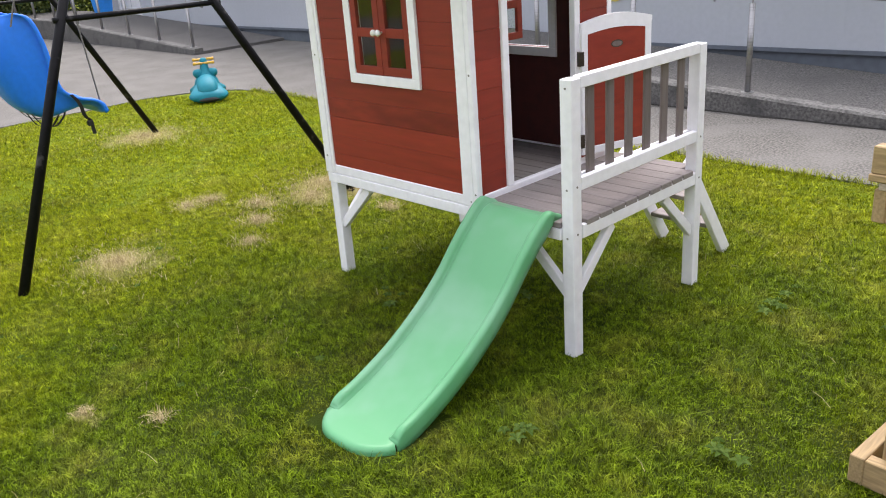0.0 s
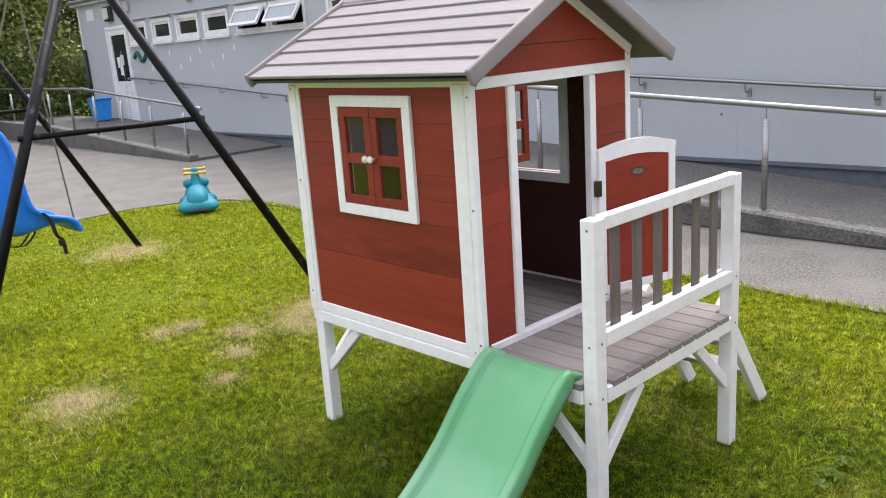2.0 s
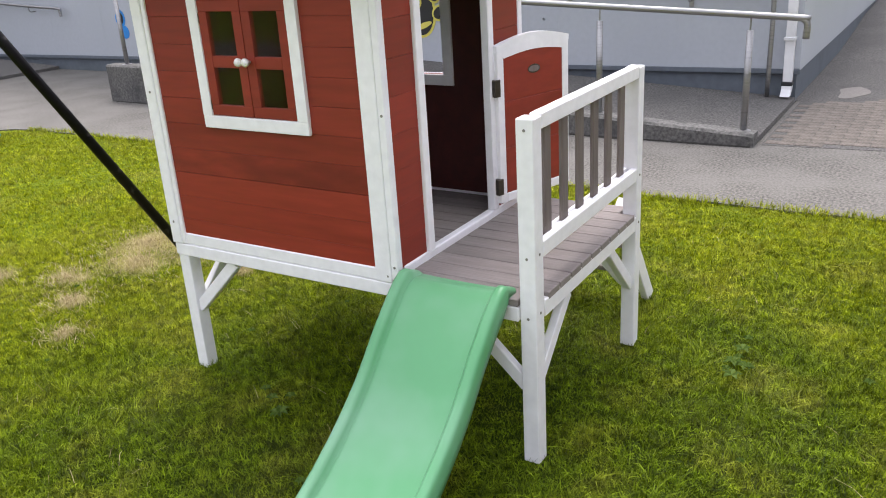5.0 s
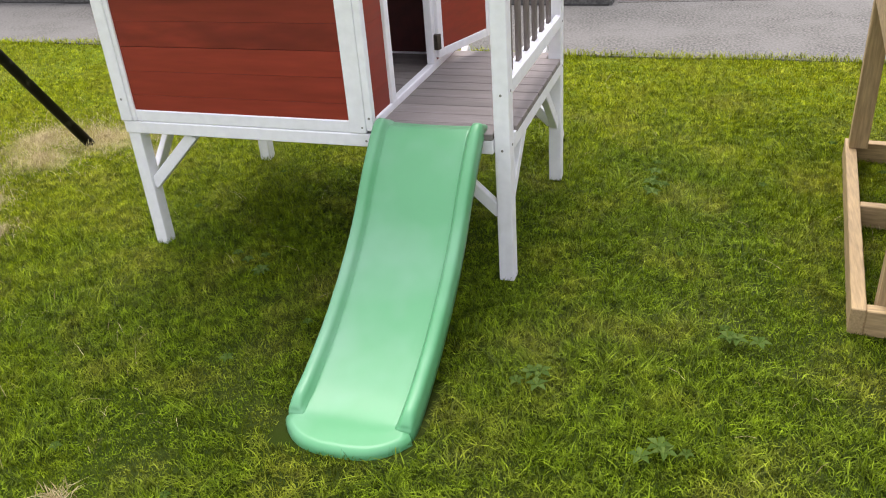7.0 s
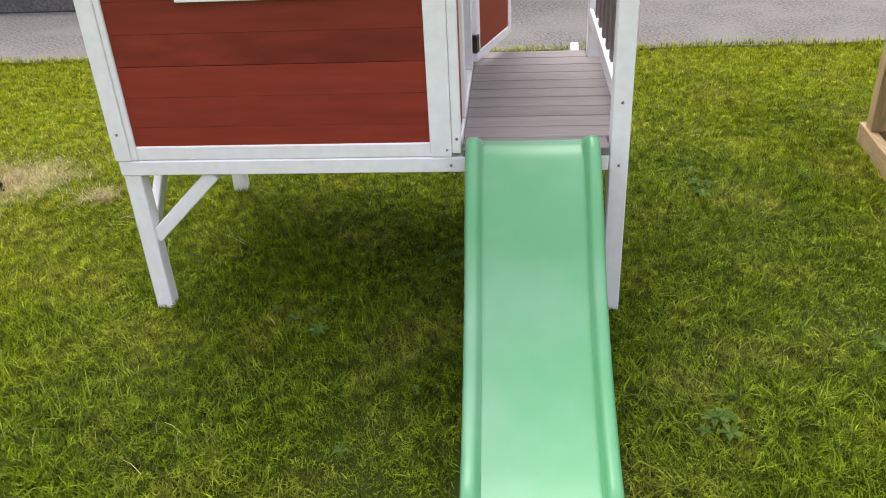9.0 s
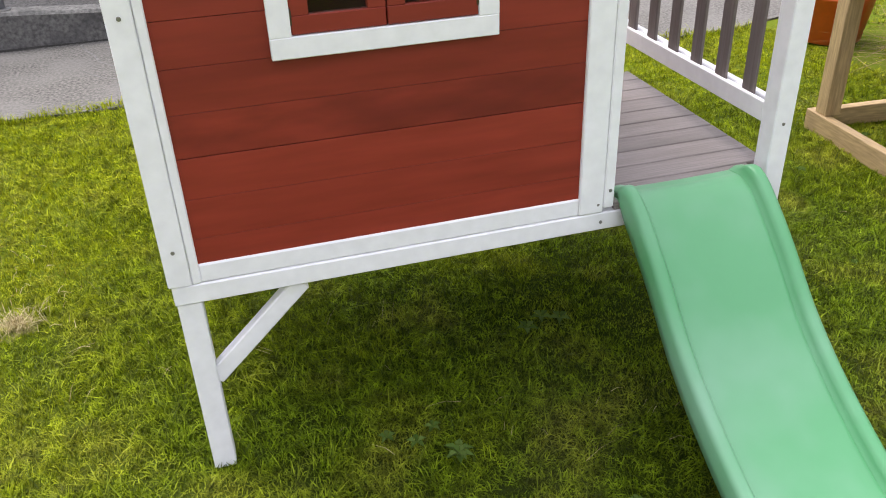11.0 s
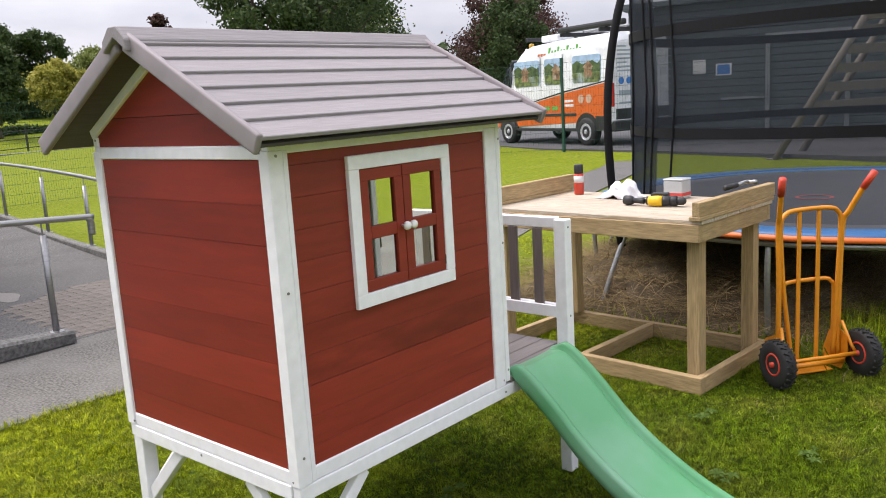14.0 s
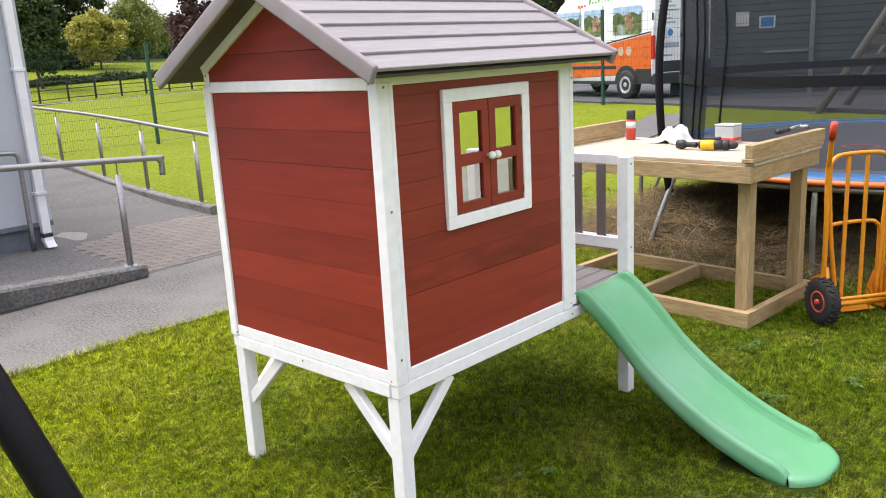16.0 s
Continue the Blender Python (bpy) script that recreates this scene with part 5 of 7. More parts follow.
# rails: inner step, flat rounded top and outer skirt
for s in (-1, 1):
    rows = []
    for q in smooth_path([(0, y, z) for y, z in bed_pts if y > -0.87] + [(0, -0.885, 0.021)], 8):
        y, z = q.y, q.z
        end = math.sqrt(max(0.0, 1 - ((-y - 0.835) / 0.05) ** 2)) if y < -0.835 else 1.0
        top = bump_in(-y, -0.05, 0.03)
        h = (0.010 + 0.022 * top) * end
        skirt = (0.006 + 0.034 * bump_in(-y, -0.01, 0.06))
        zb = max(-0.02, z - skirt)
        x1, x0 = SLIDE_W, SLIDE_W - 0.044
        sec = [(x0 - 0.004, z - 0.001), (x0 + 0.003, z + 0.003 * end), (x0 + 0.009, z + h * 0.62), (x0 + 0.014, z + h * 0.93), (x0 + 0.020, z + h), (x1 - 0.010, z + h), (x1 - 0.003, z + h * 0.86), (x1, z + h * 0.55), (x1 + 0.003, z - 0.015), (x1 + 0.004, zb), (x1 - 0.001, zb - 0.001)]
        rows.append([(slide_mid(y) + s * u, y, v) for u, v in sec])
    tail = rows[-1]
    mid_x = sum(p[0] for p in tail) / len(tail)
    rows.append([(p[0] + (mid_x - p[0]) * 0.25, p[1] - 0.008, min(p[2], 0.018)) for p in tail])
    bm = loft(rows)
    if s < 0:
        bmesh.ops.reverse_faces(bm, faces=bm.faces[:])
    rail = part("side_rail", bm, slide_green, slide, "", True)
    md = rail.modifiers.new("thick", "SOLIDIFY")
    md.thickness, md.offset = 0.003, -1


# ---- swing ----
AY, AZ = -0.16, 2.25
swing = thing("garden_swing", "black steel swing frame with scuffed paint on the lawn", "swing")
for fx in (-1.66, -4.25):
    near = fx > -2
    cx_ = -1.46 if near else -4.33
    fa, fb = ((-1.13, -1.26, -0.01), (-1.10, 0.95, -0.01)) if near else ((-4.42, -1.32, -0.01), (-4.34, 1.08, -0.01))
    part("leg", tube([fa, (fx, AY - 0.03, AZ)], 0.027, 14), black_paint, swing, "", True)
    part("leg", tube([fb, (fx, AY + 0.03, AZ)], 0.027, 14), black_paint, swing, "", True)
    part("crossbar", tube([(cx_ + 0.02, -0.67, 1.335), (cx_ + 0.035, 0.345, 1.325)], 0.016, 10), black_paint, swing, "", True)
    part("collar", lathe([(0.02, -0.07), (0.045, -0.06), (0.05, 0), (0.045, 0.06), (0.02, 0.07)], m=pose(fx, AY, AZ, 0, 90)), black_paint, swing, "", True)
part("top_bar", tube([(-1.58, AY, AZ + 0.01), (-4.32, AY, AZ + 0.01)], 0.03, 14), black_paint, swing, "", True)

SX = -2.82     # middle of the bucket seat, which faces +y
seat = part("bucket_seat", tube([(SX - 0.17, -0.43, 0.665), (SX + 0.17, -0.43, 0.665)], 0.012, 8), black_strap, swing, "blue moulded bucket seat with black straps")
# back line and front rim, from the headrest down to the lip of the leg rest: y, z, y, z
shell_lines = [(-0.73, 1.31, -0.475, 1.33), (-0.78, 1.24, -0.39, 1.285), (-0.76, 1.08, -0.345, 1.12), (-0.67, 0.90, -0.325, 0.90), (-0.575, 0.72, -0.3, 0.80), (-0.44, 0.622, -0.23, 0.742),
               (-0.3, 0.635, -0.16, 0.715), (-0.18, 0.66, -0.095, 0.695), (-0.085, 0.635, -0.045, 0.66), (-0.045, 0.585, -0.02, 0.60)]
backs = smooth_path([(0, a, b) for a, b, c, d in shell_lines], 4)
rims = smooth_path([(0, c, d) for a, b, c, d in shell_lines], 4)
srows = []
for i, (p, q) in enumerate(zip(backs, rims)):
    f = i / (len(backs) - 1)
    w = 0.13 + 0.07 * math.sin(min(1.0, f * 2.5) * math.pi / 2)
    out = (q - p).normalized()
    half = [(w + 0.030, q - out * 0.030), (w + 0.036, q - out * 0.012), (w + 0.030, q), (w + 0.006, q + out * 0.002), (w, q - out * 0.006), (w * 0.97, p.lerp(q, 0.55)), (w * 0.90, p.lerp(q, 0.2)), (w * 0.72, p.lerp(q, 0.04)), (w * 0.35, p)]
    srows.append([Vector((SX - u, v.y, v.z)) for u, v in half] + [Vector((SX + u, v.y, v.z)) for u, v in reversed(half)])
shell = part("shell", loft(srows), blue_plastic, seat, "", True)
sm = shell.modifiers.new("thick", "SOLIDIFY")
sm.thickness, sm.offset = 0.007, 0
for dx in (-0.21, 0.21):
    for y0, z0 in ((-0.06, 0.66), (-0.53, 1.25)):
        a, b = Vector((SX + dx, y0, z0)), Vector((SX + dx * 0.9, AY, AZ - 0.02))
        if dx > 0 or y0 < -0.4:
            part("rope", tube([a, a.lerp(b, 0.5), b], 0.006, 6), rope_grey, seat)
for x0, sag in ((-0.12, 0.07), (0.02, 0.12), (0.13, 0.10)):
    pts = [(SX + x0, -0.51, 0.66), (SX + x0 + 0.01, -0.46, 0.66 - sag * 0.8), (SX + x0 + 0.02, -0.38, 0.655 - sag), (SX + x0, -0.31, 0.65 - sag * 0.5), (SX + x0, -0.29, 0.64)]
    rows = [[p + Vector((-0.014, 0, 0)), p + Vector((0.014, 0, 0))] for p in smooth_path(pts, 5)]
    st = part("strap", loft(rows), black_strap, seat, "black webbing strap")
    sm = st.modifiers.new("thick", "SOLIDIFY")
    sm.thickness = 0.003
pts = [(SX + 0.24, -0.26, 0.76), (SX + 0.245, -0.22, 0.69), (SX + 0.24, -0.2, 0.60), (SX + 0.23, -0.165, 0.555), (SX + 0.23, -0.155, 0.46)]
st = part("strap", loft([[p + Vector((0, -0.012, 0)), p + Vector((0.006, 0.012, 0))] for p in smooth_path(pts, 5)]), black_strap, seat, "black webbing strap")
sm = st.modifiers.new("thick", "SOLIDIFY")
sm.thickness = 0.004
part("strap_buckle", box(SX + 0.215, SX + 0.245, -0.19, -0.15, 0.52, 0.56, 0.006), black_strap, seat)

# ---- rocker toy ----
RM = pose(-5.45, 2.29, 0, 0, 0, 62) @ Matrix.Diagonal((0.93, 0.9, 0.84, 1))      # y runs along the toy
rocker = thing("rocker_toy", "teal plastic rocking toy with yellow handles on the grass", "ride-on toy")


def egg_rows(stations, n=16):
    rows = []
    for y, zc, rx, rz in stations:
        rows.append([RM @ Vector((rx * math.cos(a), y, max(0.0, zc + rz * math.sin(a)))) for a in [k * 2 * math.pi / n for k in range(n + 1)]])
    return rows


part("body", loft(egg_rows([(-0.37, 0.07, 0.001, 0.001), (-0.365, 0.07, 0.12, 0.045), (-0.33, 0.075, 0.205, 0.075), (-0.26, 0.085, 0.235, 0.095), (-0.14, 0.10, 0.205, 0.12), (0.0, 0.11, 0.18, 0.13), (0.14, 0.105, 0.19, 0.12), (0.26, 0.085, 0.225, 0.095), (0.33, 0.075, 0.2, 0.075), (0.365, 0.07, 0.1, 0.04), (0.37, 0.07, 0.001, 0.001)], 20)), teal_plastic, rocker, "", True)
part("saddle", loft(egg_rows([(-0.335, 0.12, 0.001, 0.001), (-0.33, 0.13, 0.07, 0.05), (-0.27, 0.16, 0.115, 0.10), (-0.16, 0.18, 0.125, 0.135), (-0.02, 0.19, 0.125, 0.14), (0.10, 0.19, 0.12, 0.13), (0.19, 0.16, 0.08, 0.09), (0.22, 0.15, 0.001, 0.001)], 20)), teal_plastic, rocker, "", True)
# no real opening: a dark-coloured cap paints the shade underneath
part("hollow", loft(egg_rows([(-0.374, 0.045, 0.001, 0.001), (-0.372, 0.045, 0.11, 0.03), (-0.35, 0.045, 0.13, 0.035)], 16)), dark_trim, rocker, "dark patch painted as shade under the toy", True)
part("neck", loft([[RM @ Vector((w * math.cos(a), 0.12 + lean + d * math.sin(a), z)) for a in [k * 2 * math.pi / 14 for k in range(15)]] for z, w, d, lean in ((0.16, 0.16, 0.14, -0.03), (0.25, 0.135, 0.12, -0.02), (0.31, 0.095, 0.085, 0.0), (0.37, 0.060, 0.055, 0.01), (0.44, 0.046, 0.045, 0.02), (0.51, 0.042, 0.04, 0.03), (0.53, 0.03, 0.03, 0.03), (0.535, 0.001, 0.001, 0.03))]), teal_plastic, rocker, "", True)
for s in (-1, 1):
    part("cheek", lathe([(0.001, -0.065), (0.04, -0.055), (0.062, -0.02), (0.062, 0.02), (0.04, 0.05), (0.001, 0.058)], m=RM @ pose(s * 0.088, 0.12, 0.335)), teal_plastic, rocker, "", True)
    part("handle", lathe([(0.012, -0.13), (0.021, -0.125), (0.021, -0.10), (0.016, -0.09), (0.016, 0.09), (0.021, 0.10), (0.021, 0.125), (0.012, 0.13)], m=RM @ pose(0, 0.15 + s * 0.035, 0.487 + s * 0.022, 0, 90)), yellow_plastic, rocker, "yellow handle", True)

# ---- timber work table ----
TB = pose(2.66, -0.092, 0, 0, 0, -4)     # y: the long way
TL, TW, TH = 1.46, 0.86, 0.945
table = thing("work_table", "unpainted treated-timber work table on a base frame", "table")


def tpart(name, x0, x1, y0, y1, z0, z1, m=None, bev=0.003, parent=None):
    return part(name, box(x0, x1, y0, y1, z0, z1, bev, m=TB), m or pine, parent or table)


for x in (0.0, TW - 0.045):
    tpart("base_board", x, x + 0.045, 0.0, TL, -0.01, 0.085)
for y in (0.0, TL * 0.52, TL - 0.045):
    tpart("base_board", 0.0455, TW - 0.0455, y, y + 0.045, -0.01, 0.083, pine_x)
for x, y, z in ((0.075, 0.046, 0.0), (TW - 0.121, 0.046, 0.0), (0.012, TL - 0.121, 0.0855), (TW - 0.087, TL - 0.121, 0.0855)):
    tpart("leg", x, x + 0.075, y, y + 0.075, z, TH - 0.117, pine_z)
for x in (-0.022, TW - 0.035):
    tpart("apron", x, x + 0.035, 0.0, TL, TH - 0.116, TH - 0.022)
for y in (0.0, TL - 0.035):
    tpart("apron", 0.0135, TW - 0.0355, y, y + 0.035, TH - 0.116, TH - 0.022, pine_x)
for k in range(6):
    w = (TW + 0.02) / 6
    tpart("top_board", -0.01 + k * w + 0.002, -0.01 + (k + 1) * w - 0.002, -0.01, TL + 0.01, TH - 0.0215, TH, pine_top, 0.0025)
for y, top in ((-0.012, 0.098), (TL - 0.033, 0.116)):
    tpart("end_strip", -0.036, TW + 0.02, y - 0.004, y + 0.062, TH + 0.0005, TH + 0.022, pine_x)
    tpart("end_board", -0.032, TW + 0.04, y, y + 0.045, TH + 0.0225, TH + top, pine_x)


def on_table(u, v, z=0.0):
    return TB @ Vector((u, v, TH + z))


def local_uv(x, y):
    q = TB.inverted() @ Vector((x, y, 0))
    return q.x, q.y


u, v = local_uv(3.47, 1.12)
u = min(u, TW - 0.06)
can = thing("spray_can", "red spray can with a black cap on the table", "spray can")
cm = Matrix.Translation(on_table(u, v))
part("body", lathe([(0.030, 0.0), (0.033, 0.004), (0.033, 0.135), (0.026, 0.145)], n=20, m=cm), mat("can_red", (0.62, 0.06, 0.03), 0.35, 0.05, 30), can, "", True)
part("cap", lathe([(0.030, 0.1452), (0.031, 0.15), (0.031, 0.20), (0.028, 0.205)], n=20, m=cm), tool_black, can, "black cap", True)
part("label", lathe([(0.0334, 0.082), (0.0334, 0.128)], n=20, m=cm), paper, can, "", True)

rag = thing("cloth", "crumpled white cloth on the table", "cloth")
u, v = local_uv(3.39, 0.755)
rows = []
for i in range(31):
    row = []
    for j in range(31):
        a, b = (i - 15) / 15, (j - 15) / 15
        e = max(0.0, 1 - (a * a * 0.9 + b * b))
        lump = 0.6 + 0.9 * noise.noise((a * 1.5 + 0.3, b * 1.5, 4))
        fold = 1 - 2.4 * abs(noise.noise((a * 3.0 + 0.5 * b, b * 2.2, 9)))
        hgt = e ** 0.6 * (0.075 * max(0.1, lump) + 0.03 * max(0.0, fold)) * (1.35 if b < 0.1 else 1.35 - 0.75 * min(1, (b - 0.1) * 2))
        row.append(on_table(u + a * 0.10 + 0.02 * noise.noise((a * 3, 1, b * 3)), v + b * 0.145 + 0.04 * noise.noise((a * 2, 3, b * 2)), 0.003 + max(0, hgt)))
    rows.append(row)
ragp = part("sheet", loft(rows), cloth_white, rag, "", True)
sm = ragp.modifiers.new("thick", "SOLIDIFY")
sm.thickness = 0.003

u, v = local_uv(3.08, 0.325)
drill = thing("cordless_drill", "yellow and black cordless drill lying on its side on the table", "drill")
DR = Matrix.Translation(on_table(u, v, 0.034)) @ pose(0, 0, 0, 0, 0, -78)     # x: towards the chuck
part("motor_body", lathe([(0.012, -0.085), (0.027, -0.078), (0.031, -0.05), (0.032, -0.02), (0.031, 0.005)], n=18, m=DR @ pose(0, 0, 0, 0, 90)), tool_yellow, drill, "yellow housing", True)
part("rear_cap", lathe([(0.005, -0.094), (0.020, -0.092), (0.027, -0.0785)], n=18, m=DR @ pose(0, 0, 0, 0, 90)), tool_black, drill, "", True)
part("gear_case", lathe([(0.0305, 0.0055), (0.029, 0.02), (0.028, 0.055)], n=18, m=DR @ pose(0, 0, 0, 0, 90)), tool_black, drill, "", True)
part("clutch_ring", lathe([(0.0295, 0.0555), (0.031, 0.06), (0.031, 0.085), (0.027, 0.09)], n=18, m=DR @ pose(0, 0, 0, 0, 90)), tool_black, drill, "", True)
part("chuck", lathe([(0.022, 0.0905), (0.024, 0.10), (0.022, 0.125), (0.012, 0.14), (0.005, 0.142)], n=18, m=DR @ pose(0, 0, 0, 0, 90)), tool_black, drill, "black chuck", True)
part("grip", box(-0.065, -0.025, 0.02, 0.115, -0.02, 0.018, 0.012, 2, m=DR), tool_black, drill)
part("battery", box(-0.095, 0.005, 0.1155, 0.160, -0.033, 0.03, 0.008, 2, m=DR), tool_black, drill)
part("battery_cap", box(-0.097, 0.007, 0.1605, 0.173, -0.034, 0.031, 0.006, 1, m=DR), tool_black, drill)

u, v = local_uv(3.08, 0.525)
torch = thing("torch", "black work torch lying on the table", "torch")
LR = Matrix.Translation(on_table(u, v, 0.031)) @ pose(0, 0, 0, 0, 0, -96)     # x: from the head along the barrel
part("head", lathe([(0.018, -0.045), (0.028, -0.04), (0.030, -0.005), (0.024, 0.012), (0.017, 0.02)], n=18, m=LR @ pose(0, 0, 0, 0, 90)), tool_black, torch, "", True)
part("lens", lathe([(0.001, -0.0465), (0.0165, -0.0463), (0.0165, -0.0452)], n=18, m=LR @ pose(0, 0, 0, 0, 90)), steel, torch, "", True)
part("barrel", lathe([(0.0165, 0.0205), (0.0165, 0.07), (0.018, 0.075), (0.018, 0.092), (0.010, 0.096)], n=16, m=LR @ pose(0, 0, 0, 0, 90)), tool_black, torch, "", True)

u, v = local_uv(3.45, 0.40)
tub = thing("screw_box", "clear plastic box of screws with a red stripe", "box")
tm = TB @ Matrix.Translation((min(u, TW - 0.1), v, TH))
part("body", box(-0.055, 0.055, -0.066, 0.066, 0.001, 0.115, 0.01, 2, m=tm), clear_tub, tub)
part("lid", box(-0.058, 0.058, -0.069, 0.069, 0.1155, 0.126, 0.005, m=tm), clear_tub, tub)
part("stripe", box(-0.0565, 0.0565, -0.0675, 0.0675, 0.018, 0.042, 0.003, m=tm), mat("red_stripe", (0.55, 0.06, 0.05), 0.4, 0.05, 20), tub)

ham = thing("hammer", "claw hammer with a black grip lying on the end board", "hammer")
hm = TB @ Matrix.Translation((0.50, 0.012, TH + 0.135))
part("grip", tube([hm @ Vector((-0.20, 0.0, 0)), hm @ Vector((-0.06, 0, 0.0))], 0.015, 10), tool_black, ham, "", True)
part("shaft", tube([hm @ Vector((-0.06, 0, 0)), hm @ Vector((0.08, 0, 0.004))], 0.009, 8), steel, ham, "", True)
part("claw_head", loft([[hm @ Vector((0.088 + c * math.cos(a), y, 0.002 + zc + e * math.sin(a))) for a in [k * 2 * math.pi / 10 for k in range(11)]] for y, c, e, zc in ((-0.052, 0.001, 0.001, 0), (-0.05, 0.014, 0.014, 0), (-0.03, 0.014, 0.014, 0), (-0.02, 0.010, 0.010, 0), (0.0, 0.013, 0.013, 0), (0.03, 0.012, 0.008, -0.002), (0.06, 0.010, 0.004, -0.010), (0.075, 0.001, 0.001, -0.014))]), steel, ham, "", True)

# ---- sack truck ----
truck = thing("sack_truck", "orange tubular sack truck with two black wheels", "trolley")


def tk(a, n_, z):
    """Along the axle, towards the wheels' side, height."""
    a -= 0.07
    return Vector((3.273 + 0.80 * a - 0.60 * n_, -0.549 - 0.60 * a - 0.80 * n_, z))


def lean(z):
    return -0.06 + 0.006 * z


for s in (-1, 1):
    part("side_tube", tube(smooth_path([tk(s * 0.19, lean(0.06), 0.06), tk(s * 0.19, lean(0.5), 0.5), tk(s * 0.20, lean(0.84), 0.84), tk(s * 0.215, lean(0.9) + 0.03, 0.92), tk(s * 0.255, lean(1) + 0.10, 1.07), tk(s * 0.27, lean(1) + 0.13, 1.12)], 5), 0.0145, 12), orange_paint, truck, "", True)
    part("grip", tube([tk(s * 0.249, lean(1) + 0.088, 1.045), tk(s * 0.276, lean(1) + 0.14, 1.137)], 0.019, 12), red_grip, truck, "red rubber grip", True)
    w = part("wheel", lathe([(0.07, -0.03), (0.115, -0.036), (0.128, -0.02), (0.13, 0.0), (0.128, 0.02), (0.115, 0.036), (0.07, 0.03)], n=32, m=Matrix.Translation(tk(s * 0.265, 0.05, 0.128)) @ pose(0, 0, 0, 0, 0, -36.87) @ pose(0, 0, 0, 0, 90)), rubber, truck, "black pneumatic tyre", True)
    lugs = bmesh.new()
    for k in range(44):
        a, y = math.tau * k / 44, 0.014 * (1 if k % 2 else -1)
        bmesh.ops.create_cube(lugs, size=1, matrix=Matrix.Translation(tk(s * 0.265, 0.05, 0.128)) @ pose(0, 0, 0, 0, 0, -36.87) @ pose(0, 0, 0, 0, 90) @ Matrix.Rotation(a, 4, "Z") @ Matrix.Translation((0.129, 0, y)) @ Matrix.Rotation(0.5 if k % 2 else -0.5, 4, "X") @ Matrix.Diagonal((0.012, 0.009, 0.032, 1)))
    part("tread", lugs, rubber, w)
    part("rim", lathe([(0.001, -0.044), (0.014, -0.044), (0.016, -0.02), (0.034, -0.016), (0.046, -0.02), (0.055, -0.034), (0.060, -0.033), (0.0695, -0.024), (0.0695, 0.024), (0.060, 0.033), (0.055, 0.034), (0.046, 0.02), (0.034, 0.016), (0.016, 0.02), (0.014, 0.044), (0.001, 0.044)], n=24, m=Matrix.Translation(tk(s * 0.265, 0.05, 0.128)) @ pose(0, 0, 0, 0, 0, -36.87) @ pose(0, 0, 0, 0, 90)), red_grip, w, "red wheel rim", True)
    gb = prism([(-0.16, 0.0), (-0.02, 0.0), (0.03, 0.12), (0.02, 0.20), (-0.05, 0.24), (-0.13, 0.2), (-0.18, 0.08)], "x", -0.002, 0.002)
    gm = Matrix.Translation(tk(s * 0.205, -0.02, 0.012)) @ Matrix(((0.8, -0.6, 0), (-0.6, -0.8, 0), (0, 0, 1))).to_4x4()
    bmesh.ops.transform(gb, matrix=gm, verts=gb.verts)
    part("gusset", gb, orange_paint, truck)
part("arch_tube", tube(smooth_path([tk(-0.10, lean(0.08), 0.08), tk(-0.16, lean(0.5), 0.5), tk(-0.185, lean(0.84), 0.84), tk(-0.165, lean(0.92), 0.915), tk(-0.10, lean(0.94), 0.94), tk(0.10, lean(0.94), 0.94), tk(0.165, lean(0.92), 0.915), tk(0.185, lean(0.84), 0.84), tk(0.175, lean(0.5), 0.5), tk(0.16, lean(0.08), 0.08)], 5), 0.0125, 12), orange_paint, truck, "", True)
part("cross_arch", tube(smooth_path([tk(-0.17, lean(0.1) - 0.02, 0.10), tk(-0.17, lean(0.5) - 0.02, 0.46), tk(-0.15, lean(0.5) - 0.02, 0.52), tk(-0.10, lean(0.5) - 0.02, 0.54), tk(0.10, lean(0.5) - 0.02, 0.54), tk(0.15, lean(0.5) - 0.02, 0.52), tk(0.17, lean(0.5) - 0.02, 0.46), tk(0.17, lean(0.1) - 0.02, 0.10)], 5), 0.011, 10), orange_paint, truck, "", True)
for a in (-0.07, 0.05):
    part("bar", box(a - 0.012, a + 0.012, -0.006, 0.006, 0.0, 0.86, 0.003, m=Matrix.Translation(tk(0, lean(0.5), 0.07)) @ Matrix.Rotation(radians(-36.87), 4, "Z")), orange_paint, truck)
part("axle", tube([tk(-0.30, 0.05, 0.128), tk(0.30, 0.05, 0.128)], 0.011, 10), orange_paint, truck, "", True)
part("bottom_bar", tube([tk(-0.20, -0.02, 0.07), tk(0.20, -0.02, 0.07)], 0.015, 10), orange_paint, truck, "", True)
part("toe_plate", box(-0.17, 0.17, 0.06, 0.24, 0.004, 0.010, 0.002, m=Matrix.Translation(tk(0, 0, 0)) @ Matrix.Rotation(radians(-36.87), 4, "Z")), orange_paint, truck)
for s in (-1, 1):
    part("stay", tube([tk(s * 0.19, -0.03, 0.3), tk(s * 0.21, 0.03, 0.17), tk(s * 0.225, 0.05, 0.13)], 0.009, 8), orange_paint, truck, "", True)

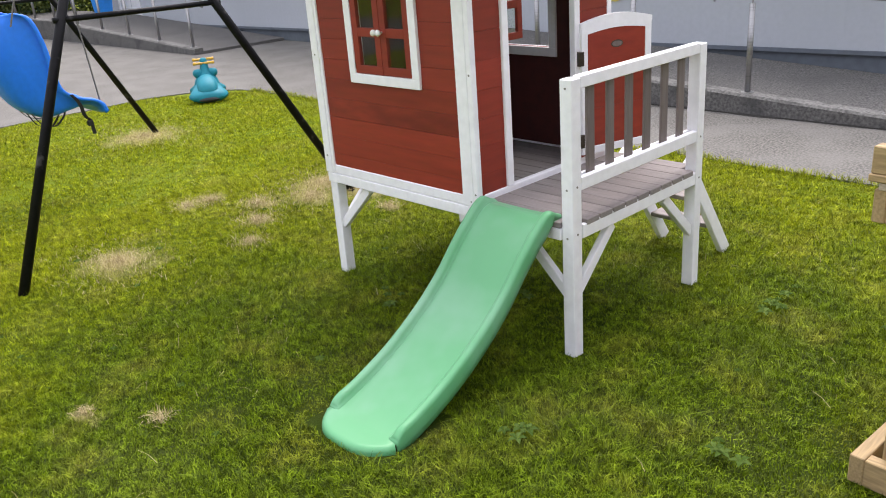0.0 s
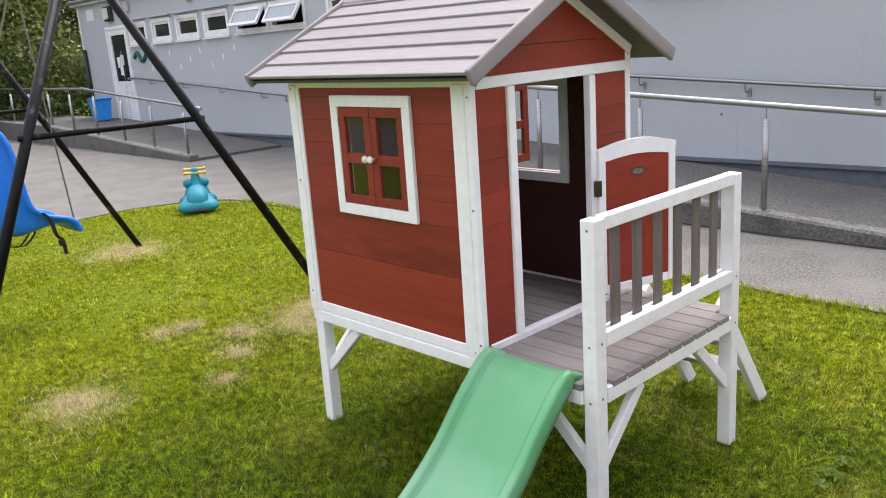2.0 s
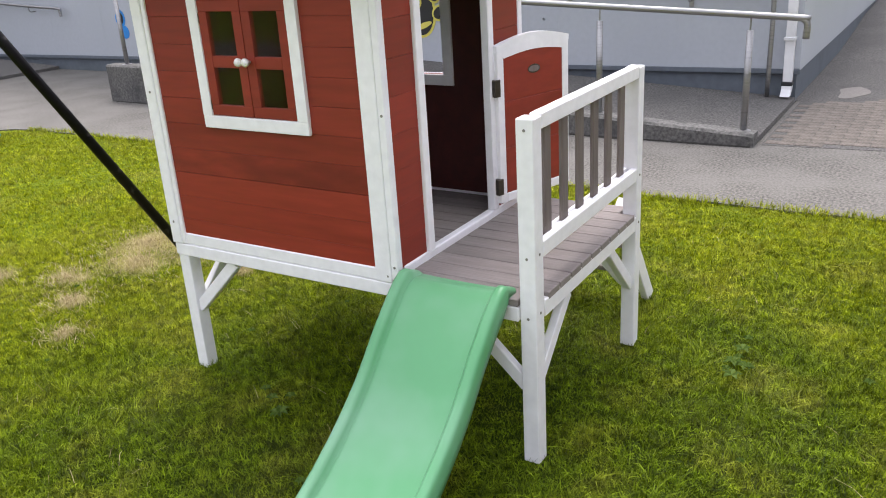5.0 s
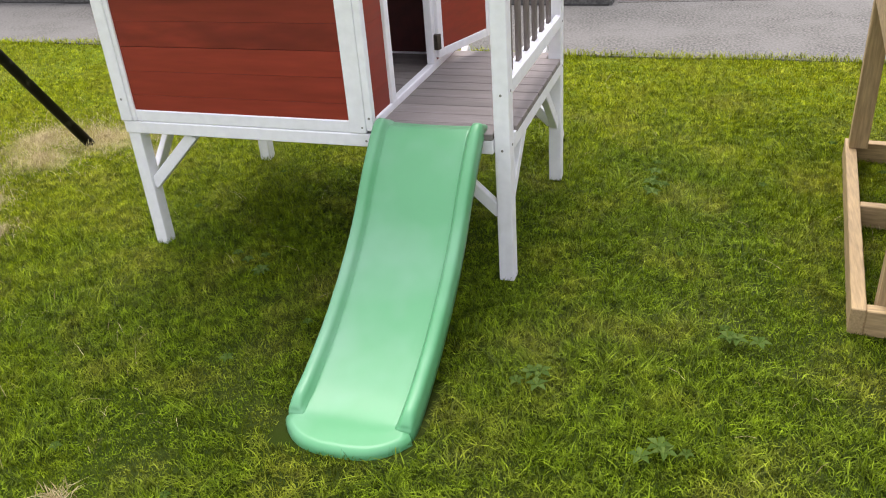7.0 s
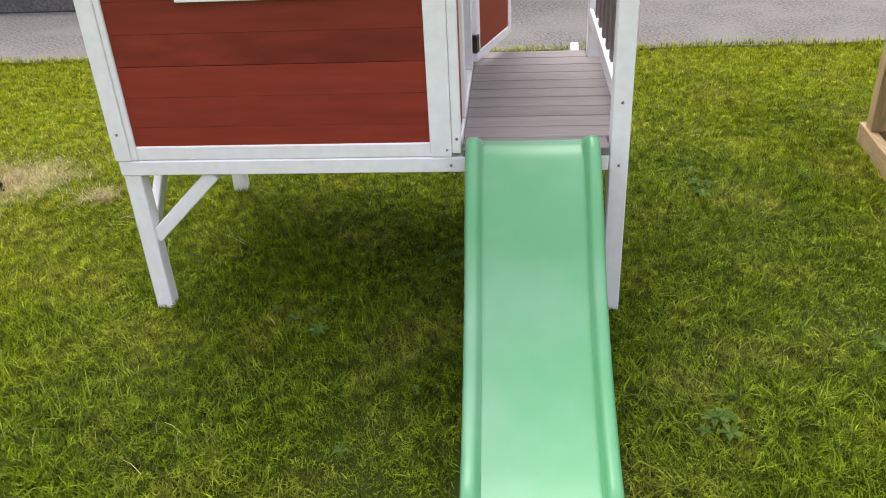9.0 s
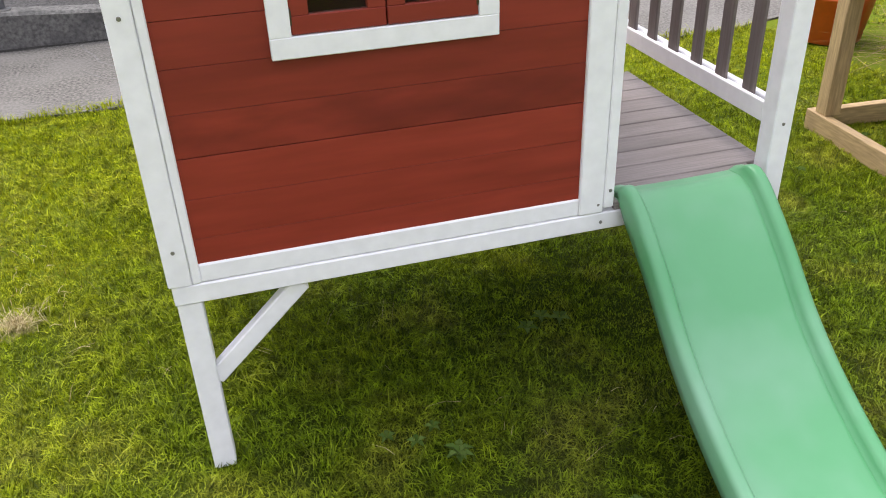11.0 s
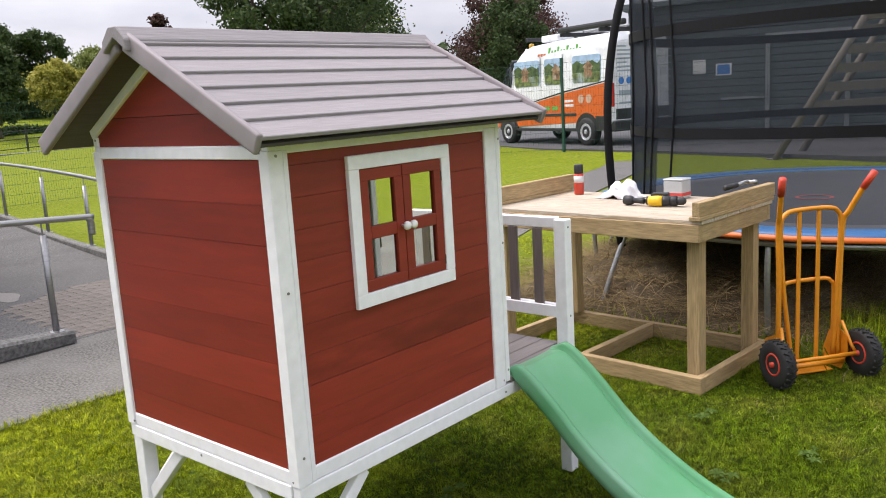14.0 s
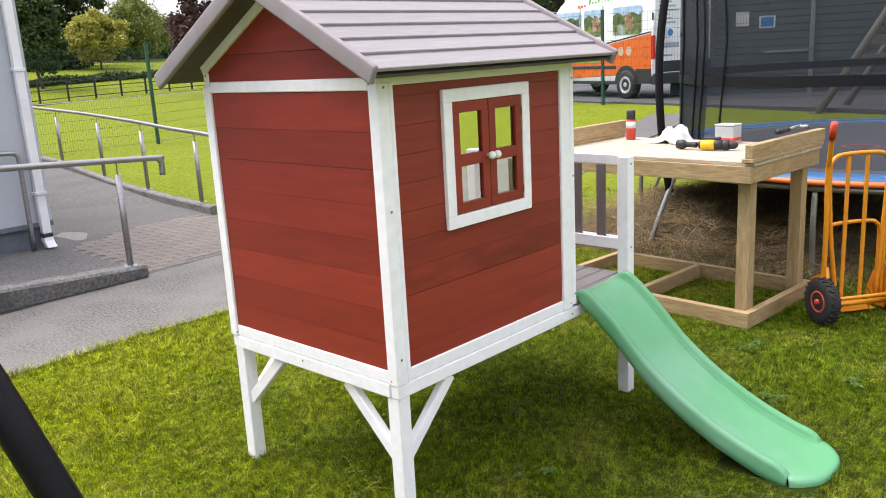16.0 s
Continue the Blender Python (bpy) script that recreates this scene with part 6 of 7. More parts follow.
# ---- orange tub of rubbish ----
ob_at = Vector((3.76, 2.47, 0))
otub = thing("tub", "orange plastic tub full of white bags on the grass", "tub")
part("body", lathe([(0.17, 0.0), (0.185, 0.01), (0.225, 0.26), (0.245, 0.27), (0.245, 0.285), (0.222, 0.285), (0.21, 0.2), (0.17, 0.1)], ob_at, 28), orange_tub, otub, "", True)
bg = []
for i in range(13):
    row = []
    for j in range(25):
        a, r = j / 24 * 2 * math.pi, i / 12
        row.append(ob_at + Vector((0.215 * r * math.cos(a), 0.215 * r * math.sin(a), 0.255 + 0.13 * (1 - r * r) * (0.6 + 0.8 * noise.noise((2 * r * math.cos(a), 2 * r * math.sin(a), 7))))))
    bg.append(row)
part("bags", loft(bg), cloth_white, otub, "crumpled white bags", True)

# ---- trampoline ----
TC, TR, TZ = Vector((6.03, 0.03, 0)), 2.14, 0.66
tramp = thing("trampoline", "round trampoline with a blue and orange pad and black net", "trampoline")


def ring_strip(r0, z0, r1, z1, n=72, c=TC):
    return loft([[c + Vector((r0 * math.cos(k * 2 * math.pi / n), r0 * math.sin(k * 2 * math.pi / n), z0)), c + Vector((r1 * math.cos(k * 2 * math.pi / n), r1 * math.sin(k * 2 * math.pi / n), z1))] for k in range(n + 1)])


def ring_section(sec, n=72):
    return loft([[TC + Vector((r * math.cos(k * 2 * math.pi / n), r * math.sin(k * 2 * math.pi / n), z)) for r, z in sec + sec[:1]] for k in range(n + 1)])


part("mat", lathe([(0.01, TZ - 0.004), (1.91, TZ - 0.004), (1.91, TZ), (0.01, TZ)], TC, 64), mat_mesh, tramp, "dark grey woven mat")
part("mark", ring_strip(0.12, TZ + 0.003, 0.15, TZ + 0.003, 40, TC + Vector((-0.29, 0.22, 0))), mat("faded_red", (0.3, 0.07, 0.06), 0.7, 0.1, 20), tramp)
part("pad", ring_section([(1.88, TZ + 0.005), (1.90, TZ + 0.022), (2.06, TZ + 0.030), (2.16, TZ + 0.02), (2.165, TZ - 0.012), (1.90, TZ + 0.003)]), pad_blue, tramp, "blue padded edge", True)
part("pad_edge", ring_section([(2.167, TZ + 0.012), (2.185, TZ + 0.0), (2.187, TZ - 0.022), (2.178, TZ - 0.024), (2.168, TZ - 0.014)]), pad_orange, tramp, "orange pad skirt", True)
part("rim_tube", tube([TC + Vector((TR * math.cos(a), TR * math.sin(a), TZ - 0.05)) for a in np.linspace(0, 2 * math.pi, 49)], 0.022, 8), galv, tramp, "", True)
for k in range(6):
    a = radians(147.4 + 60 * k)
    d = Vector((math.cos(a), math.sin(a), 0))
    s = Vector((-d.y, d.x, 0))
    if k < 4:
        part("pole", tube(smooth_path([TC + d * 2.17 + Vector((0, 0, 0.45)), TC + d * 2.25 + Vector((0, 0, 1.0)), TC + d * 2.26 + Vector((0, 0, 1.6)), TC + d * 2.16 + Vector((0, 0, 2.2)), TC + d * 1.92 + Vector((0, 0, 2.85))], 5), 0.03, 12), foam_black, tramp, "foam-covered net pole", True)
    for off in (-0.33, 0.33):
        b2 = radians(147.8 + 60 * k) + (0.0 if off < 0 else 0.58)
        e = Vector((math.cos(b2), math.sin(b2), 0))
        foot = 2.38 if off < 0 else 2.14
        part("leg", tube(smooth_path([TC + e * 2.12 + Vector((0, 0, TZ - 0.06)), TC + e * (0.6 * 2.13 + 0.4 * foot) + Vector((0, 0, 0.35)), TC + e * (foot - 0.03) + Vector((0, 0, 0.05)), TC + e * foot], 4), 0.02, 10), galv, tramp, "", True)
part("net", ring_strip(1.80, TZ + 0.03, 1.80, 2.75), net_black, tramp, "black safety net", True)
for z0, z1 in ((1.25, 1.325), (2.00, 2.08), (2.68, 2.75)):
    part("net_band", ring_strip(1.808, z0, 1.808, z1), foam_black, tramp, "", True)
for a in (126, 137, 141, 150):
    p0 = TC + Vector((1.812 * math.cos(radians(a)), 1.812 * math.sin(radians(a)), 0))
    p1 = TC + Vector((1.812 * math.cos(radians(a + 3)), 1.812 * math.sin(radians(a + 3)), 0))
    part("cord", tube([p0 + Vector((0, 0, TZ + 0.04)), p1 + Vector((0, 0, 1.6)), p0 + Vector((0, 0, 2.72))], 0.009, 6), foam_black, tramp)
# the loose entrance flap of the net
fl = []
for i in range(9):
    z = TZ + 0.03 + i * 0.26
    fl.append([TC + Vector(((1.79 - 0.02 * (j % 2)) * math.cos(radians(115 + j * 4.6 + 2 * math.sin(i * 0.5))), (1.79 - 0.03 * (j % 2)) * math.sin(radians(115 + j * 4.6 + 2 * math.sin(i * 0.5))), z)) for j in range(7)])
part("entrance_flap", loft(fl), net_mat("folded_net", 0.80), tramp, "folded net at the entrance", True)

# ---- timber climbing frame beyond the trampoline ----
climb = thing("climbing_frame", "weathered timber climbing frame with plank steps", "climbing frame")
cr = Vector((0.63, -0.78, 0))
c0 = Vector((14.1, 3.42, 0.13))
lean_v = cr * 1.85 + Vector((0, 0, 2.95))
depth = Vector((0.75, 0.6, 0)) * 0.5
for off in (Vector((0, 0, 0)), cr * 0.62 + depth):
    part("rail", tube([c0 + off, c0 + off + lean_v * 1.1], 0.065, 12), old_timber, climb, "", True)
for k in range(8):
    p = c0 + lean_v * (0.33 + 0.11 * k) + cr * 0.05
    part("step", beam(p, p + cr * 2.4 + depth, 0.05, 0.17, 0.006), old_timber, climb)
part("foot", beam(c0 - cr * 0.1, c0 + cr * 0.75 + depth, 0.14, 0.14, 0.01), old_timber, climb)
b0 = c0 + cr * 2.6
part("strut", tube([b0, b0 + cr * 0.7 + Vector((0, 0, 2.2))], 0.05, 12), old_timber, climb, "", True)
part("disc_seat", lathe([(0.02, 0), (0.24, 0.02), (0.26, 0.06), (0.2, 0.1), (0.02, 0.11)], b0 + cr * -0.35 + Vector((0, 0, 0.32)), 20), mat("mint_plastic", (0.08, 0.3, 0.25), 0.4, 0.05, 20), climb, "", True)
part("seat_rope", tube([b0 + cr * -0.35 + Vector((0, 0, 0.42)), b0 + cr * -0.35 + Vector((0, 0, 2.6))], 0.012, 6), rope_grey, climb)
part("crossbeam", beam(c0 + lean_v * 0.85, c0 + lean_v * 0.85 + cr * 4.0, 0.12, 0.14, 0.01), old_timber, climb)

# ---- slatted store behind the fence ----
shed = thing("store_shed", "dark slatted store shed with two notices", "shed")
sa, sb2 = Vector((17.9, 8.3, 0.2)), Vector((21.2, -3.5, 0.25))
sm_ = frame_to(sa, Vector((sb2.x, sb2.y, sa.z)))
SL = (sb2 - sa).length
part("wall", box(0, SL, 0.06, 0.16, -0.3, 3.3, 0, m=sm_), shed_dark, shed, "dark green-grey wall")
for k in range(20):
    part("slat", box(0.0, SL, -0.012, 0.058, 0.0 + k * 0.165, 0.15 + k * 0.165, 0.008, m=sm_), shed_dark, shed)
part("roof", box(-0.2, SL + 0.2, -0.3, 3.0, 3.302, 3.42, 0.01, m=sm_), shed_dark, shed)
for u0 in (3.2, 4.9):
    part("post", box(u0, u0 + 0.10, -0.07, -0.013, 0, 2.4, 0.006, m=sm_), galv, shed)
part("lintel", box(3.2, 5.0, -0.07, -0.013, 2.401, 2.48, 0.006, m=sm_), galv, shed)
part("rail", box(2.2, 3.19, -0.06, -0.013, 1.0, 1.06, 0.006, m=sm_), galv, shed)
part("notice", box(1.55, 1.85, -0.02, -0.013, 1.65, 1.98, 0, m=sm_), paper, shed, "white paper notice")
part("notice", box(2.08, 2.44, -0.02, -0.013, 1.58, 1.86, 0, m=sm_), paper, shed)
part("notice", box(2.12, 2.40, -0.026, -0.0205, 1.61, 1.83, 0, m=sm_), sign_blue, shed, "blue notice")

# ---- delivery van ----
VM = Matrix(((0.34, 0.94, 0, 16.45), (0.94, -0.34, 0, 8.0), (0, 0, 1, 0.25), (0, 0, 0, 1)))     # x: forward, y: away from the visible side
van = thing("van", "white and orange delivery van with printed pictures", "van")


def vbox(name, x0, x1, y0, y1, z0, z1, m, bev=0.01, parent=None, label="", seg=1):
    return part(name, box(x0, x1, y0, y1, z0, z1, bev, seg, m=VM), m, parent or van, label)


def vprism(name, poly, y0, y1, m, bev=0.0, parent=None, label=""):
    b = prism(poly, "y", y0, y1)
    if bev:
        bmesh.ops.bevel(b, geom=b.edges[:], offset=bev, segments=3, affect="EDGES")
    bmesh.ops.transform(b, matrix=VM, verts=b.verts)
    bmesh.ops.recalc_face_normals(b, faces=b.faces[:])
    return part(name, b, m, parent or van, label)


# one skin over cross sections: height of the roof, half width at the sill and at the shoulder of the roof
body_rows = []
for x, zb, zw, zt, inset in ((0.0, 0.45, 1.5, 2.50, 0.10), (0.05, 0.42, 1.5, 2.62, 0.06), (0.30, 0.42, 1.5, 2.70, 0.04), (2.0, 0.42, 1.5, 2.68, 0.04), (3.4, 0.42, 1.45, 2.62, 0.05), (3.8, 0.42, 1.42, 2.52, 0.07), (4.25, 0.42, 1.36, 2.22, 0.12), (4.85, 0.42, 1.2, 1.45, 0.16), (5.4, 0.42, 0.95, 1.20, 0.12), (5.58, 0.45, 0.8, 0.95, 0.16), (5.62, 0.5, 0.65, 0.75, 0.25)):
    half = [(0.02 + inset * 0.3, zb), (0.0, zb + 0.12), (0.0, zw), (inset * 0.9, zw + (zt - zw) * 0.72), (inset * 1.2 + 0.03, zw + (zt - zw) * 0.90), (inset + 0.16, zt - 0.012), (0.62, zt + 0.015)]
    body_rows.append([VM @ Vector((x, y, z)) for y, z in half] + [VM @ Vector((x, 2.0 - y, z)) for y, z in reversed(half)])
bb = loft(body_rows)
bb.faces.new([bb.verts.new(p) for p in body_rows[0]])
bb.faces.new([bb.verts.new(p) for p in body_rows[-1]])
bmesh.ops.recalc_face_normals(bb, faces=bb.faces[:])
part("body", bb, van_white, van, "white bodywork", True)
vprism("side_stripe", [(0.06, 0.62), (4.9, 0.45), (4.9, 0.93), (3.3, 1.08), (1.8, 1.32), (0.06, 1.55)], -0.006, 0.02, van_orange, label="orange side panel")
vprism("side_line", [(0.06, 1.57), (1.8, 1.34), (3.3, 1.10), (4.9, 0.95), (4.9, 0.98), (3.3, 1.13), (1.8, 1.38), (0.06, 1.60)], -0.005, 0.02, dark_trim)
vbox("sill", 0.05, 0.62, -0.012, 0.1, 0.38, 0.74, dark_trim)
vbox("sill", 1.30, 3.92, -0.010, 0.1, 0.36, 0.44, dark_trim)
vbox("rub_strip", 1.34, 3.9, -0.018, 0.1, 0.74, 0.82, dark_trim)
for y0 in (1.86, 2.80):
    vbox("panel_gap", y0, y0 + 0.012, -0.003, 0.02, 0.9, 2.3, text_grey, 0)
for x0, x1, hut in ((0.40, 1.46, 0.42), (1.90, 2.62, 0.3), (2.86, 4.0, 0.55)):
    rim = []
    for cx, cz, a0 in ((x1 - 0.07, 2.15, 0), (x0 + 0.07, 2.15, 90), (x0 + 0.07, 1.62, 180), (x1 - 0.07, 1.62, 270)):
        rim += [(cx + 0.07 * math.cos(radians(a0 + k * 22.5)), cz + 0.07 * math.sin(radians(a0 + k * 22.5))) for k in range(5)]
    w = vprism("side_picture", rim, -0.004, 0.02, print_sky, label="rounded printed picture of a garden under a blue sky")
    vprism("print", [(x0 + 0.004, 1.80), (x0 + 0.004, 1.61), (x0 + 0.07, 1.555), (x1 - 0.07, 1.555), (x1 - 0.004, 1.61), (x1 - 0.004, 1.80)], -0.008, -0.0045, picture_green, 0, w, "printed green lawn")
    vprism("print", [(x0 + 0.004, 1.802), (x1 - 0.004, 1.802), (x1 - 0.004, 2.02), (x1 - 0.2, 2.10), (x1 - 0.4, 2.0), (x0 + 0.3, 2.08), (x0 + 0.1, 2.0), (x0 + 0.004, 2.06)], -0.008, -0.0045, print_trees, 0, w, "printed trees")
    hw = 0.15
    hc = x0 + (x1 - x0) * hut
    vprism("print", [(hc - hw, 1.68), (hc + hw, 1.68), (hc + hw, 1.92), (hc + hw + 0.06, 1.92), (hc, 2.08), (hc - hw - 0.06, 1.92), (hc - hw, 1.92)], -0.012, -0.0085, print_house, 0, w, "printed brown hut")
vprism("cab_window", [(4.22, 1.5), (4.72, 1.46), (4.36, 2.06), (4.22, 2.12)], -0.006, 0.06, win_glass)
vprism("windscreen", [(4.88, 1.48), (4.92, 1.50), (4.32, 2.3), (4.27, 2.28)], 0.15, 1.85, win_glass)
# the web address over the pictures, too small to be told: slanting strokes
for k in range(11):
    x, h = 2.50 - k * 0.125, 0.13 + 0.08 * ((k * 5) % 3 == 0)
    vprism("lettering", [(x, 2.30), (x - 0.075, 2.30), (x - 0.095, 2.30 + h), (x - 0.03, 2.30 + h)], 0.045, 0.075, text_green, 0)
for k in range(3):
    vbox("lettering", 2.60 + k * 0.13, 2.69 + k * 0.13, 0.040, 0.075, 2.30, 2.37, pad_orange, 0)
for k in range(4):
    vbox("lettering", 2.1 + k * 0.32, 2.34 + k * 0.32, -0.010, 0.02, 0.90, 1.0, text_green, 0)
silver_paint = mat("silver_paint", (0.50, 0.51, 0.53), 0.35, 0.08, 20, metal=0.3)
badge_peach = mat("badge_peach", (0.55, 0.36, 0.26), 0.5, 0.05, 10)
for k in range(2):
    part("badge", lathe([(0.11, 0), (0.11, 0.006)], n=20, m=VM @ pose(0.85 + 0.30 * k, -0.007, 1.16, 90)), badge_peach, van)
    vbox("lettering", 1.45, 1.8, -0.010, 0.02, 0.98 + 0.11 * k, 1.04 + 0.11 * k, van_white, 0)
# rear doors
vbox("rear_door", -0.012, 0.02, 0.06, 0.99, 0.55, 2.45, van_white, 0.006)
vbox("rear_door", -0.012, 0.02, 1.01, 1.94, 0.55, 2.45, van_white, 0.006)
vbox("rear_bumper", -0.10, 0.1, 0.0, 2.0, 0.36, 0.62, dark_trim, 0.03, label="black bumper")
vbox("rear_panel", -0.016, 0.0, 0.1, 1.9, 0.63, 0.9, dark_trim, 0.01)
vbox("tail_light", -0.03, 0.06, -0.012, 0.06, 0.95, 1.5, mat("tail_red", (0.45, 0.02, 0.015), 0.2, 0.05, 10), 0.01, label="red tail light")
for k in range(7):
    vbox("lettering", -0.016, 0.0, 0.16, 0.46 + 0.11 * ((k * 5) % 4), 2.33 - k * 0.095, 2.37 - k * 0.095, text_grey, 0)
for k in range(2):
    part("badge", lathe([(0.085, 0), (0.085, 0.006)], n=20, m=VM @ pose(-0.012, 0.28 + 0.24 * k, 1.55, 0, -90)), sign_blue, van)
vbox("lettering", -0.016, 0.0, 0.2, 0.8, 1.20, 1.32, text_grey, 0)
vbox("lettering", -0.016, 0.0, 0.2, 0.6, 1.0, 1.05, text_grey, 0)
vbox("door_handle", -0.045, -0.012, 0.82, 0.95, 1.45, 1.52, dark_trim, 0.01)
vbox("hinge", -0.03, 0.03, -0.014, 0.0, 1.85, 2.02, dark_trim, 0.005)
for x in (0.95, 4.35):
    for y in (-0.040, 1.75):
        w = part("wheel", lathe([(0.2, 0.0), (0.31, -0.02), (0.35, 0.03), (0.35, 0.2), (0.31, 0.24), (0.2, 0.22)], n=28, m=VM @ pose(x, y, 0.35, -90)), rubber, van, "", True)
        part("rim", lathe([(0.001, -0.03), (0.045, -0.028), (0.06, 0.0), (0.10, 0.012), (0.16, -0.004), (0.19, 0.0), (0.205, -0.012), (0.21, 0.0), (0.21, 0.1), (0.03, 0.1)], n=20, m=VM @ pose(x, y, 0.35, -90)), silver_paint, w)
    arch_lip = [(x + 0.44 * math.cos(math.pi * k / 12), 0.38 + 0.44 * math.sin(math.pi * k / 12)) for k in range(13)] + [(x + 0.37 * math.cos(math.pi * k / 12), 0.38 + 0.37 * math.sin(math.pi * k / 12)) for k in range(12, -1, -1)]
    vprism("wheel_arch", arch_lip, -0.012, 0.03, dark_trim, 0, label="dark wheel arch lip")
    vprism("arch_shadow", [(x + 0.37 * math.cos(math.pi * k / 12), 0.38 + 0.37 * math.sin(math.pi * k / 12)) for k in range(13)], -0.008, 0.02, dark_trim)
for x in (0.5, 2.0, 3.5):
    vbox("rack_bar", x, x + 0.06, 0.1, 1.9, 2.74, 2.84, dark_trim, 0.01)
vbox("rack_tube", -0.1, 2.35, 0.25, 0.42, 2.842, 2.99, dark_trim, 0.05, seg=2)
vbox("ladder", 0.2, 2.2, 1.0, 1.05, 2.842, 2.90, galv, 0.01)
vbox("ladder", 0.2, 2.2, 1.4, 1.45, 2.842, 2.90, galv, 0.01)
vbox("roof_box", 2.45, 3.2, 0.35, 0.9, 2.68, 2.86, van_white, 0.06, seg=3)
part("beacon", lathe([(0.07, 0.0), (0.075, 0.02), (0.06, 0.10), (0.02, 0.12)], n=14, m=VM @ pose(3.55, 0.3, 2.58)), yellow_plastic, van, "amber roof beacon", True)
part("roof_lamp", lathe([(0.05, 0.0), (0.055, 0.02), (0.05, 0.09), (0.01, 0.10)], n=12, m=VM @ pose(3.85, 0.35, 2.48)), van_white, van, "", True)
yard = slab("road", [(15.9, 9.6), (15.55, 8.0), (15.18, 6.5), (14.42, 3.81), (13.7, 1.13), (12.9, -3.0), (11.9, -8.0), (40, -8), (60, 30), (30, 30), (19.5, 17.0)], -0.3, 0.262, asphalt, "dark asphalt road behind the fence", "road")

# ---- fences ----


def mesh_fence(name, pts, height, label, spacing=0.05, posts=2.5, dark=fence_green):
    """Green posts with a welded wire panel between them."""
    fc = thing(name, label, "fence")
    vs, fs = [], []

    def wire(p, q, r):
        d = (q - p).normalized()
        s = Vector((-d.y, d.x, 0)) if abs(d.z) < 0.5 else Vector((1, 0, 0))
        u = d.cross(s).normalized()
        n0 = len(vs)
        for e in (p, q):
            for k in range(3):
                a = k * 2 * math.pi / 3
                vs.append(e + s.normalized() * math.cos(a) * r + u * math.sin(a) * r)
        for k in range(3):
            fs.append((n0 + k, n0 + (k + 1) % 3, n0 + 3 + (k + 1) % 3, n0 + 3 + k))
    for p, q in zip(pts, pts[1:]):
        p, q = Vector((*p, rise(*p))), Vector((*q, rise(*q)))
        n = int((q - p).length / spacing)
        for k in range(n):
            b = p.lerp(q, k / n)
            wire(b, b + Vector((0, 0, height - 0.03)), 0.0022)
        for z in np.arange(0.05, height, 0.2):
            wire(p + Vector((0, 0, z)), q + Vector((0, 0, z)), 0.0032)
        m = max(1, round((q - p).length / posts))
        for k in range(m):
            b = p.lerp(q, k / m)
            post = part("post", box(b.x - 0.03, b.x + 0.03, b.y - 0.03, b.y + 0.03, b.z - 0.1, b.z + height + 0.04, 0.004), dark, fc)
            part("cap", box(b.x - 0.034, b.x + 0.034, b.y - 0.034, b.y + 0.034, b.z + height + 0.0405, b.z + height + 0.055, 0.003), dark, post)
    wm = new("wire_panel", numpy_mesh("wires", np.array([tuple(v) for v in vs]), np.array(fs), dark))
    wm.parent = fc
    wm["kind"] = "stuff"
    return fc


mesh_fence("mesh_fence", [(1.3, 15.3), (7.5, 15.15), (12.6, 15.0)], 2.1, "dark green welded mesh fence round the lawn", posts=6.2)
mesh_fence("mesh_fence", [(12.6, 15.0), (15.45, 8.75), (18.2, 1.2), (19.6, -4.0)], 2.1, "dark green welded mesh fence by the road", 0.06, 7.0)
mesh_fence("mesh_fence", [(-19.4, -6.0), (-18.9, 4.0), (-17.9, 9.0)], 2.1, "green welded mesh fence beside the yard", 0.06, 2.6)
park = thing("park_railing", "low black iron park railing", "railing")
for k in range(34):
    b = Vector((2 + k * 1.5, 39.5 + 0.10 * (k * 1.5), 0))
    b.z = rise(b.x, b.y)
    part("post", box(b.x - 0.04, b.x + 0.04, b.y - 0.04, b.y + 0.04, b.z - 0.1, b.z + 1.1, 0), iron_black, park)
for z in (0.15, 0.6, 1.0):
    part("rail", tube([(2, 39.5, z), (8, 40.1, z), (16, 40.9, z + 0.22), (17, 41, z + 0.25), (51.5, 44.45, z + 0.66)], 0.025, 6), iron_black, park)
slab("road_park", [(-10, 36.3), (14, 38.2), (60, 42.8), (60, 44.0), (14, 39.2), (-10, 37.2)], -0.3, 0.24, concrete, "pale park road behind the railing", "road")
far_road = slab("road_far", [(-30, 63), (-10, 64), (10, 65), (30, 66), (60, 67.5), (100, 69.5), (100, 72), (60, 70), (30, 68.5), (10, 67.5), (-10, 66.5), (-30, 65.5)], -0.3, 0.27, concrete, "far pale road under the trees", "road")
for v in far_road.data.vertices:
    if v.co.z > 0:
        v.co.z = rise(v.co.x, v.co.y) + 0.06


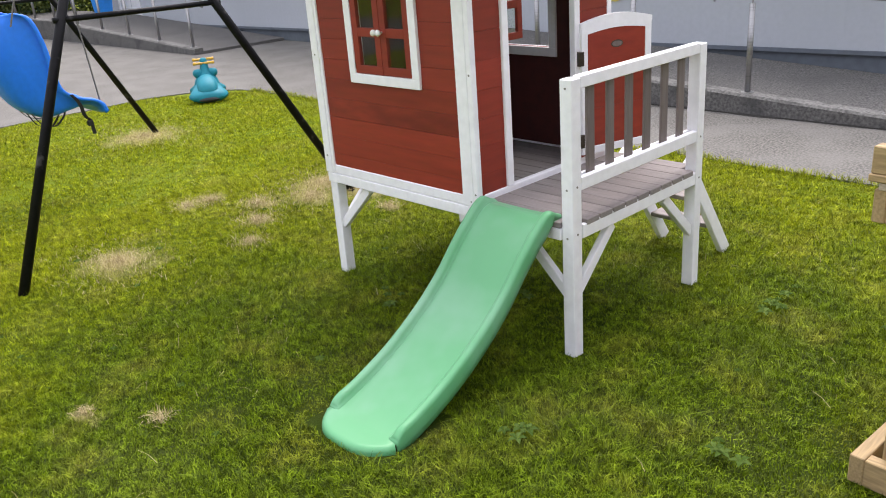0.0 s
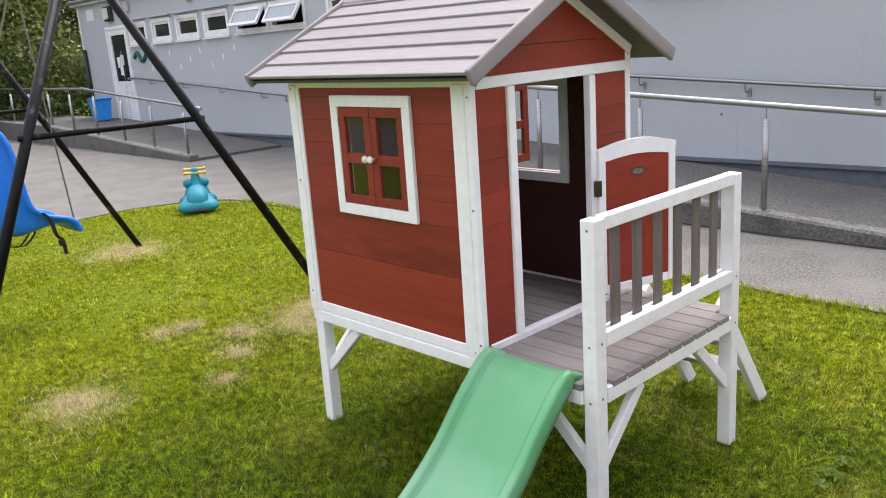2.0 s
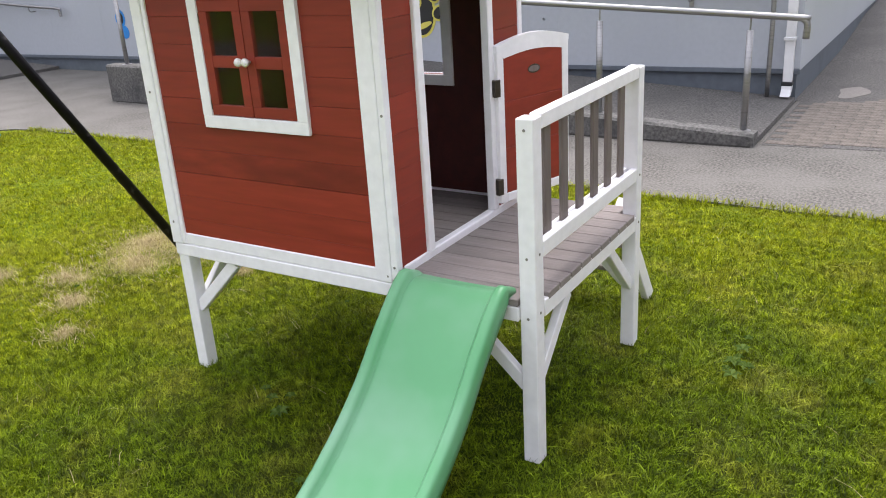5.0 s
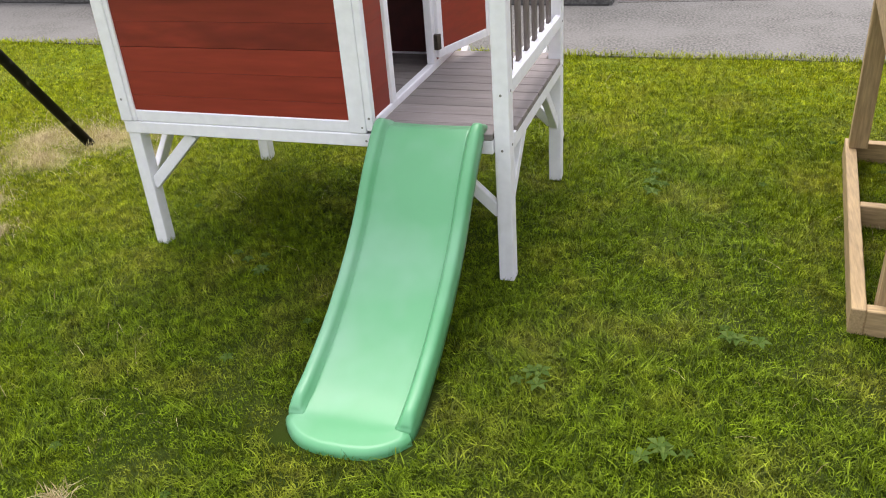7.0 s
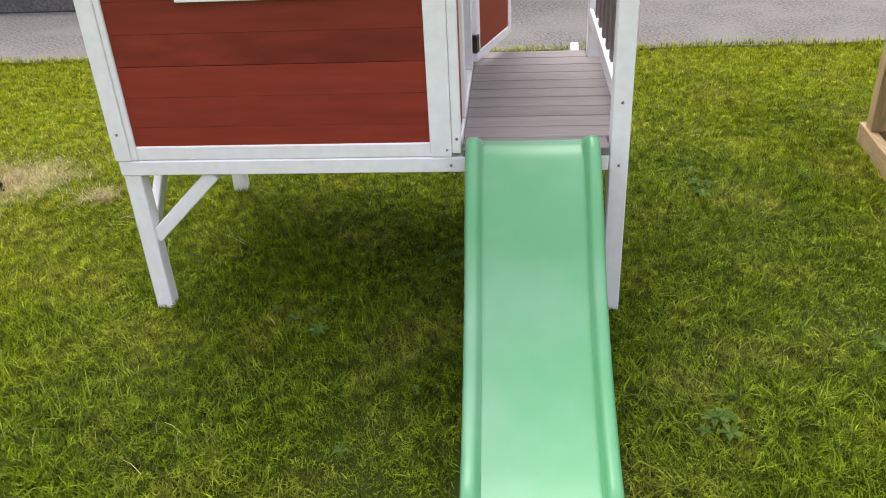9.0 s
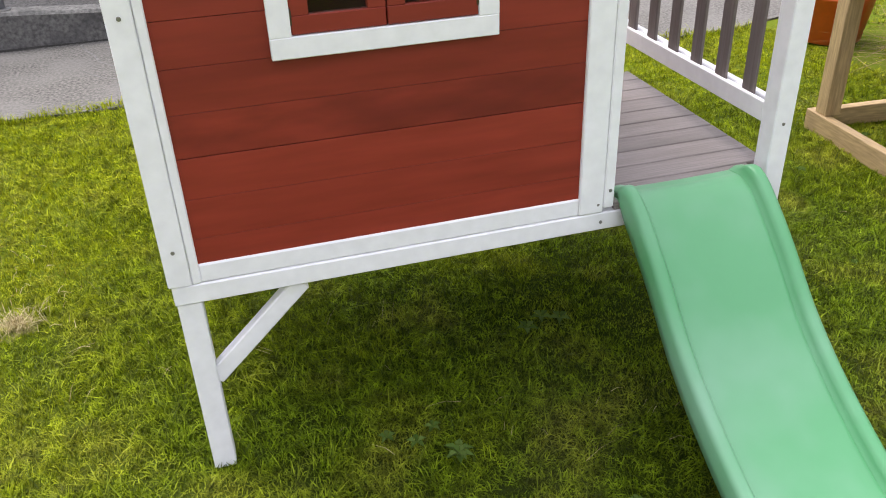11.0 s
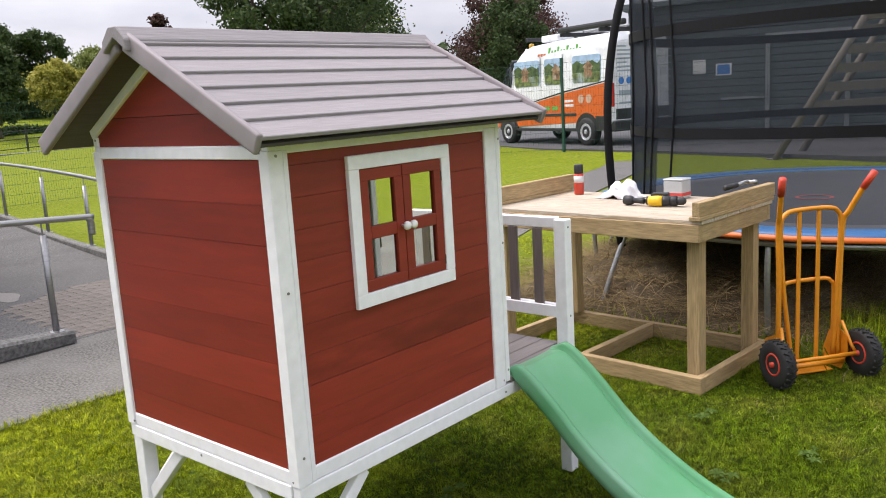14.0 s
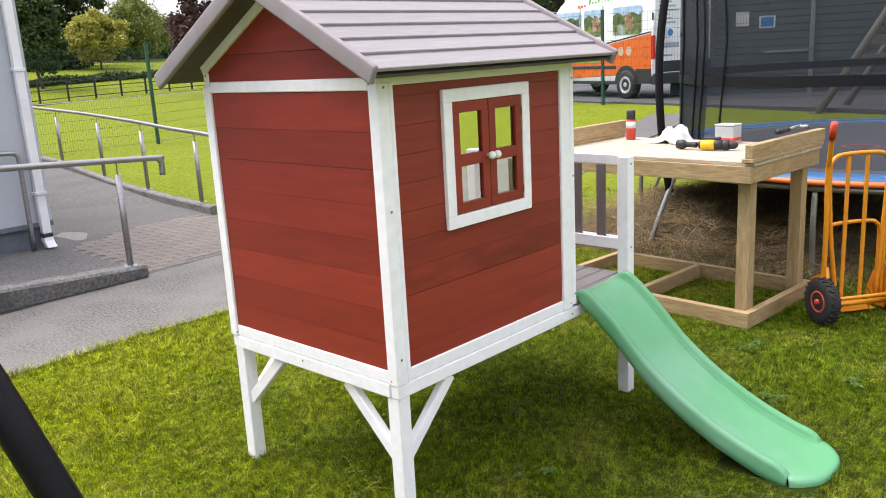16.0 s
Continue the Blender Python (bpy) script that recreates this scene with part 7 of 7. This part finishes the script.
# ---- trees ----
def tree(name, at, height, spread, leaf, label, n_leaf=7000, trunk_share=0.3, shape="round", size=0.16, seed=1):
    rng = np.random.default_rng(seed)
    tr = thing(name, label, "tree", at=at)
    x, y, z = at
    top = Vector((x + rng.normal(0, 0.2), y + rng.normal(0, 0.2), z + height * 0.85))
    base = Vector(at)
    r0 = 0.022 * height
    tb = tube(smooth_path([base - Vector((0, 0, 0.2)), base.lerp(top, 0.3) + Vector((rng.normal(0, 0.1), 0, 0)), base.lerp(top, 0.65), top], 3), r0, 8, radii=list(np.linspace(r0, r0 * 0.2, 10)))
    cen = []
    nb = 26
    for k in range(nb):
        h = trunk_share + (1 - trunk_share) * ((k + 0.5) / nb)
        if shape == "round":
            ww = math.sin(math.pi * min(1, max(0.08, (h - trunk_share * 0.75) / (1 - trunk_share * 0.75)))) ** 0.6
        elif shape == "cone":
            ww = (1.02 - h) * 1.15
        else:
            ww = 0.75 + 0.25 * math.sin(h * 9)
        a = k * 2.4 + rng.normal(0, 0.3)
        rr = spread * ww * rng.uniform(0.35, 0.95)
        c = Vector((x + rr * math.cos(a), y + rr * math.sin(a), z + height * h * rng.uniform(0.93, 1.03)))
        cen.append((c, spread * rng.uniform(0.24, 0.42) * (0.6 + 0.4 * ww)))
        if k % 2 == 0:
            root = base.lerp(top, max(0.15, h - 0.22))
            join(tb, tube([root, root.lerp(c, 0.5) + Vector((0, 0, 0.1)), c], 0.05, 5, radii=[r0 * 0.35, r0 * 0.22, r0 * 0.08]))
    part("trunk", tb, bark, tr, "", True)
    c = np.array([tuple(q) for q, _ in cen])
    rad = np.array([r for _, r in cen])
    pick = rng.integers(0, nb, n_leaf)
    d = rng.normal(size=(n_leaf, 3))
    d /= np.linalg.norm(d, axis=1)[:, None]
    rr = rad[pick] * rng.uniform(0.25, 1.0, n_leaf) ** 0.6 * (1 + 0.25 * rng.normal(size=n_leaf))
    p = c[pick] + d * rr[:, None] * np.array([1, 1, 0.8])
    u = rng.normal(size=(n_leaf, 3))
    u /= np.linalg.norm(u, axis=1)[:, None]
    v = np.cross(u, rng.normal(size=(n_leaf, 3)))
    v /= np.linalg.norm(v, axis=1)[:, None]
    s = size * rng.uniform(0.6, 1.3, n_leaf)[:, None]
    verts = np.stack([p - u * s, p + v * s * 0.55, p + u * s, p - v * s * 0.55], 1).reshape(-1, 3)
    faces = np.arange(n_leaf * 4).reshape(-1, 4)
    cr_ = part("crown", numpy_mesh("crown", verts, faces, leaf), None, tr)
    cr_["kind"] = "stuff"
    return tr


_trees = [((24.4, 62.0), 6.7, 2.0, leaf_dark, "tall dark green evergreen tree in the park", "cone2"), ((26.6, 63.0), 6.1, 2.0, leaf_dark, "tall dark green evergreen tree in the park", "cone2"), ((28.4, 62.0), 6.1, 1.7, leaf_dark, "tall dark green evergreen tree in the park", "cone2"),
          ((17.9, 46.0), 5.1, 1.6, leaf_dark, "dark green broadleaf tree behind the railing", "round"), ((26.2, 56.0), 3.7, 2.1, leaf_yellow, "small yellow-green tree in the park", "round"),
          ((34.6, 66.5), 4.9, 3.1, leaf_mid, "round green park tree", "round"), ((38.5, 72.0), 4.2, 2.6, leaf_mid, "round green park tree", "round"),
          ((23.3, 30.0), 8.5, 2.6, leaf_dark, "large dark green tree behind the fence", "round"), ((27.0, 29.5), 10.5, 4.0, leaf_dark, "large dark green tree behind the fence", "round"), ((31.5, 33.5), 9.0, 3.6, leaf_dark, "large dark green tree behind the fence", "round"),
          ((20.9, 34.0), 5.6, 1.5, leaf_copper, "thin copper-leaved tree behind the fence", "round"), ((39.3, 40.9), 9.0, 4.2, leaf_mid, "brownish green tree behind the road", "round"),
          ((47.0, 33.3), 8.6, 3.6, leaf_copper, "copper-leaved tree behind the road", "round"), ((45.0, 31.2), 7.4, 3.0, leaf_dark, "dark green tree behind the van", "round"), ((54.0, 36.0), 9.0, 3.6, leaf_copper, "copper-leaved tree behind the van", "round"), ((55, 16), 9.0, 4.4, leaf_mid, "green tree behind the van", "round"),
          ((-20.8, 5.2), 5.6, 2.5, leaf_mid, "green tree beside the mesh fence", "round"), ((-22.5, 9.0), 6.8, 2.8, leaf_mid, "green tree behind the building", "round"), ((-21.5, 1.5), 5.2, 2.4, leaf_yellow, "yellow-green tree beside the mesh fence", "round"),
          ((-24.5, 6.0), 7.5, 3.0, leaf_mid, "tall green tree beside the mesh fence", "round"), ((-24.5, 12.5), 7.4, 3.0, leaf_copper, "copper-leaved tree behind the building", "round"), ((-23.0, 16.0), 7.6, 3.2, leaf_copper, "copper-leaved tree behind the building", "round"),
          ((-21.5, 20.5), 7.8, 3.0, leaf_copper, "copper-leaved tree behind the building", "round"), ((-26.5, 21.0), 8.0, 2.4, leaf_mid, "pale green tree behind the building", "round"), ((-22.8, -2.5), 5.5, 2.6, leaf_mid, "green tree beside the mesh fence", "round")]
for i, ((x, y), h, sp, lf, lab, shp) in enumerate(_trees):
    far = math.hypot(x, y) > 35
    tree("tree", (x, y, rise(x, y)), h, sp, lf, lab, 20000 if x < -18 else 15000, 0.12 if shp == "cone2" else (0.08 if x < -18 else 0.22), shp, 0.115 if far else (0.075 if x < -18 else 0.09), i + 3)


def hedge(name, pts, height, width, leaf, label, density, size, seed):
    rng = np.random.default_rng(seed)
    ps = []
    for p, q in zip(pts, pts[1:]):
        n = int(math.dist(p, q) * density)
        f = rng.uniform(0, 1, n)
        base = np.array(p)[None] * (1 - f[:, None]) + np.array(q)[None] * f[:, None]
        wv = 1 + 0.25 * np.sin(base[:, 0] * 1.7) + 0.2 * np.sin(base[:, 1] * 2.9 + 1)
        off = rng.normal(0, width * 0.35, (n, 2))
        z = rng.uniform(0, 1, n) ** 0.7 * height * wv
        z += np.array([rise(*q) for q in base])
        ps.append(np.column_stack([base + off, z]))
    p = np.concatenate(ps)
    n = len(p)
    u = rng.normal(size=(n, 3))
    u /= np.linalg.norm(u, axis=1)[:, None]
    v = np.cross(u, rng.normal(size=(n, 3)))
    v /= np.linalg.norm(v, axis=1)[:, None]
    s = size * rng.uniform(0.6, 1.4, n)[:, None]
    verts = np.stack([p - u * s, p + v * s * 0.55, p + u * s, p - v * s * 0.55], 1).reshape(-1, 3)
    ob = new(name, numpy_mesh(name, verts, np.arange(n * 4).reshape(-1, 4), leaf))
    return tagged(ob, label, "hedge", kind="stuff")


hedge("hedge", [(-20.2, -8.0), (-19.9, 3.0), (-18.8, 9.5)], 2.2, 0.9, leaf_mid, "overgrown green hedge behind the mesh fence", 2200, 0.065, 50)
hedge("hedge", [(5, 45.2), (40, 51.0)], 0.34, 0.6, leaf_dark, "low dark hedge in the park", 260, 0.14, 51)
hedge("hedge", [(-30, 78), (20, 84), (100, 98)], 2.2, 4.0, leaf_dark, "far line of dark trees", 330, 0.45, 52)
hedge("hedge", [(40, 46), (62, 36), (75, 10), (70, -20)], 4.2, 3.0, leaf_dark, "far line of dark trees", 420, 0.40, 53)
hedge("hedge", [(21.3, 58), (25.9, 58.6)], 1.25, 1.4, leaf_dark, "dark bushes under the park trees", 700, 0.16, 54)


# ---- grass, clippings and weeds ----
def lawn_mask(x, y):
    west = np.where(y > 2.2, -6.0 + (y - 2.2) * 0.9, -6.22)
    north = np.where(x < 3.5, 2.86, 2.86 + (x - 3.5) * 0.3)
    return (x > west) & (y < north)


def blades(name, x, y, length, width, leanness, rng, material, label, z0=-0.014, heights=None, turn=None):
    """Two-sided, bent grass blades: three corners wide at the foot, one at the tip."""
    n = len(x)
    a = rng.uniform(0, 2 * np.pi, n) if turn is None else turn
    d = np.stack([np.cos(a), np.sin(a)], 1)
    b = a + np.pi / 2 + rng.normal(0, 0.5, n)
    s = np.stack([np.cos(b), np.sin(b)], 1) * (width * rng.uniform(0.7, 1.3, n))[:, None]
    ln = leanness * rng.uniform(0.2, 1.5, n)
    base = np.column_stack([x, y, np.full(n, z0) if heights is None else heights])
    mid = base.copy()
    mid[:, :2] += d * (length * ln * 0.35)[:, None]
    mid[:, 2] += length * 0.62 / np.sqrt(1 + (0.6 * ln) ** 2)
    tip = base.copy()
    tip[:, :2] += d * (length * ln)[:, None]
    tip[:, 2] += length / np.sqrt(1 + ln ** 2)
    s3 = np.column_stack([s, np.zeros(n)])
    verts = np.stack([base - s3, base + s3, mid + s3 * 0.75, tip, mid - s3 * 0.75], 1).reshape(-1, 3)
    k = np.arange(n)[:, None] * 5
    faces = np.concatenate([k + np.array([[0, 1, 2]]), k + np.array([[0, 2, 4]]), k + np.array([[4, 2, 3]])], 0)
    ob = new(name, numpy_mesh(name, verts, faces, material))
    return tagged(ob, label, "grass", kind="stuff")


def short_blades(name, x, y, length, width, rng, material, label):
    """Straight, short blades, one triangle each."""
    n = len(x)
    a, b = rng.uniform(0, 2 * np.pi, n), rng.uniform(0, 2 * np.pi, n)
    base = np.column_stack([x, y, np.full(n, -0.012)])
    s = np.column_stack([np.cos(b), np.sin(b), np.zeros(n)]) * (width * rng.uniform(0.7, 1.3, n))[:, None]
    ln = length * rng.uniform(0.3, 1.1, n)
    tip = base + np.column_stack([np.cos(a) * ln, np.sin(a) * ln, length + 0.006])
    verts = np.stack([base - s, base + s, tip], 1).reshape(-1, 3)
    ob = new(name, numpy_mesh(name, verts, np.arange(3 * n).reshape(-1, 3), material))
    return tagged(ob, label, "grass", kind="stuff")


rng = np.random.default_rng(11)


def scatter(x0, x1, y0, y1, per_m2):
    n = int((x1 - x0) * (y1 - y0) * per_m2)
    x, y = rng.uniform(x0, x1, n), rng.uniform(y0, y1, n)
    keep = lawn_mask(x, y)
    return x[keep], y[keep]


def clumps(x, y):
    """Where the turf grows longer and shorter."""
    return 0.75 + 0.35 * np.sin(x * 3.1 + 1.3 * np.sin(y * 2.3)) * np.sin(y * 2.7 + 1.1 * np.sin(x * 1.9)) + 0.18 * np.sin(x * 11 + 3 * np.sin(y * 7))


def tufts(x0, x1, y0, y1, per_m2, each):
    """Blades in tufts: a tuft's blades share a lean and a length."""
    cx, cy = scatter(x0, x1, y0, y1, per_m2 / each)
    m = len(cx)
    lean_dir = rng.uniform(0, 2 * np.pi, m) * 0.75 + 2.0 * np.sin(cx * 2.1 + cy * 1.3)
    size = np.exp(rng.normal(0, 0.34, m)) * clumps(cx, cy)
    k = np.repeat(np.arange(m), each)
    n = len(k)
    x, y = cx[k] + rng.normal(0, 0.015, n), cy[k] + rng.normal(0, 0.015, n)
    ok = lawn_mask(x, y) & ~((x > 1.06) & (x < 1.5) & (y > -1.0) & (y < -0.62))
    for sx, sy, r in DRY_SPOTS:
        th = np.arctan2(y - sy, x - sx)
        ragged = r * (0.55 + 0.22 * np.sin(3 * th + sx * 9) + 0.15 * np.sin(7 * th + sy * 5))
        ok &= (np.hypot(x - sx, y - sy) > ragged * rng.uniform(0.6, 1.3, n)) | (rng.uniform(0, 1, n) < 0.35)
    k, x, y = k[ok], x[ok], y[ok]
    return x, y, size[k] * rng.uniform(0.6, 1.3, len(k)), lean_dir[k] + rng.normal(0, 0.75, len(k))


for (x0, x1, y0, y1, dens, far) in ((-2.2, 3.6, -2.4, 1.4, 19000, 1.0), (-2.2, 3.6, 1.4, 2.95, 12500, 1.15), (-6.4, -2.2, -2.6, 3.0, 5500, 1.3), (3.6, 6.5, -3.0, 4.0, 2800, 1.4)):
    gx, gy, gs, ga = tufts(x0, x1, y0, y1, dens, 8)
    blades("grass", gx, gy, 0.0245 * gs, 0.0021 * far, 1.7, rng, blade_mat, "short mown green grass", turn=ga)
# the fine, short undergrowth of the turf
for (x0, x1, y0, y1, dens, far) in ((-2.2, 3.6, -2.4, 1.4, 17000, 1.0), (-2.2, 3.6, 1.4, 2.95, 9000, 1.3), (-6.4, -2.2, -2.6, 3.0, 4500, 1.6)):
    gx, gy, gs, ga = tufts(x0, x1, y0, y1, dens, 3)
    short_blades("grass", gx, gy, 0.019 * gs, 0.0019 * far, rng, blade_mat, "short dense undergrowth of the mown lawn")
# uncut fringe along the concrete path
n = 5200
fx = rng.uniform(-5.4, 3.5, n)
fy = 2.845 + rng.normal(0, 0.022, n) + 0.03 * np.sin(fx * 4.3) * np.sin(fx * 1.7)
blades("grass", fx, fy, rng.uniform(0.025, 0.075, n), 0.0022, 0.9, rng, blade_mat, "longer grass fringing the concrete path")
# loose dry clippings lying on the turf
n = 1500
cx, cy = rng.uniform(-2.6, 3.4, n), rng.uniform(-2.0, 2.5, n)
keep = (np.sin(cx * 2.3 + 2 * np.sin(cy * 1.7)) * np.sin(cy * 2.9 + 1.0) > 0.15) & lawn_mask(cx, cy)
cx, cy = cx[keep], cy[keep]
blades("clippings", cx, cy, rng.uniform(0.025, 0.06, len(cx)), 0.0009, 1.7, rng, straw_blade, "dry cut grass lying on the lawn", heights=np.full(len(cx), 0.012))
for (x, y, r) in DRY_SPOTS:
    n = int(3600 * r)
    a, q = rng.uniform(0, 2 * np.pi, n), r * 0.6 * np.abs(rng.normal(0, 1, n))
    blades("clippings", x + q * np.cos(a) * 1.3, y + q * np.sin(a), rng.uniform(0.015, 0.042, n), 0.0012, 1.5, rng, straw_blade, "dry straw in a worn patch of lawn", heights=np.full(n, 0.006))
# heap of brown clippings under the trampoline
mh = []
for i in range(25):
    row = []
    for j in range(33):
        x, y = 3.25 + i * 0.15, -1.6 + j * 0.115
        e = max(0.0, 1 - ((x - 4.65) / (0.72 if x < 4.65 else 1.8)) ** 2) * max(0.0, 1 - ((y - 0.75) / (1.15 if y < 0.75 else 1.6)) ** 2)
        row.append((x, y, -0.03 + 0.40 * e ** 0.6 * (0.75 + 0.6 * noise.noise((x * 2.6, y * 2.6, 0))) + 0.03 * noise.noise((x * 7, y * 7, 2)) * (e > 0.02)))
    mh.append(row)
heap = solid("clippings_heap", loft(mh), straw, "heap of brown dried grass clippings under the trampoline", "heap", kind="stuff", smooth=True)
hv = np.array([v.co[:] for v in heap.data.vertices])
pick = rng.integers(0, len(hv), 40000)
hp = hv[pick] + rng.normal(0, 0.06, (40000, 3)) * np.array([1, 1, 0.1])
ok = hp[:, 2] > -0.012
hp = hp[ok]
blades("clippings", hp[:, 0], hp[:, 1], rng.uniform(0.05, 0.16, len(hp)), 0.0026, 5.0, rng, heap_blade, "brown straw on the heap", heights=hp[:, 2])
# tall grass at the trampoline's feet
n = 9000
a = np.concatenate([rng.uniform(0, 2 * np.pi, 5000), rng.uniform(3.35, 4.1, 4000)])
q = 2.15 + rng.normal(0, 0.22, n)
tx, ty = 6.03 + q * np.cos(a), 0.03 + q * np.sin(a)
blades("grass", tx, ty, np.where(np.arange(n) < 5000, rng.uniform(0.03, 0.13, n), rng.uniform(0.08, 0.26, n)), 0.003, 0.8, rng, blade_mat, "long uncut grass round the trampoline")


def weed(x, y, s, turn):
    """A flat rosette of broad leaves."""
    bm = bmesh.new()
    for k in range(5):
        a = turn + k * 1.26
        d, w = Vector((math.cos(a), math.sin(a), 0)), Vector((-math.sin(a), math.cos(a), 0))
        o = Vector((x, y, 0.022))
        p = [o, o + d * s * 0.45 + w * s * 0.26 + Vector((0, 0, 0.012)), o + d * s + Vector((0, 0, 0.004)), o + d * s * 0.45 - w * s * 0.26 + Vector((0, 0, 0.012))]
        m = o + d * s * 0.5 + Vector((0, 0, 0.004))
        vs = [bm.verts.new(q) for q in p] + [bm.verts.new(m)]
        for i, j in ((0, 1), (1, 2), (2, 3), (3, 0)):
            bm.faces.new((vs[i], vs[j], vs[4]))
    return bm


wr = random.Random(4)
for k in range(24):
    wx, wy = wr.uniform(-1.4, 3.2), wr.uniform(-1.9, 1.6)
    solid("weed", weed(wx, wy, wr.uniform(0.012, 0.028), wr.uniform(0, 6)), weed_leaf, "small broad-leaved weed in the lawn", "weed", "weeds in the lawn")
# thicker patches of broad leaves
for cx_, cy_, spread, count in ((1.96, 0.85, 0.07, 9), (0.55, -0.14, 0.04, 3), (0.45, -0.06, 0.03, 2), (1.75, -0.54, 0.05, 4), (2.14, -0.79, 0.05, 4), (2.35, -0.21, 0.05, 4), (0.99, 0.28, 0.04, 3)):
    for k in range(count):
        solid("weed", weed(cx_ + wr.gauss(0, spread), cy_ + wr.gauss(0, spread), wr.uniform(0.022, 0.042), wr.uniform(0, 6)), weed_leaf, "broad-leaved weed in a patch on the lawn", "weed", "weeds in the lawn")
